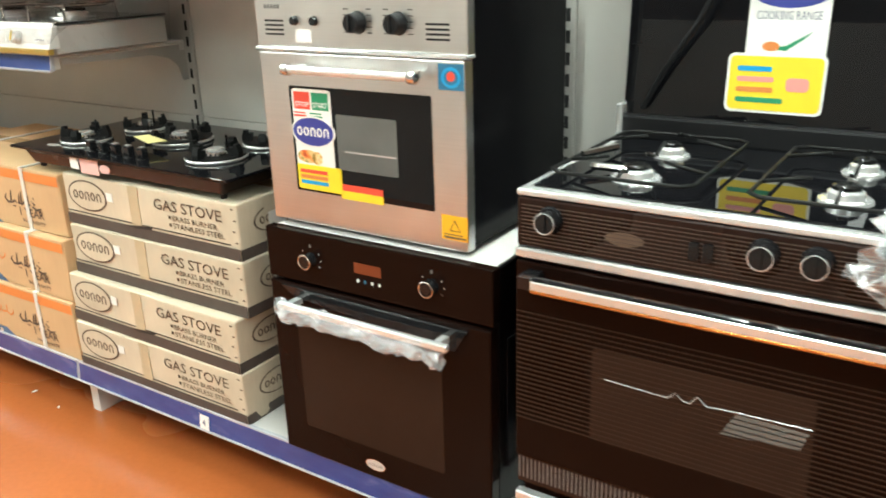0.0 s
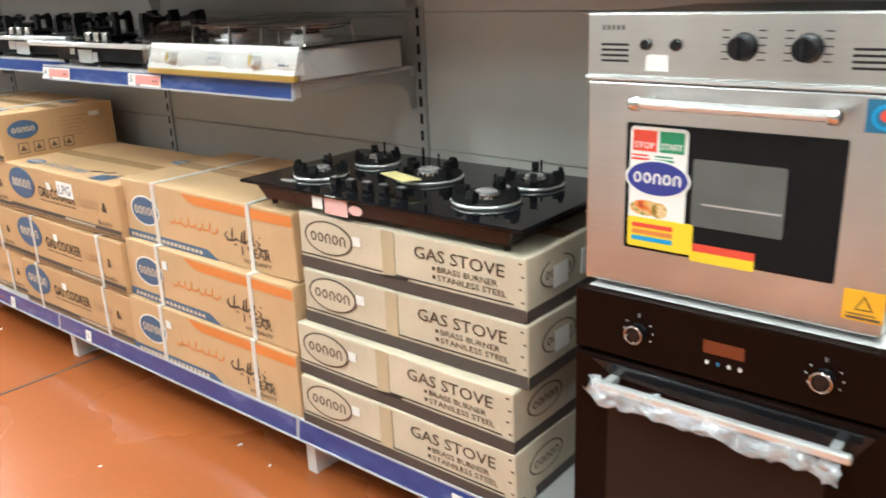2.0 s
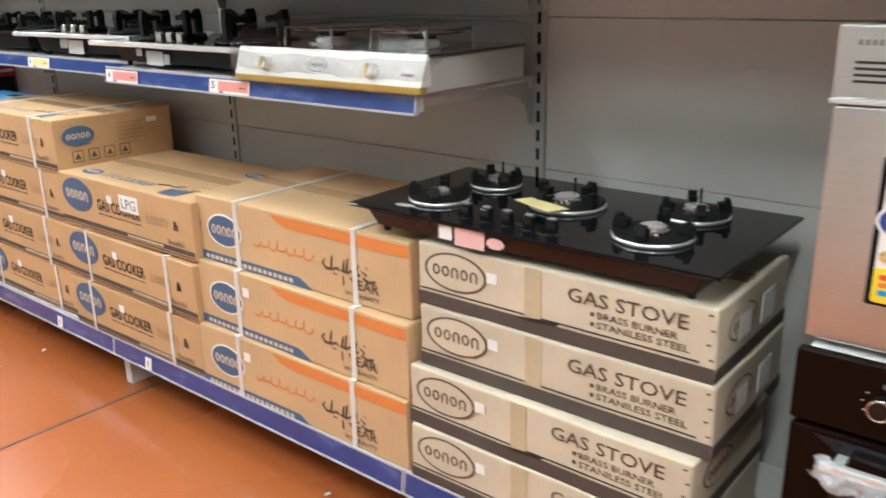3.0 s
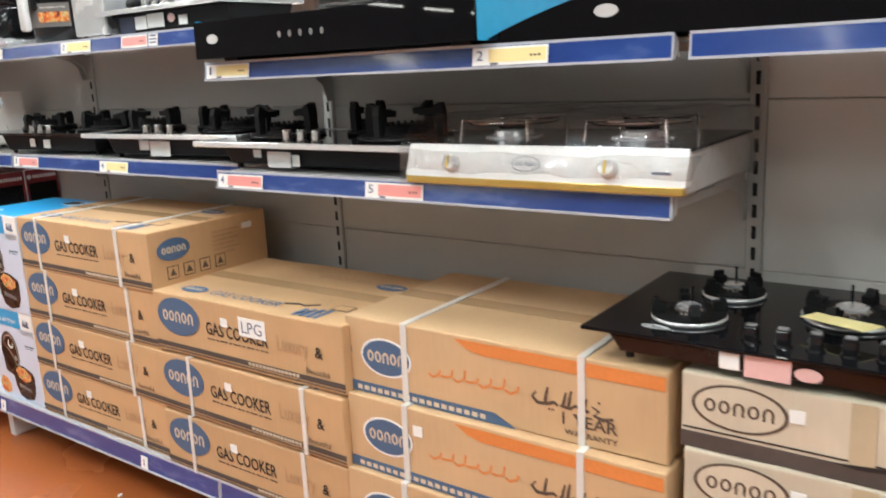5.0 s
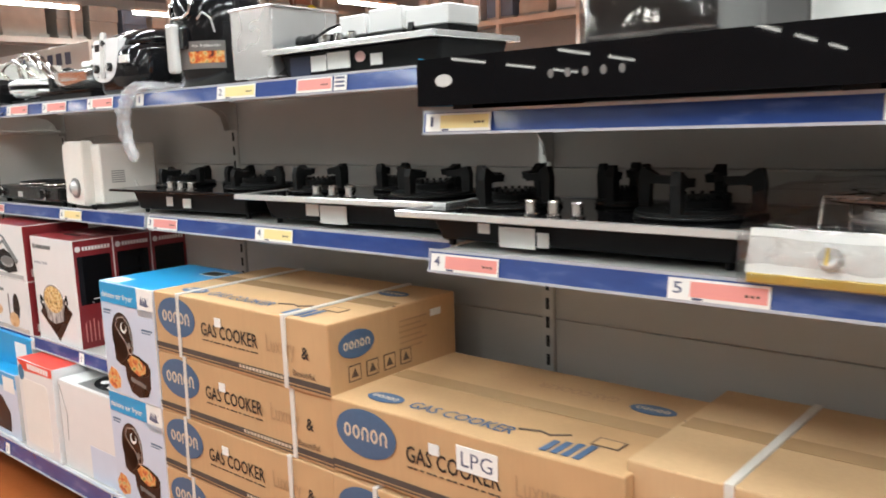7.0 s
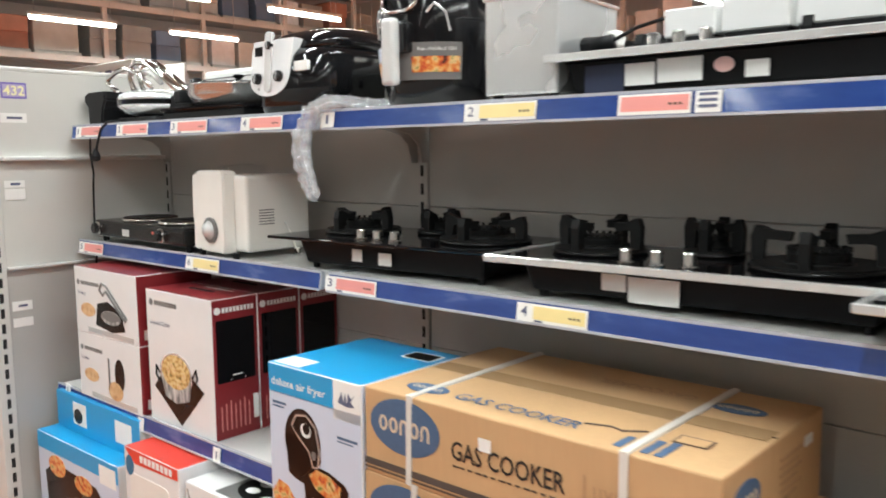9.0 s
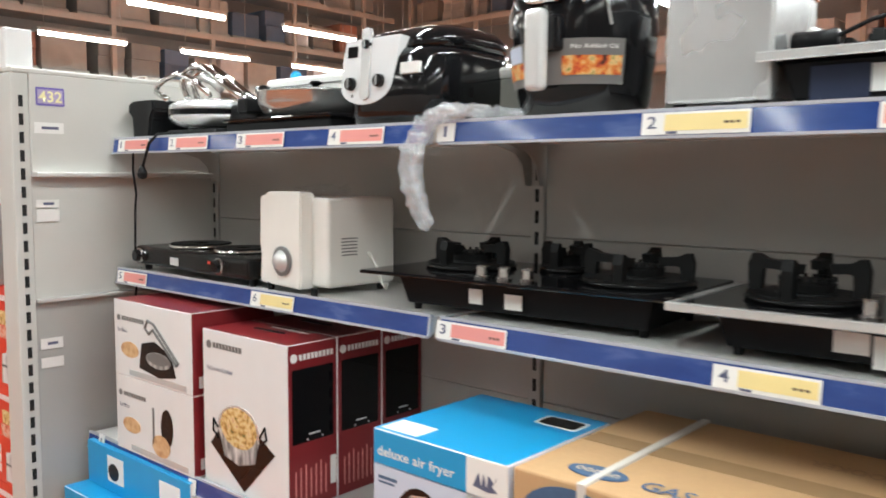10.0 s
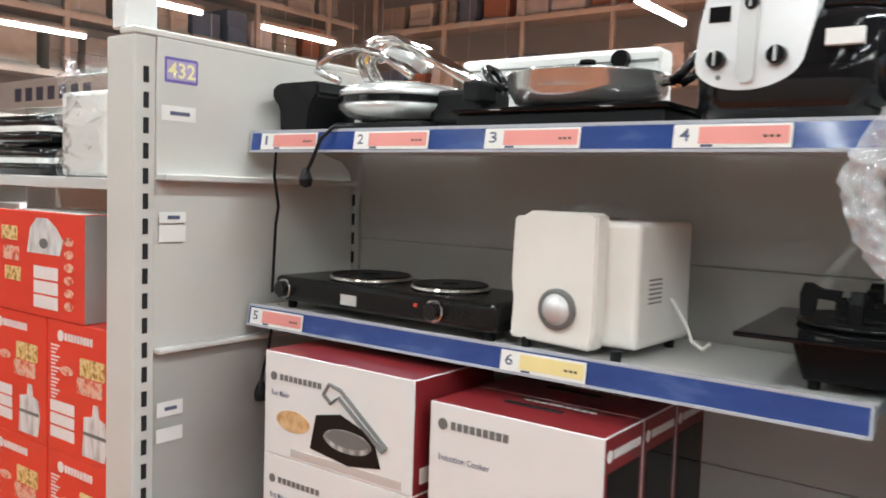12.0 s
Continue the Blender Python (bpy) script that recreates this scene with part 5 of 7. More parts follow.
def air_fryer_box(m, group="air fryer boxes"):
    w, d, h = 0.312, 0.32, 0.354
    b = print_box("air_fryer_box", "blue and white printed air fryer carton", m, w, d, h, BOX_WHITE, BOX_PALE, BOX_BLUE, group)
    F = front(0)
    decal("front_print", rect(0.002, w - 0.002, 0.002, 0.29), F, BOX_PALE, b)
    decal("head_band", rect(0.002, 0.225, 0.287, h - 0.002), F, BOX_BLUE, b, "blue band")
    writing("title", "deluxe air fryer", 0.012, 0.200, 0.300, 0.324, F, PAPER, b, 0.014, 0.0012)
    decal("brand_field", rect(0.225, w - 0.002, 0.268, h - 0.002), F, PAPER, b, "white brand field")
    part("brand_line", prism([(0.240, 0.305), (0.252, 0.330), (0.258, 0.305), (0.262, 0.330), (0.270, 0.305), (0.272, 0.330), (0.284, 0.318), (0.292, 0.330), (0.280, 0.312), (0.292, 0.303), (0.272, 0.300)], 0, 0.0012, F), INK_NUM, b)
    part("small_print", bars([(0.014, 0.062, 0.262, 0.268), (0.014, 0.055, 0.254, 0.258), (0.235, 0.298, 0.225, 0.231), (0.235, 0.285, 0.218, 0.221)], 0.001, F), INK_BLUE, b)["kind"] = "stuff"
    # picture of the fryer
    head = oval(0.118, 0.190, 0.062, 0.076, 26)
    pic = decal("fryer_picture", head, F, ENAMEL_BROWN, b, "printed picture of a dark air fryer", 0.0014)
    decal("picture_side", [(0.060, 0.195), (0.066, 0.110), (0.090, 0.100), (0.150, 0.090), (0.180, 0.160), (0.172, 0.215)], F, ENAMEL_BROWN, pic, lift=0.0014)
    decal("picture_basket", [(0.118, 0.120), (0.150, 0.146), (0.205, 0.142), (0.256, 0.126), (0.268, 0.112), (0.262, 0.052), (0.244, 0.022), (0.190, 0.010), (0.146, 0.022), (0.124, 0.060)], F, ENAMEL_BROWN, pic, lift=0.0016)
    decal("picture_face", [(0.080, 0.222), (0.098, 0.250), (0.135, 0.256), (0.166, 0.232), (0.178, 0.180), (0.172, 0.142), (0.152, 0.138), (0.140, 0.172), (0.104, 0.198)], F, CHROME_SOFT, pic, lift=0.0020)
    decal("picture_face", [(0.084, 0.221), (0.100, 0.246), (0.134, 0.252), (0.162, 0.230), (0.174, 0.180), (0.168, 0.146), (0.155, 0.143), (0.144, 0.174), (0.107, 0.202)], F, ENAMEL, pic, lift=0.0024)
    part("picture_dial", prism(oval(0.133, 0.220, 0.017, 0.017, 16), 0, 0.0028, F), PAPER, pic)
    part("picture_dial", prism(oval(0.135, 0.224, 0.013, 0.013, 16), 0, 0.0032, F), ENAMEL, pic)
    part("picture_dial", prism(oval(0.158, 0.168, 0.008, 0.010, 16), 0, 0.0030, F), PLASTIC_GREY, pic)
    decal("picture_food", [(0.140, 0.120), (0.165, 0.138), (0.205, 0.134), (0.244, 0.118), (0.240, 0.094), (0.200, 0.080), (0.160, 0.094)], F, FOOD, pic, lift=0.0022)
    decal("picture_greens", oval(0.212, 0.112, 0.016, 0.010, 12), F, FOOD_PALE, pic, lift=0.0026)
    decal("picture_handle", [(0.150, 0.070), (0.232, 0.058), (0.236, 0.046), (0.152, 0.056)], F, PLASTIC_GREY, pic, lift=0.0024)
    decal("food_picture", [(0.004, 0.050), (0.030, 0.082), (0.062, 0.075), (0.085, 0.050), (0.078, 0.022), (0.040, 0.010), (0.010, 0.024)], F, FOOD, b, "printed plate of food", 0.0014)
    decal("top_label", rect(0.01, 0.10, 0.01, 0.07), top(h), PAPER, b, "white corner field", 0.001)
    decal("top_window", rect(0.20, 0.295, 0.225, 0.285, 0.008), top(h), PAPER, b, lift=0.001)
    decal("top_picture", rect(0.207, 0.288, 0.231, 0.279, 0.008), top(h), ENAMEL, b, lift=0.0014)
    return b


air_fryer_box(pose(-4.790, 1.262, 0.183, 0, 0, 0.2))
air_fryer_box(pose(-4.778, 1.260, 0.539, 0, 0, -0.3))

MID = 0.5805


def roti_box(z, upper):
    w, d, h = 0.395, 0.26, 0.214
    b = print_box("roti_maker_box", "white and maroon printed roti maker carton", pose(-5.925, 1.348, z), w, d, h, BOX_WHITE, BOX_MAROON, BOX_MAROON, "roti maker boxes")
    F, R = front(0), right(w)
    name_bars(b, 0.018, 0.158, 0.150, 0.012, F, PLASTIC_GREY)
    writing("title", "Roti Maker", 0.022, 0.075, 0.124, 0.136, F, INK_NUM, b, 0.004, 0.001)
    decal("bread_picture", oval(0.085, 0.078, 0.048, 0.022), F, BREAD, b, "printed flat bread", 0.001)
    if upper:
        pic = decal("maker_picture", [(0.135, 0.035), (0.150, 0.105), (0.215, 0.118), (0.300, 0.090), (0.320, 0.035), (0.240, 0.022)], F, ENAMEL, b, "printed picture of a roti maker", 0.0012)
        decal("picture_plate", oval(0.235, 0.068, 0.062, 0.022), F, PICTURE_STEEL, pic, lift=0.0016)
        decal("picture_plate", oval(0.235, 0.072, 0.055, 0.016), F, PLASTIC_GREY, pic, lift=0.0020)
        part("picture_handle", tube([(0.170, -0.0012, 0.150), (0.185, -0.0012, 0.172), (0.215, -0.0012, 0.165), (0.335, -0.0012, 0.075), (0.325, -0.0012, 0.068), (0.210, -0.0012, 0.150), (0.190, -0.0012, 0.135), (0.170, -0.0012, 0.150)], 0.0040, 6), PLASTIC_GREY, pic)
    else:
        pic = decal("maker_picture", oval(0.270, 0.105, 0.030, 0.052), F, ENAMEL, b, "printed picture of an open roti maker", 0.0012)
        decal("picture_base", oval(0.240, 0.050, 0.045, 0.030), F, BREAD, pic, lift=0.0016)
        decal("picture_bar", rect(0.198, 0.206, 0.050, 0.150), F, PLASTIC_GREY, pic, lift=0.0016)
    decal("picture_shade", rect(0.080, 0.370, 0.006, 0.022), F, SILVER, b, lift=0.0008)
    name_bars(b, 0.05, 0.150, 0.14, 0.014, R, PAPER)
    decal("side_label", rect(0.02, 0.10, 0.018, 0.048), R, PAPER, b, "white barcode label", 0.001)
    part("small_print", bars([(0.12, 0.22, 0.10 - 0.016 * k, 0.104 - 0.016 * k) for k in range(4)], 0.001, R), TAG_RED, b)["kind"] = "stuff"


roti_box(MID, False)
roti_box(MID + 0.2145, True)


def induction_box(y, first):
    w, d, h = 0.340, 0.148, 0.394
    b = print_box("induction_cooker_box", "white and maroon induction cooker carton on the middle shelf", pose(-5.507, y, MID), w, d, h, BOX_WHITE, BOX_MAROON, BOX_MAROON, "row of induction cooker boxes")
    F, R = front(0), right(w)
    name_bars(b, 0.020, 0.350, 0.150, 0.014, F, PLASTIC_GREY)
    writing("title", "Induction Cooker", 0.022, 0.130, 0.292, 0.304, F, INK_NUM, b, 0.006, 0.001)
    decal("plate_picture", [(0.030, 0.105), (0.170, 0.010), (0.292, 0.128), (0.225, 0.165), (0.080, 0.160)], F, ENAMEL_BROWN, b, "printed picture of a dark cooking plate", 0.0012)
    a = decal("pan_picture", oval(0.150, 0.158, 0.085, 0.062), F, CHROME_SOFT, b, "printed picture of a noodle pan", 0.0016)
    decal("pan_picture_side", [(0.068, 0.150), (0.090, 0.085), (0.150, 0.072), (0.215, 0.090), (0.233, 0.150)], F, PICTURE_STEEL, a, lift=0.0018)
    decal("noodle_picture", oval(0.150, 0.164, 0.074, 0.050), F, FOOD_PALE, a, lift=0.0024)
    part("pan_picture_handle", tube([(0.064, -0.002, 0.150), (0.046, -0.002, 0.170), (0.044, -0.002, 0.140), (0.066, -0.002, 0.125)], 0.003, 6), ENAMEL, a)
    part("pan_picture_handle", tube([(0.236, -0.002, 0.160), (0.256, -0.002, 0.188), (0.262, -0.002, 0.160), (0.240, -0.002, 0.142)], 0.003, 6), ENAMEL, a)
    name_bars(b, 0.010, 0.355, 0.130, 0.014, R, PAPER)
    decal("plate_picture", rect(0.012, 0.136, 0.160, 0.335, 0.004), R, GLASS_BLACK, b, "printed picture of a black glass plate", 0.0012)
    part("key_line", bars([(0.060, 0.095, 0.176, 0.179), (0.055, 0.058, 0.164, 0.168), (0.100, 0.103, 0.164, 0.168)], 0.0016, R), PAPER, b)["kind"] = "stuff"
    part("small_print", bars([(0.020 + 0.015 * k, 0.023 + 0.015 * k, 0.025, 0.095 + 0.006 * (k % 3)) for k in range(7)], 0.0012, R), TAG_RED, b)["kind"] = "stuff"
    decal("barcode", rect(0.126, 0.144, 0.040, 0.110), R, PAPER, b, "white barcode label", 0.0012)
    part("carry_slot", prism(rect(0.100, 0.220, 0.080, 0.095, 0.006), 0, 0.0008, top(h + 0.0006)), SLOT, b)
    name_bars(b, 0.09, 0.120, 0.18, 0.010, top(h), PAPER, False)


for k in range(3):
    induction_box(1.366 + 0.150 * k, k == 0)

# bottom of the end bay
b = print_box("toaster_box", "blue and white printed kitchen appliance carton", pose(-6.085, 1.262, 0.183, 0, 0, 0.5), 0.545, 0.20, 0.262, BOX_PALE, BOX_WHITE, BOX_BLUE, "boxes on the bottom deck")
F = front(0)
decal("head_band", rect(0.002, 0.543, 0.205, 0.260), F, BOX_BLUE, b, "blue band")
decal("picture", [(0.06, 0.03), (0.05, 0.13), (0.12, 0.175), (0.40, 0.16), (0.47, 0.10), (0.46, 0.02)], F, ENAMEL_BROWN, b, "printed picture of a dark appliance", 0.0012)
decal("food_picture", oval(0.14, 0.165, 0.06, 0.035), F, FOOD, b, "printed roast", 0.0016)
decal("food_picture", oval(0.32, 0.145, 0.06, 0.030), F, FOOD, b, "printed roast", 0.0016)
decal("brand_field", rect(0.430, 0.53, 0.185, 0.245), F, PAPER, b, lift=0.0014)
part("dark_band", prism(rect(0.03, 0.16, 0.12, 0.145), 0, 0.0012, right(0.545)), INK, b)
b = print_box("toaster_box", "blue printed appliance carton set back on another", pose(-6.075, 1.330, 0.446, 0, 0, 0.5), 0.545, 0.16, 0.125, BOX_BLUE, BOX_WHITE, BOX_BLUE, "boxes on the bottom deck")
F = front(0)
decal("picture", rect(0.12, 0.21, 0.03, 0.105), F, PAPER, b, lift=0.001)
decal("picture_item", oval(0.155, 0.06, 0.03, 0.025), F, ENAMEL, b, lift=0.0016)
decal("brand_field", rect(0.40, 0.50, 0.03, 0.10), F, PAPER, b, lift=0.001)
b = print_box("juicer_box", "white carton with red printed lid on the bottom deck", pose(-5.470, 1.255, 0.183, 0, 0, -0.4), 0.290, 0.26, 0.350, BOX_WHITE, BOX_WHITE, BOX_RED, "boxes on the bottom deck")
F = front(0)
decal("head_band", [(0.06, 0.31), (0.288, 0.318), (0.288, 0.349), (0.003, 0.349), (0.02, 0.335)], F, BOX_RED, b, "red band")
part("lettering", bars([(0.09 + 0.022 * k, 0.106 + 0.022 * k, 0.322, 0.342) for k in range(8)], 0.0012, F), PAPER, b)["kind"] = "stuff"
decal("picture", rect(0.03, 0.24, 0.03, 0.28, 0.02), F, CREAM, b, "faded printed picture", 0.0012)
decal("picture_ring", oval(0.03, 0.30, 0.022, 0.03), F, CYAN_INK, b, lift=0.0014)
part("lettering", bars([(0.05 + 0.022 * k, 0.066 + 0.022 * k, 0.10, 0.13) for k in range(9)], 0.0012, top(0.350)), PAPER, b)["kind"] = "stuff"
b = print_box("kettle_box", "plain white carton with black and white picture on top", pose(-5.172, 1.268, 0.183, 0, 0, 0.3), 0.385, 0.26, 0.318, BOX_WHITE, BOX_PALE, BOX_WHITE, "boxes on the bottom deck")
decal("picture_field", rect(0.12, 0.378, 0.012, 0.20, 0.006), top(0.318), PLASTIC_GREY, b, "printed dark field", 0.001)
decal("picture_plate", oval(0.25, 0.100, 0.115, 0.072), top(0.318), ENAMEL, b, lift=0.0016)
for k in range(5):
    a = 2 * math.pi * k / 5
    decal("picture_hole", oval(0.25 + 0.066 * math.cos(a), 0.100 + 0.040 * math.sin(a), 0.022, 0.017, 14), top(0.318), PAPER, b, lift=0.0020)
part("crease", tube([(0.01, -0.0005, 0.30), (0.05, -0.0005, 0.20), (0.04, -0.0005, 0.10)], 0.001, 5), PLASTIC_GREY, b)
decal("corner_field", rect(0.20, 0.383, 0.002, 0.12), front(0), BOX_PALE, b, lift=0.001)

# ---- middle shelf: hot plate and cream machine ----
S2 = 1.0705
o = thing("hot_plate", "black double electric hot plate with chrome-rimmed rings", "hot plate", pose(-6.055, 1.485, S2, 0, 0, -2))
bm = box(0, 0.615, 0, 0.22, 0.018, 0.074, 0.012, 3)
part("body", bm, ENAMEL, o)
for x in (0.03, 0.585):
    for y in (0.03, 0.19):
        part("foot", lathe([(0, 0), (0.010, 0), (0.012, 0.02), (0, 0.02)], 10, Matrix.Translation((x, y, 0))), PLASTIC_MATT, o)
for cx, r in ((0.20, 0.088), (0.425, 0.078)):
    p = part("ring_plate", lathe([(0, 0), (r, 0), (r, 0.012), (r * 0.97, 0.014), (r * 0.25, 0.013), (r * 0.22, 0.010), (0, 0.010)], 32, Matrix.Translation((cx, 0.11, 0.074))), IRON, o, "dark cast heating plate")
    part("rim", lathe([(r, 0.0), (r * 1.06, 0.0), (r * 1.06, 0.009), (r, 0.010)], 32, Matrix.Translation((cx, 0.11, 0.074))), CHROME, p, "chrome rim", True)
for u in (0.018, 0.455):
    k = knob(o, u + 0.02, 0.046, 0.019, 0.020, front(0), PLASTIC_BLACK)
    part("ring", lathe([(0.0195, 0.002), (0.022, 0.002), (0.022, 0.006), (0.0195, 0.007)], 22, front(0) @ Matrix.Translation((u + 0.02, 0.046, 0))), CHROME, k)
decal("badge", rect(0.215, 0.262, 0.030, 0.052), front(0), SILVER, o, "small silver badge")
part("lamp", lathe([(0, 0.003), (0.004, 0.003), (0.004, 0)], 10, front(0) @ Matrix.Translation((0.425, 0.052, 0))), RED_INK, o)

o = thing("food_machine", "cream plastic kitchen machine with round dial, bag on top", "kitchen appliance", pose(-5.420, 1.482, S2, 0, 0, -3))
part("body", box(0.020, 0.234, 0.035, 0.250, 0.018, 0.235, 0.010, 3), CREAM, o)
bm = prism([(0, 0.018), (0.165, 0.012), (0.172, 0.040), (0.172, 0.240), (0.165, 0.248), (0.030, 0.248), (0.026, 0.238), (0.002, 0.238), (-0.002, 0.120), (0.004, 0.090)], -0.045, 0.0, front(0))
bmesh.ops.bevel(bm, geom=bm.edges[:], offset=0.004, segments=2, affect="EDGES")
part("front_housing", bm, CREAM, o)
k = part("dial", lathe([(0, 0.020), (0.018, 0.020), (0.021, 0.014), (0.030, 0.006), (0.033, 0.0)], 28, front(0) @ Matrix.Translation((0.100, 0.078, 0))), SILVER, o, "silver dial", True)
part("dial_rim", lathe([(0.031, 0.0), (0.037, 0.0), (0.037, 0.006), (0.032, 0.008)], 28, front(0) @ Matrix.Translation((0.100, 0.078, 0))), PLASTIC_GREY, k)
for i in range(6):
    decal("vent", rect(0.075, 0.125, 0.095 + 0.008 * i, 0.098 + 0.008 * i), right(0.234), PLASTIC_GREY, o, lift=0.0005)
for x in (0.03, 0.21):
    for y in (0.012, 0.22):
        part("foot", lathe([(0, 0), (0.009, 0), (0.010, 0.02), (0, 0.02)], 10, Matrix.Translation((x, y, 0))), PLASTIC_MATT, o)
part("bag", crumpled([(0.06 + 0.03 * i, 0.06 + 0.012 * i, 0.249 + 0.004 * (i % 2)) for i in range(6)], 0.013, 5.5, 8, 0.5), WRAP, o, "crumpled clear plastic bag", True)
part("lead", tube([(0.236, 0.16, 0.10), (0.262, 0.17, 0.055), (0.275, 0.17, 0.025), (0.30, 0.16, 0.016), (0.315, 0.15, 0.030)], 0.0035, 8), CREAM, o)

# ---- top shelf, end bay ----
S3 = 1.4625
o = thing("waffle_maker", "black and polished steel round waffle maker with chrome handles", "waffle maker", pose(-6.085, 1.475, S3))
part("base", box(0.16, 0.41, 0.05, 0.24, 0.0, 0.026, 0.008, 2), PLASTIC_MATT, o)
t = prism([(0.030, 0.0), (0.120, 0.0), (0.130, 0.060), (0.150, 0.085), (0.145, 0.115), (0.020, 0.115), (0.004, 0.105), (0.003, 0.082), (0.026, 0.062)], -0.15, 0.0, front(0.015))
bmesh.ops.bevel(t, geom=t.edges[:], offset=0.006, segments=2, affect="EDGES")
part("motor_box", t, PLASTIC_MATT, o)
C = Matrix.Translation((0.280, 0.150, 0))
part("pedestal", lathe([(0, 0.0), (0.085, 0.0), (0.100, 0.020), (0.088, 0.034), (0, 0.034)], 32, C), PLASTIC_BLACK, o, "", True)
lower = part("lower_plate", lathe([(0, 0.028), (0.085, 0.029), (0.120, 0.040), (0.138, 0.054), (0.142, 0.064), (0, 0.066)], 40, C), CHROME_SOFT, o, "polished steel shell", True)
part("seam_band", lathe([(0.139, 0.0645), (0.144, 0.066), (0.144, 0.079), (0.139, 0.0805)], 40, C), PLASTIC_BLACK, lower)
part("upper_plate", lathe([(0, 0.114), (0.090, 0.112), (0.122, 0.106), (0.140, 0.094), (0.143, 0.083), (0.141, 0.080), (0, 0.080)], 40, C), CHROME_SOFT, o, "polished steel shell", True)
part("hinge_arm", box(0.39, 0.535, 0.10, 0.19, 0.02, 0.092, 0.012, 3), PLASTIC_MATT, o)
part("handle", tube([(0.190, 0.040, 0.114), (0.118, 0.044, 0.140), (0.128, 0.044, 0.158), (0.175, 0.046, 0.176), (0.232, 0.048, 0.184), (0.300, 0.052, 0.165), (0.375, 0.060, 0.116)], 0.0080, 12), CHROME, o, "chrome loop handle", True)
for dy in (0.070, 0.105):
    part("handle", tube([(0.250, dy, 0.112), (0.222, dy, 0.155), (0.236, dy, 0.186), (0.275, dy, 0.203), (0.322, dy, 0.200), (0.370, dy, 0.178), (0.535, dy, 0.088)], 0.0105, 12), CHROME, o, "chrome bar handle", True)
part("handle_web", tube([(0.262, 0.088, 0.165), (0.300, 0.088, 0.174), (0.345, 0.088, 0.160), (0.385, 0.088, 0.135)], 0.013, 10), CHROME_SOFT, o, "", True)
part("handle_end", box(0.505, 0.548, 0.055, 0.120, 0.060, 0.100, 0.006, 2), PLASTIC_MATT, o)
o = thing("power_lead", "black power lead with plug hanging below the shelf", "cable", pose(-5.930, 1.45, S3))
part("lead", tube([(0.110, 0.03, 0.012), (0.085, 0.0, 0.010), (0.062, -0.014, -0.015), (0.040, -0.016, -0.060), (0.020, -0.012, -0.085)], 0.0042, 8), PLASTIC_MATT, o)
part("plug", lathe([(0, 0), (0.012, 0.004), (0.015, 0.018), (0.009, 0.034), (0.005, 0.042), (0, 0.042)], 14, Matrix.Translation((0.018, -0.012, -0.118))), PLASTIC_MATT, o)
o = thing("power_lead", "thin black lead hanging in front of the end panel", "cable", pose(-6.075, 1.50, 1.43))
part("lead", tube([(0, 0, 0), (-0.004, 0.0, -0.06), (0.012, 0, -0.13), (0.004, 0, -0.17), (0.0, 0.0, -0.24), (-0.004, 0, -0.33)], 0.0035, 8), PLASTIC_MATT, o)

o = thing("induction_hob", "flat black portable induction hob on the top shelf", "induction hob", pose(-5.560, 1.470, S3))
part("plate", box(0, 0.425, 0, 0.30, 0.030, 0.040, 0.004, 2), GLASS_BLACK, o, "black glass plate")
part("case", box(0.008, 0.417, 0.008, 0.292, 0.006, 0.030, 0.004, 2), PLASTIC_MATT, o, "black plastic case")
for x in (0.04, 0.385):
    for y in (0.04, 0.26):
        part("foot", lathe([(0, 0), (0.012, 0), (0.012, 0.008), (0, 0.008)], 10, Matrix.Translation((x, y, 0))), PLASTIC_MATT, o)
o = thing("steel_pan", "polished steel pan with black side handles and glass lid", "pan", pose(-5.352, 1.612, S3 + 0.0405))
part("bowl", lathe([(0, 0), (0.105, 0), (0.132, 0.012), (0.146, 0.034), (0.149, 0.060), (0.154, 0.064), (0.147, 0.061), (0.140, 0.034), (0.126, 0.016), (0, 0.004)], 44), STEEL_PAN, o, "polished steel bowl", True)
part("lid", lathe([(0, 0.078), (0.06, 0.077), (0.12, 0.070), (0.150, 0.064), (0.146, 0.062), (0, 0.066)], 40), GLASS_BLACK, o, "dark glass lid", True)
part("lid_knob", lathe([(0, 0.098), (0.014, 0.096), (0.018, 0.090), (0.007, 0.083), (0.007, 0.076), (0, 0.076)], 16), PLASTIC_BLACK, o)
for s_ in (-1, 1):
    part("bracket", box(min(s_ * 0.146, s_ * 0.176), max(s_ * 0.146, s_ * 0.176), -0.014, 0.014, 0.040, 0.056, 0.004, 2), CHROME, o, "steel handle bracket")
    part("handle", tube([(s_ * 0.172, -0.020, 0.046), (s_ * 0.196, -0.026, 0.062), (s_ * 0.216, -0.022, 0.088), (s_ * 0.222, 0.0, 0.094), (s_ * 0.216, 0.022, 0.088), (s_ * 0.196, 0.026, 0.062), (s_ * 0.172, 0.020, 0.046)], 0.0085, 10), PLASTIC_BLACK, o, "", True)
o = thing("white_appliance", "white boxed appliance standing behind the steel pan", "kitchen appliance", pose(-5.735, 1.742, S3))
part("body", box(0, 0.47, 0, 0.070, 0, 0.178, 0.010, 2), WHITE, o)
part("lid_line", box(0.004, 0.466, -0.002, 0.068, 0.150, 0.154), PLASTIC_GREY, o)
part("latch", lathe([(0, 0.012), (0.018, 0.012), (0.020, 0), (0, 0)], 18, front(0) @ Matrix.Translation((0.39, 0.155, 0))), PLASTIC_BLACK, o)

# deep fryer
o = thing("deep_fryer", "glossy black deep fryer with white control face", "deep fryer", pose(-5.115, 1.490, S3))
w, d, h = 0.290, 0.290, 0.222


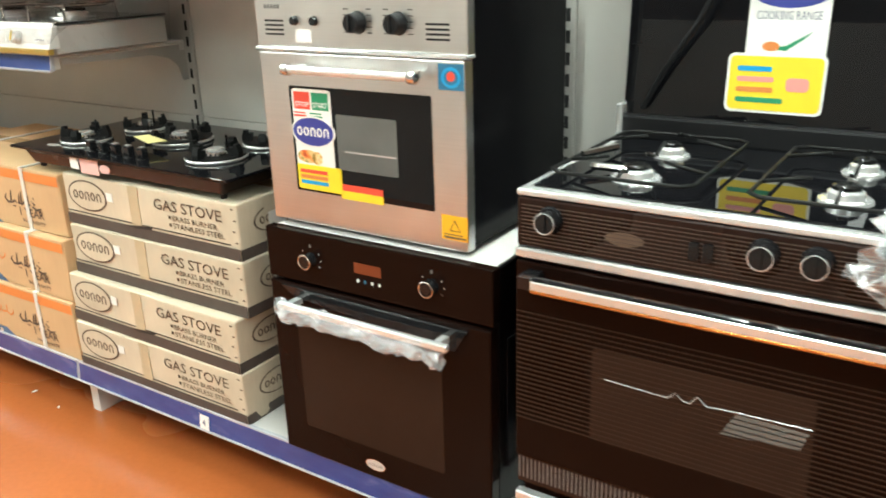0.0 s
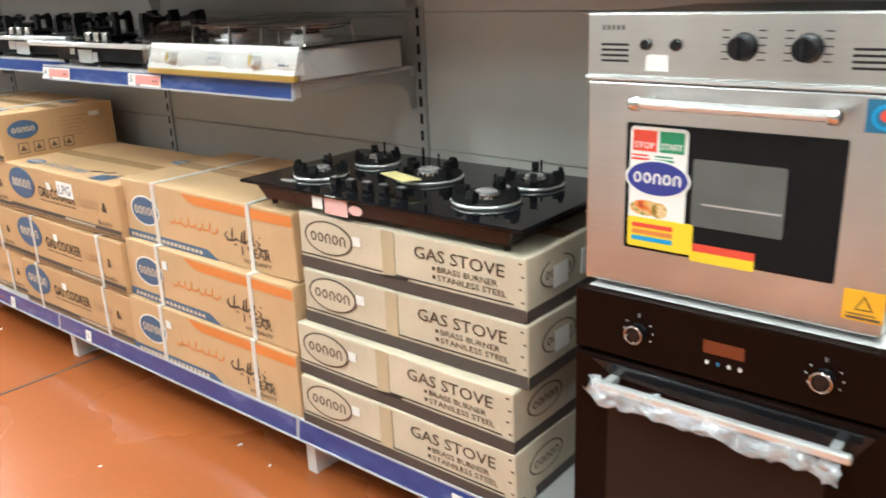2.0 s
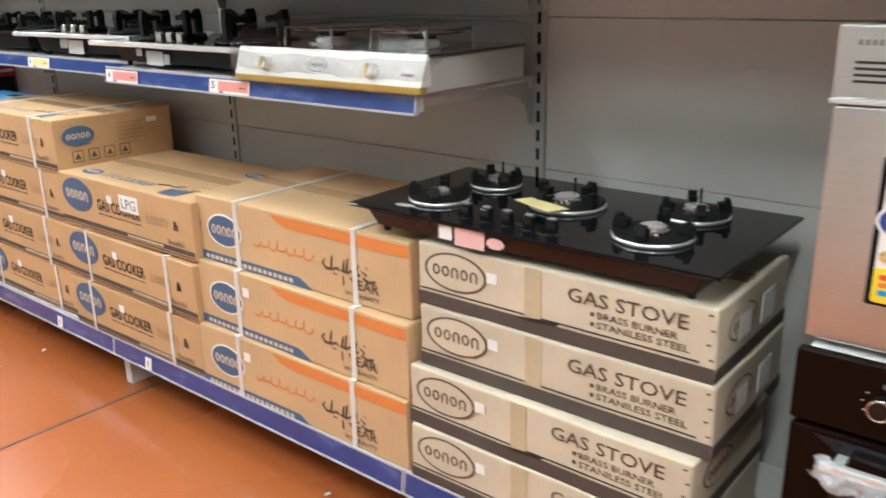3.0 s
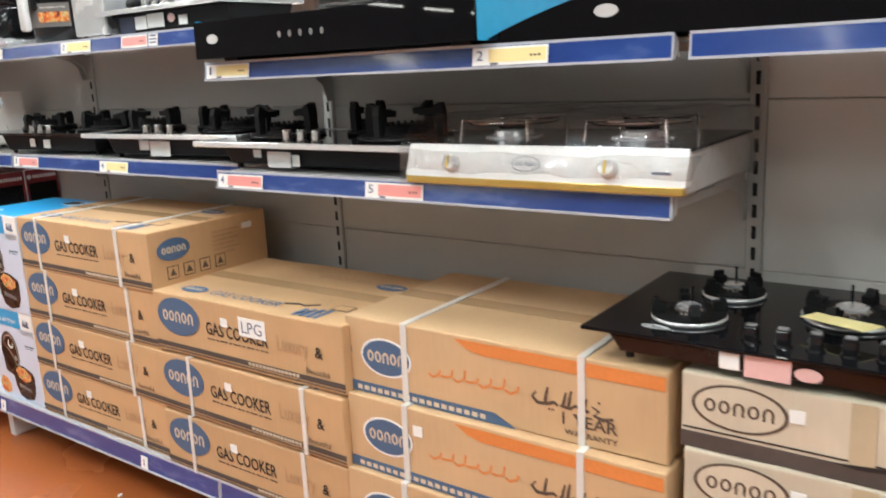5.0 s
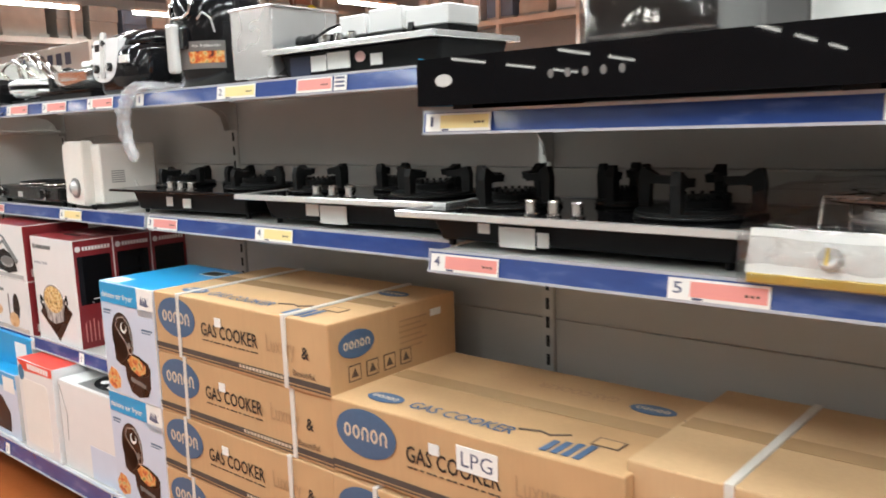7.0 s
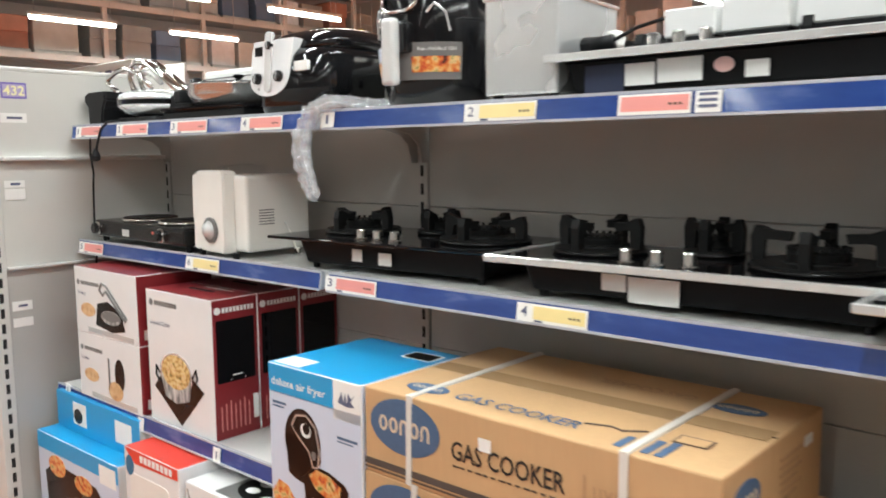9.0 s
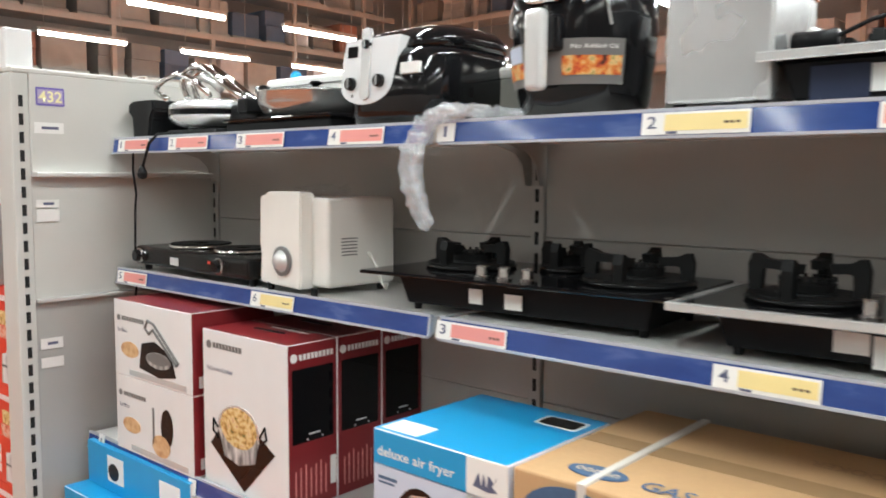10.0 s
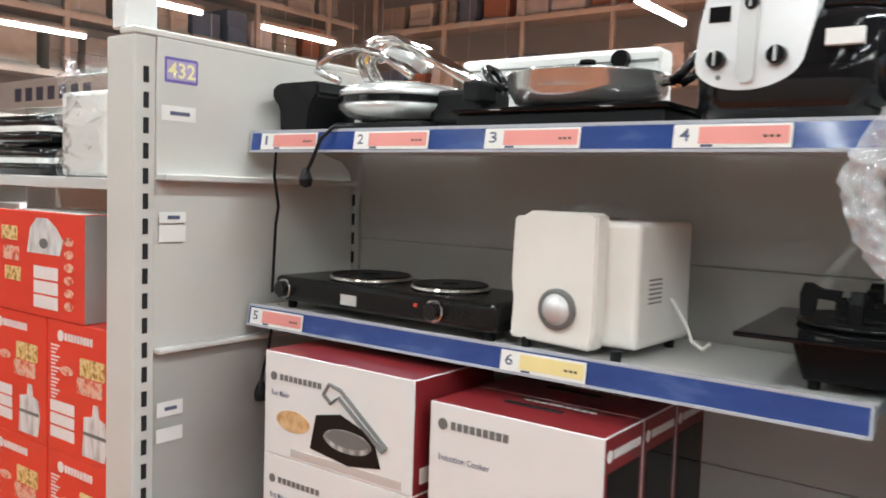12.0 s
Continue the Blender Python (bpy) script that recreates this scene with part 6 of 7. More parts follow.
def loft(rings):
    t = bmesh.new()
    made = [[t.verts.new(p) for p in ring] for ring in rings]
    n = len(made[0])
    for a, b in zip(made, made[1:]):
        for i in range(n):
            t.faces.new((a[i], a[(i + 1) % n], b[(i + 1) % n], b[i]))
    t.faces.new(made[0][::-1])
    t.faces.new(made[-1])
    bmesh.ops.recalc_face_normals(t, faces=t.faces[:])
    return t


def rounded(cx, cy, w, d, z, r, n=5):
    pts = []
    for sx, sy, a0 in ((1, -1, -90), (1, 1, 0), (-1, 1, 90), (-1, -1, 180)):
        for i in range(n + 1):
            a = radians(a0 + 90 * i / n)
            pts.append((cx + sx * (w / 2 - r) + r * math.cos(a), cy + sy * (d / 2 - r) + r * math.sin(a), z))
    return pts


part("body", loft([rounded(w / 2, d / 2 - 0.006, w * 0.92, d * 0.94, 0.004, 0.06), rounded(w / 2, d / 2 - 0.010, w * 0.99, d * 1.05, 0.025, 0.08), rounded(w / 2, d / 2 - 0.010, w, d * 1.07, 0.085, 0.085), rounded(w / 2, d / 2 - 0.006, w, d * 1.04, 0.145, 0.085), rounded(w / 2, d / 2 + 0.002, w * 0.98, d * 0.99, 0.165, 0.08)]), PLASTIC_BLACK, o, "", True)
lid = part("lid", loft([rounded(w / 2, d / 2 + 0.004, w * 0.985, d * 0.975, 0.167, 0.08), rounded(w / 2, d / 2 + 0.008, w * 0.96, d * 0.94, 0.190, 0.075), rounded(w / 2, d / 2 + 0.012, w * 0.86, d * 0.82, 0.209, 0.07), rounded(w / 2, d / 2 + 0.014, w * 0.66, d * 0.6, h, 0.06)]), PLASTIC_BLACK, o, "", True)
part("lid_window", prism(rect(0.10, 0.20, 0.11, 0.20, 0.02), 0, 0.002, top(h)), GLASS_BLACK, lid)
FF = Matrix.Translation((0, 0.012, 0)) @ Matrix.Rotation(radians(-4), 4, "X") @ front(-0.034)
face = part("control_face", prism([(0.030, 0.190), (0.022, 0.150), (0.018, 0.095)] + [(0.098 - 0.080 * math.cos(radians(g)), 0.090 - 0.046 * math.sin(radians(g)) + 0.0004 * g / 9) for g in range(15, 170, 11)] + [(0.180, 0.105), (0.188, 0.145), (0.194, 0.190)], -0.035, 0.004, FF), mat("silver_white_face", (0.80, 0.81, 0.82), 0.22, 0.15, var=0.02), o, "silver-white control face")
part("centre_strip", prism(rect(0.084, 0.110, 0.058, 0.212, 0.010), 0, 0.010, FF), SILVER, face, "silver strip")
for u, v, r in ((0.052, 0.094, 0.015), (0.140, 0.096, 0.015), (0.100, 0.176, 0.011)):
    knob(face, u, v, r, 0.016, FF, PLASTIC_BLACK, CHROME_SOFT)
part("badge", prism(rect(0.036, 0.068, 0.152, 0.176), 0.003, 0.0052, FF), PLASTIC_BLACK, face)
part("lamp", prism(oval(0.056, 0.068, 0.004, 0.004, 10), 0.003, 0.0052, FF), PLASTIC_GREY, face)
decal("sticker", rect(0.205, 0.255, 0.105, 0.128), FF, PAPER, o, "white price sticker", 0.010)
part("side_arch", tube([(0.235, 0.010, 0.05), (0.262, 0.02, 0.11), (0.258, 0.03, 0.15), (0.235, 0.03, 0.172)], 0.004, 6), CHROME_SOFT, o)
o = thing("grey_appliance", "grey-green boxed appliance with white lid behind the fryer", "kitchen appliance", pose(-4.965, 1.700, S3))
part("body", box(0, 0.300, 0, 0.10, 0, 0.112, 0.005, 2), GREY_GREEN, o)
part("lid", box(-0.004, 0.304, -0.005, 0.102, 0.112, 0.138, 0.008, 2), WHITE, o, "white lid")
part("clip", box(0.225, 0.243, -0.008, 0.002, 0.062, 0.098, 0.002, 1), PLASTIC_BLACK, o)

# air fryer
o = thing("air_fryer", "glossy black air fryer with silver handle and food photo band", "air fryer", pose(-4.562, 1.620, S3))
prof = [(0, 0.0), (0.105, 0.0), (0.118, 0.010), (0.128, 0.05), (0.136, 0.13), (0.140, 0.18), (0.138, 0.24), (0.128, 0.29), (0.10, 0.325), (0.05, 0.338), (0, 0.340)]
part("body", lathe(prof, 48), PLASTIC_BLACK, o, "", True)
bm = bmesh.new()
t = bmesh.new()
k = 24
a0, a1 = radians(-152), radians(-28)
lo = [t.verts.new((0.1345 * math.cos(a0 + (a1 - a0) * i / k), 0.1345 * math.sin(a0 + (a1 - a0) * i / k), 0.062)) for i in range(k + 1)]
hi = [t.verts.new((0.1425 * math.cos(a0 + (a1 - a0) * i / k), 0.1425 * math.sin(a0 + (a1 - a0) * i / k), 0.142)) for i in range(k + 1)]
for i in range(k):
    t.faces.new((lo[i], lo[i + 1], hi[i + 1], hi[i]))
merge(bm, t)
band = part("photo_band", bm, PLASTIC_GREY, o, "grey printed photo band", True)


def arc_patch(r0, r1, z0, z1, d0, d1, n=10):
    t = bmesh.new()
    e = [(radians(d0 + (d1 - d0) * i / n)) for i in range(n + 1)]
    lo = [t.verts.new((r0 * math.cos(a), r0 * math.sin(a), z0)) for a in e]
    hi = [t.verts.new((r1 * math.cos(a), r1 * math.sin(a), z1)) for a in e]
    for i in range(n):
        t.faces.new((lo[i], lo[i + 1], hi[i + 1], hi[i]))
    return t


part("food_photo", arc_patch(0.1375, 0.1415, 0.078, 0.112, -75, -30), FOOD, band, "orange food photo")
part("food_photo", arc_patch(0.1375, 0.1415, 0.078, 0.106, -150, -108), FOOD, band, "orange food photo")
part("glass_photo", arc_patch(0.1410, 0.1440, 0.108, 0.138, -150, -112), BOX_PALE, band, "pale glass photo")
wt = text_bm("No Added Oil")
xs = [v.co.x for v in wt.verts]
for v in wt.verts:
    a = radians(-68 + 34 * (v.co.x - min(xs)) / (max(xs) - min(xs)))
    v.co = Vector((0.1440 * math.cos(a), 0.1440 * math.sin(a), 0.124 + 0.011 * v.co.y))
part("photo_title", wt, PAPER, band)
part("handle", box(-0.020, 0.020, -0.178, -0.150, 0.050, 0.195, 0.010, 3), SILVER, o, "silver handle")
part("handle_neck", box(-0.014, 0.040, -0.155, -0.12, 0.120, 0.185, 0.008, 2), PLASTIC_BLACK, o)
part("dial_arch", tube([(-0.055, -0.128, 0.262), (-0.050, -0.136, 0.225), (-0.030, -0.142, 0.212), (0.030, -0.142, 0.212), (0.050, -0.136, 0.225), (0.055, -0.128, 0.262)], 0.005, 8), CHROME, o, "chrome arch", True)
for dd in (-1, 1):
    part("side_arch", tube([(dd * 0.110, -0.090, 0.165), (dd * 0.105, -0.098, 0.205), (dd * 0.085, -0.112, 0.225), (dd * 0.070, -0.122, 0.205)], 0.003, 6), CHROME_SOFT, o)

# film sleeve hanging over the shelf edge
o = thing("film_sleeve", "crumpled clear plastic sleeve hanging over the top shelf's edge", "plastic film", pose(0, 0, 0))
part("film", crumpled([(-4.590, 1.58, 1.474), (-4.650, 1.51, 1.480), (-4.715, 1.455, 1.486), (-4.768, 1.435, 1.482), (-4.806, 1.430, 1.458), (-4.832, 1.428, 1.425), (-4.850, 1.427, 1.388), (-4.848, 1.428, 1.350), (-4.836, 1.430, 1.312), (-4.818, 1.432, 1.278), (-4.798, 1.434, 1.258)],
                      [0.006, 0.009, 0.012, 0.016, 0.019, 0.020, 0.019, 0.017, 0.015, 0.017, 0.010], 9.2, 20, 0.46), WRAP_WHITE, o)
part("inner_fold", crumpled([(-4.735, 1.450, 1.486), (-4.786, 1.436, 1.472), (-4.818, 1.432, 1.430), (-4.830, 1.430, 1.380), (-4.824, 1.431, 1.330), (-4.806, 1.433, 1.285), (-4.792, 1.434, 1.262)], [0.005, 0.008, 0.010, 0.011, 0.010, 0.010, 0.006], 4.1, 14, 0.5), WRAP_WHITE, o, "twisted inner fold of the film")

# steel fryer and what stands behind it
o = thing("steel_fryer", "brushed steel box deep fryer with black side handle", "deep fryer", pose(-4.333, 1.500, S3, 0, 0, 4))
part("body", box(0, 0.172, 0, 0.26, 0.016, 0.215, 0.006, 2), BRIGHT_STEEL, o)
part("rim", box(-0.004, 0.176, -0.004, 0.264, 0.205, 0.213, 0.003, 1), CHROME_SOFT, o)
for x in (0.02, 0.15):
    for y in (0.02, 0.24):
        part("foot", lathe([(0, 0), (0.010, 0), (0.012, 0.018), (0, 0.018)], 10, Matrix.Translation((x, y, 0))), PLASTIC_MATT, o)
part("side_handle", tube([(0.178, 0.10, 0.115), (0.215, 0.09, 0.112), (0.245, 0.09, 0.115)], 0.016, 10), PLASTIC_MATT, o, "", True)
part("basket_lead", tube([(0.245, 0.09, 0.118), (0.29, 0.10, 0.14), (0.34, 0.12, 0.155)], 0.004, 6), PLASTIC_MATT, o)
o = thing("grey_appliance", "grey appliance with white lid behind the air fryer", "kitchen appliance", pose(-4.440, 1.715, S3))
part("body", box(0, 0.26, 0, 0.09, 0, 0.122, 0.006, 2), GREY_GREEN, o)
part("lid", box(-0.004, 0.264, -0.004, 0.092, 0.122, 0.165, 0.010, 2), WHITE, o)
part("latch", lathe([(0, 0.01), (0.014, 0.01), (0.016, 0), (0, 0)], 16, front(-0.004) @ Matrix.Translation((0.10, 0.130, 0))), PLASTIC_BLACK, o)
for x, w_, h_ in ((-3.985, 0.10, 0.052), (-3.875, 0.12, 0.058), (-3.745, 0.14, 0.048)):
    o = thing("white_box", "small plain white part box lying on the hob", "box", pose(x, 1.60, S3 + 0.0825), "white boxes on the hob")
    part("body", box(0, w_, 0, 0.12, 0.028, 0.028 + h_, 0.003, 1), BOX_WHITE, o)
    part("tray", box(0.004, w_ - 0.004, 0.004, 0.116, 0.0, 0.028), PLASTIC_MATT, o)

# ---- cooker hoods ----
o = thing("cooker_hood", "long black glass cooker hood with blue protective film", "cooker hood", pose(-3.438, 1.308, 1.3605))
part("body", box(0, 0.872, 0.008, 0.50, 0.014, 0.102, 0.004, 1), ENAMEL, o)
part("front_glass", prism([(0.0, 0.012), (0.010, 0.012), (0.011, 0.104), (0.0016, 0.104)], -0.002, 0.874, Matrix(((0, 0, 1, 0), (1, 0, 0, -0.008), (0, 1, 0, 0), (0, 0, 0, 1)))), GLASS_BLACK, o, "black front glass")
for x in (0.05, 0.78):
    part("foot", box(x, x + 0.05, 0.04, 0.46, 0.0, 0.014), PLASTIC_MATT, o)
F = Matrix.Translation((0, -0.008, 0.012)) @ Matrix.Rotation(radians(-1.0), 4, "X") @ front(0, 0, -0.012)
decal("oval_mark", oval(0.068, 0.060, 0.022, 0.012), F, SILVER, o)
for k in range(5):
    decal("touch_key", oval(0.315 + 0.035 * k, 0.058, 0.006, 0.008, 14), F, PLASTIC_GREY, o, lift=0.0004)
part("film", box(0.8725, 0.8745, 0.0, 0.50, 0.012, 0.104, 0, 1), FILM_BLUE, o, "blue protective film")
part("film", box(-0.0030, -0.0010, 0.0, 0.30, 0.012, 0.100, 0, 1), FILM_BLUE, o, "blue protective film")
part("film_flap", prism([(-0.002, 0.0), (-0.030, 0.075), (-0.026, 0.170), (-0.004, 0.30), (-0.003, 0.30), (-0.024, 0.170), (-0.028, 0.075), (-0.001, 0.0)], 0.014, 0.108, top(0)), FILM_BLUE, o, "blue film standing off the end")
part("film_flap", prism([(0.43, 0.10), (0.49, 0.10), (0.50, 0.130), (0.46, 0.118)], 0, 0.001, right(0.874)), FILM_BLUE, o, "loose corner of blue film")
part("chimney", box(0.275, 0.535, 0.17, 0.40, 0.104, 0.55, 0.012, 3), PLASTIC_BLACK, o, "glossy black chimney piece")
t = box(0.268, 0.542, 0.163, 0.407, 0.104, 0.556, 0.008, 2)
bmesh.ops.subdivide_edges(t, edges=[e for e in t.edges if e.calc_length() > 0.05], cuts=12, use_grid_fill=True)
for v in t.verts:
    v.co += noise.noise_vector(Vector((v.co.x * 11, v.co.y * 11, v.co.z * 2))) * 0.004
part("wrap", t, WRAP_TIGHT, o, "loose clear plastic wrapping", True)

o = thing("curved_hood", "black arched-glass cooker hood standing on the top shelf", "cooker hood", pose(-2.575, 1.345, 1.3605))
W = 0.92
arc = [(W * i / 24, 0.010 + 0.098 * math.sin(math.pi * i / 24) ** 0.9) for i in range(25)]
part("glass", prism(arc + [(W - 0.02, 0.004), (0.02, 0.004)], -0.012, 0.0, front(0)), GLASS_BLACK, o, "arched black front glass")
part("canopy", prism(arc + [(u, v - 0.008) for u, v in arc[::-1]], -0.40, -0.012, front(0)), GLASS_BLACK, o, "arched black glass canopy")
part("motor_box", box(0.25, 0.67, 0.05, 0.38, 0.0, 0.075, 0.006, 2), ENAMEL, o)
decal("oval_mark", oval(0.272, 0.050, 0.024, 0.012), front(0), SILVER, o, lift=0.002)


# ---- price tags ----
def price_tag(x0, x1, z, yf, number, colour):
    """A card in the price rail: white number field, coloured price field."""
    o = thing("price_tag", "white and %s shelf price card in a plastic rail" % colour, "price tag", pose(x0, yf - 0.0020, z, -8), "shelf price cards")
    w, F = x1 - x0, front(0)
    part("card", box(0, w, -0.0008, 0.0004, -0.018, 0.018), PAPER, o)
    material = TAG_RED if colour == "red" else TAG_YELLOW
    s = 0.040 if number else 0.006
    F2 = front(-0.0008)
    decal("price_field", rect(s, w - 0.004, -0.012, 0.014), F2, material, o)
    if number:
        writing("number", number, 0.010 if number != "1" else 0.014, 0.026 if number != "1" else 0.021, -0.008, 0.012, F2, INK_NUM, o, 0.01)
        part("small_print", bars([(s + 0.004, s + 0.022, -0.017, -0.013)], 0.0008, F2), INK_NUM, o)
    part("price_print", bars([(w - 0.040 + 0.009 * k, w - 0.034 + 0.009 * k, -0.003, 0.001) for k in range(3)], 0.001, F2), INK_BROWN, o)["kind"] = "stuff"
    return o


for x0, x1, n_, c_ in ((-6.065, -5.891, "1", "red"), (-5.785, -5.595, "2", "red"), (-5.466, -5.276, "3", "red"), (-5.116, -4.941, "4", "red"),
                       (-4.345, -4.167, "2", "yellow"), (-3.993, -3.857, "", "red")):
    price_tag(x0, x1, 1.444, 1.4505, n_, c_)
for x0, x1, n_, c_ in ((-6.092, -5.923, "5", "red"), (-5.415, -5.246, "6", "yellow"), (-4.79, -4.614, "3", "red"), (-4.212, -4.05, "4", "yellow")):
    price_tag(x0, x1, 1.051, 1.4505, n_, c_)
for x0, x1, n_, c_ in ((-3.455, -3.277, "4", "red"), (-2.919, -2.747, "5", "red")):
    price_tag(x0, x1, 1.051, 1.3405, n_, c_)
for x0, x1, n_, c_ in ((-3.454, -3.286, "1", "yellow"), (-2.598, -2.422, "2", "yellow")):
    price_tag(x0, x1, 1.340, 1.3405, n_, c_)
for x, z, yf, n_ in ((-4.790, 1.444, 1.4505, "1"), (-3.850, 1.444, 1.4505, "")):
    o = thing("number_card", "small white card in the price rail", "price tag", pose(x, yf - 0.002, z, -8), "shelf price cards")
    part("card", box(0, 0.045, -0.0008, 0.0004, -0.018, 0.018), PAPER, o)
    if n_:
        writing("number", n_, 0.018, 0.026, -0.009, 0.012, front(-0.0008), INK_NUM, o, 0.01)
    else:
        part("print", bars([(0.006, 0.038, -0.010 + 0.010 * k, -0.005 + 0.010 * k) for k in range(3)], 0.0008, front(-0.0008)), INK_NUM, o)["kind"] = "stuff"
for x, z, yf in ((-1.62, 0.152, 1.2375), (-3.28, 0.152, 1.2375), (-3.86, 0.152, 1.2375), (-4.76, 0.152, 1.2375), (-5.62, 0.152, 1.2375), (-5.55, 0.560, 1.3455), (-5.15, 0.560, 1.3455), (-6.03, 0.575, 1.3455)):
    o = thing("number_card", "small white number card in a deck rail", "price tag", pose(x, yf - 0.002, z, -6), "deck number cards")
    part("card", box(0, 0.034, -0.0008, 0.0004, -0.020, 0.020), PAPER, o)
    writing("number", "4" if x > -2 else "1", 0.011 if x > -2 else 0.014, 0.023 if x > -2 else 0.020, -0.010, 0.010, front(-0.0008), INK_NUM, o, 0.005)

# ---- beyond the end panel ----
o = thing("neighbour_shelving", "grey shelving on the far side of the end panel", "shelving")
part("deck", box(-7.6, EX - 0.10, 1.20, 1.80, 0.06, 0.18, 0.004, 1), STEEL_GREY, o)
part("shelf", box(-7.6, EX - 0.10, 1.235, 1.80, 1.325, 1.352, 0.002, 1), STEEL_GREY, o, "pale grey shelf")
part("back_panel", box(-7.6, EX - 0.032, 1.80, 1.84, 0.18, 1.35, 0.002, 1), PANEL, o)


def mixer_box(m, w, h, tall):
    b = print_box("mixer_box", "bright red printed food processor carton in a stack", m, w, 0.20, h, BOX_RED, SIDE_GREY if not tall else BOX_RED, PAPER if not tall else BOX_RED, "stack of red cartons")
    F = front(0)
    if tall:
        name_bars(b, w * 0.18, h - 0.045, w * 0.52, 0.018, F, WHITE_PANEL)
        decal("food_picture", rect(w * 0.50, w * 0.86, h * 0.62, h * 0.76, 0.004), F, FOOD_PALE, b, lift=0.001)
        decal("food_picture", rect(w * 0.46, w * 0.82, h * 0.49, h * 0.61, 0.004), F, FOOD_PINK, b, lift=0.001)
        decal("food_picture", oval(w * 0.30, h * 0.63, w * 0.10, h * 0.035), F, FOOD_PINK, b, lift=0.0014)
        part("side_line", bars([(w * 0.06, w * (0.13 + 0.03 * (k % 3)), h * 0.40 + 0.009 * k, h * 0.40 + 0.004 + 0.009 * k) for k in range(15)], 0.001, F), WHITE_PANEL, b, "column of small white print")["kind"] = "stuff"
        for k in range(3):
            decal("text_panel", rect(w * 0.05, w * 0.42, h * (0.10 + 0.10 * k), h * (0.185 + 0.10 * k)), F, WHITE_PANEL, b, "white panel of small print", 0.001)
        p = decal("machine_picture", [(w * 0.54, h * 0.04), (w * 0.86, h * 0.04), (w * 0.90, h * 0.20), (w * 0.86, h * 0.33), (w * 0.78, h * 0.35), (w * 0.76, h * 0.44), (w * 0.70, h * 0.44), (w * 0.68, h * 0.35), (w * 0.56, h * 0.33)], F, PICTURE_PALE, b, "printed picture of a silver machine", 0.0012)
        decal("picture_band", rect(w * 0.55, w * 0.88, h * 0.20, h * 0.225), F, PLASTIC_GREY, p, lift=0.0016)
    else:
        for k in range(3):
            decal("food_picture", rect(w * (0.04 + 0.02 * k), w * (0.24 + 0.02 * k), h * (0.70 - 0.20 * k), h * (0.84 - 0.20 * k), 0.004), F, FOOD_PINK if k % 2 else FOOD_PALE, b, lift=0.001)
            decal("text_panel", rect(w * 0.44, w * 0.72, h * (0.08 + 0.14 * k), h * (0.20 + 0.14 * k)), F, WHITE_PANEL, b, "white panel of small print", 0.001)
        for k in range(6):
            decal("badge", oval(w * 0.84, h * (0.14 + 0.12 * k), w * 0.05, h * 0.042, 16), F, FOOD_PINK, b, lift=0.001)
        p = decal("machine_picture", [(w * 0.36, h * 0.60), (w * 0.74, h * 0.60), (w * 0.78, h * 0.74), (w * 0.70, h * 0.86), (w * 0.60, h * 0.94), (w * 0.48, h * 0.94), (w * 0.40, h * 0.84)], F, PICTURE_PALE, b, "printed picture of a silver machine", 0.0012)
        decal("picture_dial", oval(w * 0.56, h * 0.70, w * 0.05, h * 0.05, 16), F, PLASTIC_GREY, p, lift=0.0016)


WHITE_PANEL = mottled("white_print_panel", ((0.80, 0.78, 0.77), (0.74, 0.66, 0.64), (0.80, 0.79, 0.78)), 160)
SIDE_GREY = mat("grey_card_side", (0.40, 0.385, 0.37), 0.6, var=0.06, stain=0.08, stain_scale=6)
FOOD_PINK = mottled("fruit_print", ((0.45, 0.03, 0.02), (0.70, 0.22, 0.14), (0.76, 0.50, 0.38), (0.20, 0.05, 0.04)), 45)
PICTURE_PALE = mottled("pale_steel_print", ((0.40, 0.38, 0.37), (0.62, 0.60, 0.59), (0.76, 0.75, 0.74)), 24, stretch=(2, 1, 0.6))
for x in (-6.560, -6.856):
    for z, h_ in ((0.181, 0.198), (0.380, 0.316), (0.697, 0.316)):
        mixer_box(pose(x, 1.222, z), 0.290, h_, True)
mixer_box(pose(-6.792, 1.218, 1.0145), 0.400, 0.252, False)
o = thing("wrapped_appliance", "white appliance wrapped in crumpled plastic on the neighbouring shelf", "kitchen appliance", pose(-6.57, 1.26, 1.3525))
part("body", box(0, 0.20, 0, 0.20, 0, 0.20, 0.012, 2), WHITE, o)
part("wrap", crumpled([(0.10, 0.06, 0.0 + 0.028 * k) for k in range(11)], [0.085 + 0.01 * (k % 3) for k in range(11)], 2.2, 40, 0.14), WRAP, o, "crumpled clear wrap", True)
for ax, az, aw in ((-7.02, 1.3525, 0.30), (-7.02, 1.4355, 0.29), (-6.70, 1.3525, 0.13)):
    q = thing("waffle_iron", "black and white waffle iron stacked on the neighbouring shelf", "waffle iron", pose(ax, 1.30, az), "waffle irons on the neighbouring shelf")
    part("base", loft([rounded(aw / 2, 0.13, aw * 0.9, 0.24, 0.0, 0.03), rounded(aw / 2, 0.13, aw, 0.26, 0.014, 0.04), rounded(aw / 2, 0.13, aw, 0.26, 0.032, 0.04)]), PLASTIC_BLACK, q, "", True)
    part("band", loft([rounded(aw / 2, 0.13, aw * 1.01, 0.264, 0.032, 0.04), rounded(aw / 2, 0.13, aw * 1.01, 0.264, 0.046, 0.04)]), WHITE, q, "white band")
    part("lid", loft([rounded(aw / 2, 0.13, aw, 0.26, 0.046, 0.04), rounded(aw / 2, 0.13, aw * 0.96, 0.25, 0.070, 0.04), rounded(aw / 2, 0.13, aw * 0.7, 0.18, 0.082, 0.03)]), PLASTIC_BLACK, q, "", True)
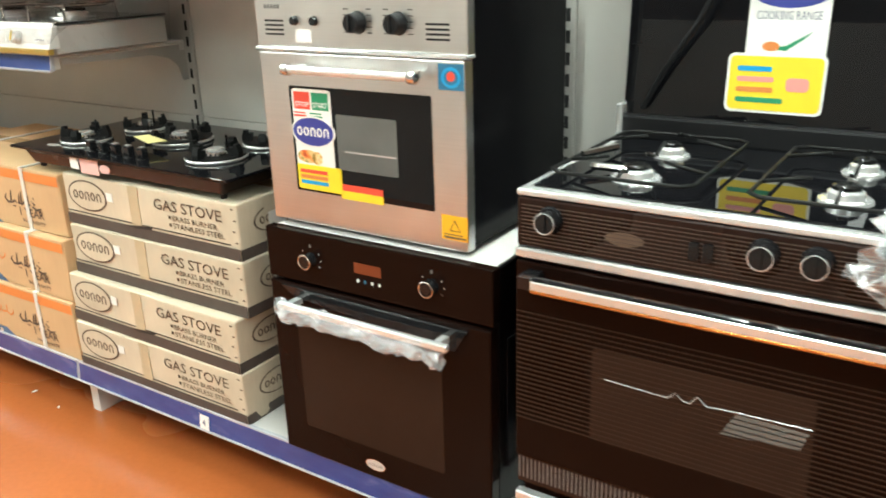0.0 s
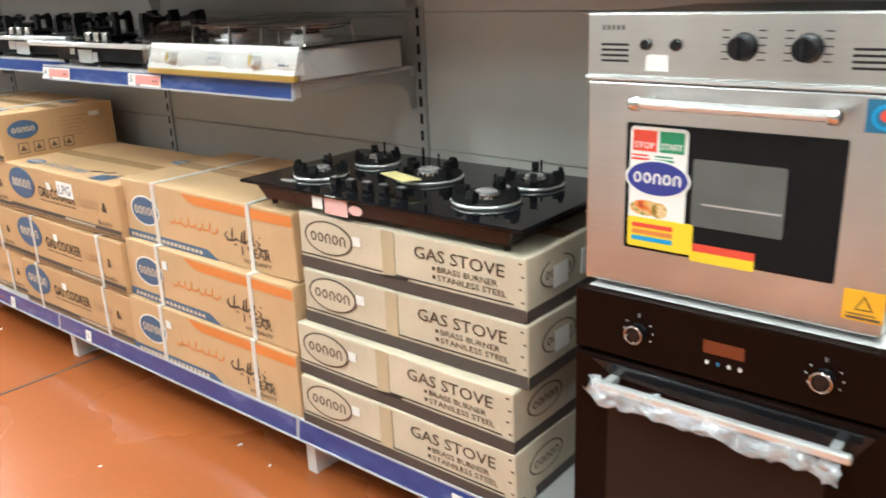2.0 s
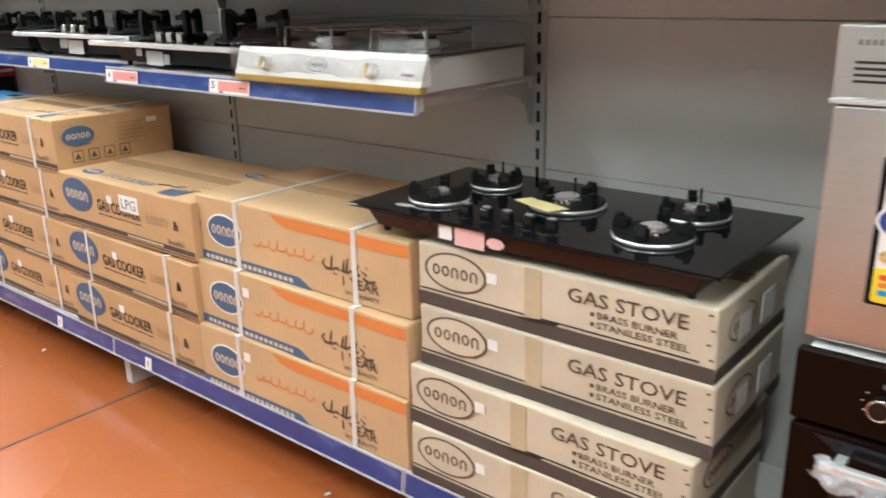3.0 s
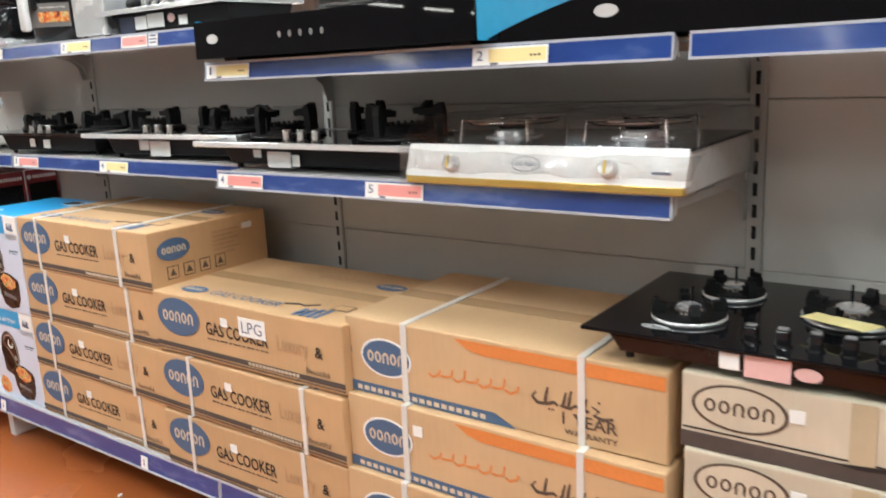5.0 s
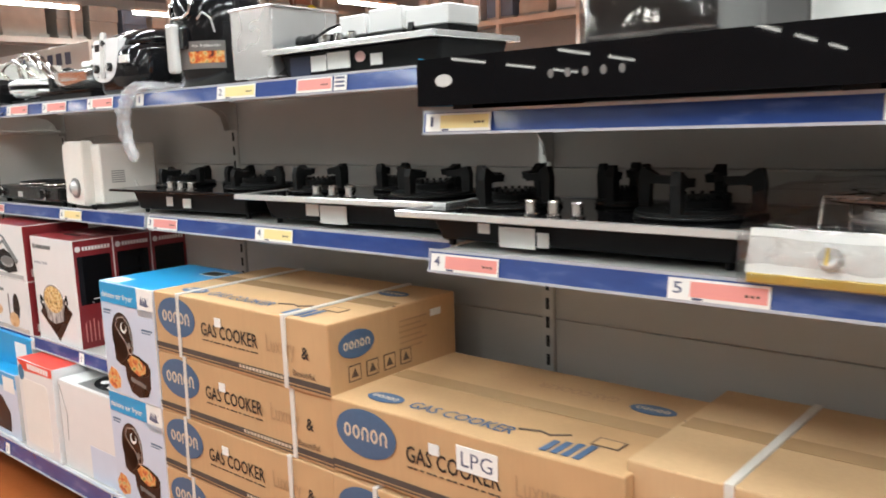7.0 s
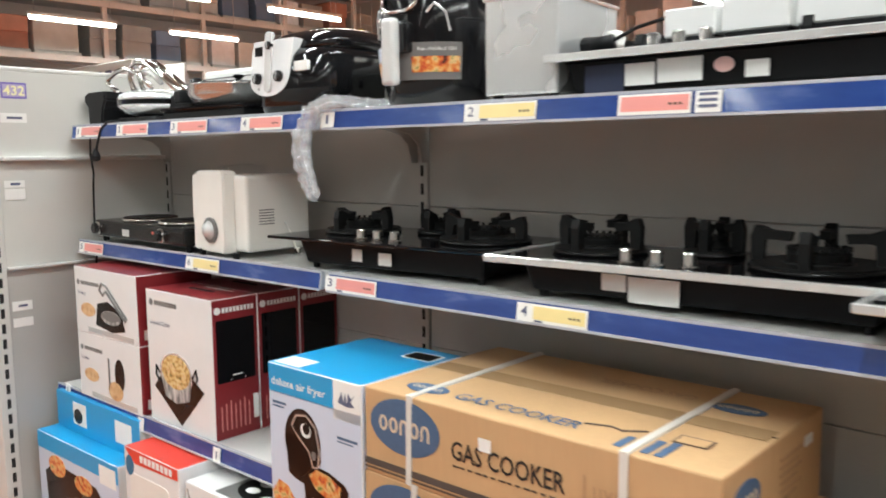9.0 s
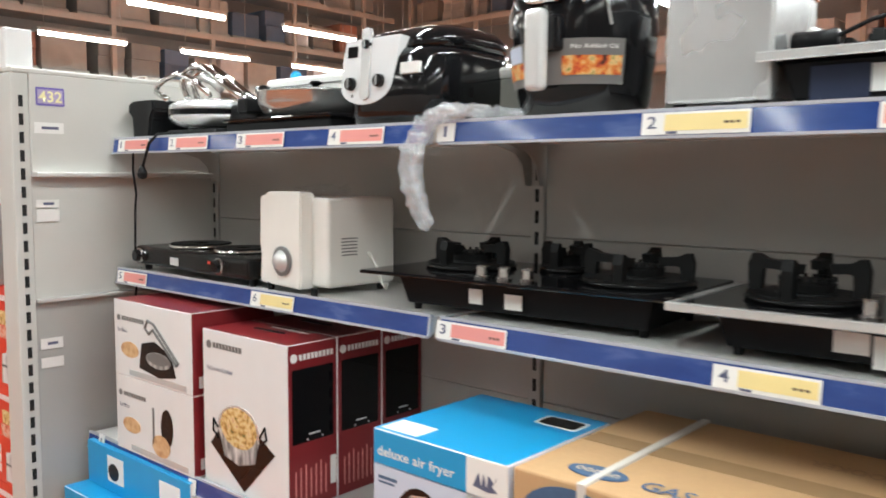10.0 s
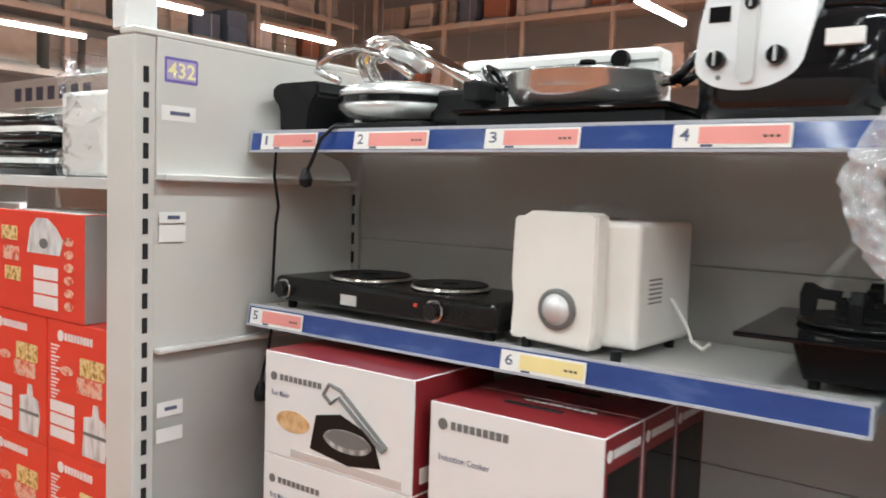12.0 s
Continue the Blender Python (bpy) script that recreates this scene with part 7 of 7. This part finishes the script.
o = thing("white_box", "tall plain white box standing on the end panel", "box", pose(-6.225, 1.175, 1.656))
part("body", box(0.012, 0.060, 0, 0.075, 0, 0.112, 0.003, 1), BOX_WHITE, o)
part("lid_tape", box(0.028, 0.044, -0.001, 0.076, 0.112, 0.1126), PAPER, o)

# shelves with white and black appliances beyond
o = thing("far_shelving", "far pale shelving with a white header board", "shelving")
part("base", box(-17.0, -13.4, 5.75, 6.4, 0, 0.2), PANEL, o)
for z in (0.75, 1.55):
    part("shelf", box(-17.0, -13.4, 5.73, 6.4, z, z + 0.03), STEEL_GREY, o)
part("back_panel", box(-17.0, -13.4, 6.4, 6.44, 0, 2.6), PANEL, o)
hb = part("header_board", box(-16.9, -13.5, 5.70, 5.74, 2.24, 2.60, 0.004, 1), WHITE, o, "white header board")
for k in range(7):
    part("header_bar", prism(rect(-15.9 + 0.28 * k, -15.9 + 0.28 * k + 0.17, 2.33, 2.50), 0, 0.004, front(5.70)), INK_NUM, hb)
for k in range(6):
    for z in (1.581, 1.872):
        q = thing("microwave_oven", "black-fronted white microwave oven on far shelving", "microwave oven", pose(-16.8 + 0.55 * k, 5.78, z), "row of far microwave ovens")
        part("case", box(0, 0.50, 0, 0.40, 0, 0.29, 0.008, 1), WHITE if k % 2 else SILVER, q)
        part("door", box(0.01, 0.37, -0.012, 0, 0.015, 0.275, 0.004, 1), GLASS_BLACK, q)
        part("keypad", box(0.38, 0.49, -0.008, 0, 0.015, 0.275, 0.004, 1), PLASTIC_BLACK, q)

# ---- warehouse racking behind ----
rng = random.Random(5)
CRATE = [mat("crate_%s" % n_, c_, 0.65, var=0.12, scale=6, stain=0.12, stain_scale=2, per_object=0.12) for n_, c_ in
         (("brown", (0.36, 0.335, 0.295)), ("tan", (0.56, 0.55, 0.51)), ("white", (0.76, 0.77, 0.78)), ("red", (0.42, 0.20, 0.14)), ("blue", (0.15, 0.22, 0.33)), ("grey", (0.34, 0.355, 0.35)))]


def rack(label, along, line, start, stop, levels, depth):
    """Pallet racking along x or y with beams, uprights and one carton load after another."""
    r = thing("pallet_rack", label, "pallet rack")

    def place(a0, a1, b0, b1, z0, z1, bevel=0.0):
        return box(a0, a1, line + b0, line + b1, z0, z1, bevel, 1) if along == "x" else box(line - b1, line - b0, a0, a1, z0, z1, bevel, 1)

    a = start
    while a < stop + 0.1:
        part("upright", place(a - 0.05, a + 0.05, 0, 0.08, 0, levels[-1] + 1.2), RACK, r)
        a += 2.33
    for z in levels:
        part("beam", place(start, stop, -0.02, 0.04, z - 0.06, z + 0.06), RACK, r)
        part("deck", place(start, stop, 0.04, depth, z + 0.0, z + 0.05), CRATE[5], r)
    for z in [0.0] + list(levels):
        a = start + 0.15
        while a < stop - 0.6:
            w_ = rng.uniform(0.55, 0.95)
            hh = rng.uniform(0.50, 0.78)
            stack = rng.randint(1, 3)
            pick = rng.choice((0, 1, 1, 5, 2, 2, 2, 3, 5, 0, 4, 1))
            pal = thing("carton_load", "stacked %s cartons stored on warehouse racking" % ("brown", "tan", "white", "red", "blue", "grey")[pick], "cartons", None, "loads on the racking")
            part("pallet", place(a, a + w_, 0.10, depth - 0.1, z + 0.05, z + 0.13), CRATE[1], pal)
            for s in range(stack):
                dz = hh / stack
                part("carton", place(a + rng.uniform(0, 0.03), a + w_ - rng.uniform(0, 0.03), 0.10 + rng.uniform(0, 0.06), depth - 0.1, z + 0.13 + dz * s, z + 0.128 + dz * (s + 1), 0.012), CRATE[pick], pal)
            a += w_ + rng.uniform(0.05, 0.22)
    return r


rack("tall beige pallet racking loaded with cartons along one wall", "y", -20.0, 1.7, 16.8, (1.7, 3.30, 4.45, 5.6), 1.1)
rack("tall beige pallet racking loaded with cartons along the back", "x", 17.2, -19.8, -0.8, (2.0, 3.75, 5.45), 1.1)

# unseen block for the shelving across the aisle, added to keep reflections grey
solid("aisle_stand_in", box(-9.5, 4.0, -1.15, -1.05, 0, 1.32), PANEL, "unseen plain grey stand-in for shelving across the aisle", "wall", kind="structure")

# ---- lamps ----
for tx, ty in TUBE_ROWS:
    y = ty - TUBE_PITCH * math.floor((ty + 22) / TUBE_PITCH)
    while y < 15:
        o = thing("strip_light", "suspended white fluorescent strip light", "ceiling light", pose(tx, y, TUBE_Z), "rows of strip lights")
        part("housing", box(-0.05, 0.05, 0, TUBE_LONG, 0.03, 0.085, 0.006, 1), WHITE, o)
        part("tube", tube([(0, 0.02, 0.0), (0, TUBE_LONG - 0.02, 0.0)], 0.035, 10), TUBE, o, "lit fluorescent tube")
        for q in (0.1, TUBE_LONG - 0.1):
            part("hanger", tube([(0, q, 0.08), (0, q, 8.0 - TUBE_Z)], 0.006, 5), STEEL_GREY, o)
        y += TUBE_PITCH
for bx, by, bz, bm_ in ((-12.675, 9.0, 3.14, YELLOW_INK), (-14.598, 9.0, 2.985, BOX_BLUE), (-14.291, 9.0, 2.786, RED_INK)):
    o = thing("hanging_ball", "coloured ball hung as shop decoration", "decoration", pose(bx, by, bz), "hung coloured balls")
    part("ball", lathe([(0.095 * math.sin(math.pi * i / 10), -0.095 * math.cos(math.pi * i / 10)) for i in range(11)], 18), bm_, o, "", True)
    part("string", tube([(0, 0, 0.09), (0, 0, 8.0 - bz)], 0.003, 5), STRAP, o)

# ---- small things ----
o = thing("power_plug", "black power plug hanging in front of the grey panel", "cable", pose(-6.100, 1.49, 0.865))
part("plug", lathe([(0, -0.022), (0.014, -0.020), (0.017, -0.004), (0.012, 0.012), (0.006, 0.024), (0, 0.024)], 14), PLASTIC_MATT, o)
part("lead", tube([(0, 0, 0.022), (0.004, 0.004, 0.060), (0.012, 0.010, 0.105), (0.016, 0.015, 0.150), (0.022, 0.03, 0.206)], 0.0036, 8), PLASTIC_MATT, o)
for k, (sx, sy, sw) in enumerate(((-2.69, 0.925, 0.012), (-2.447, 1.232, 0.018), (-3.986, 1.209, 0.018), (-2.277, 1.219, 0.010))):
    t = prism([(0, 0), (sw, sw * 0.15), (sw * 0.9, sw * 0.6), (sw * 0.35, sw * 0.75)], 0.0, 0.0015, Matrix.Translation((0, 0, 0.0005)))
    for v in t.verts:
        v.co.z += 0.25 * sw * (v.co.x / sw) ** 2
    solid_scrap = thing("paper_scrap", "small torn scrap of white paper on the floor", "scrap", pose(sx, sy, 0.0, 0, 0, 37 * k), "scraps on the floor")
    part("scrap", t, PAPER, solid_scrap)
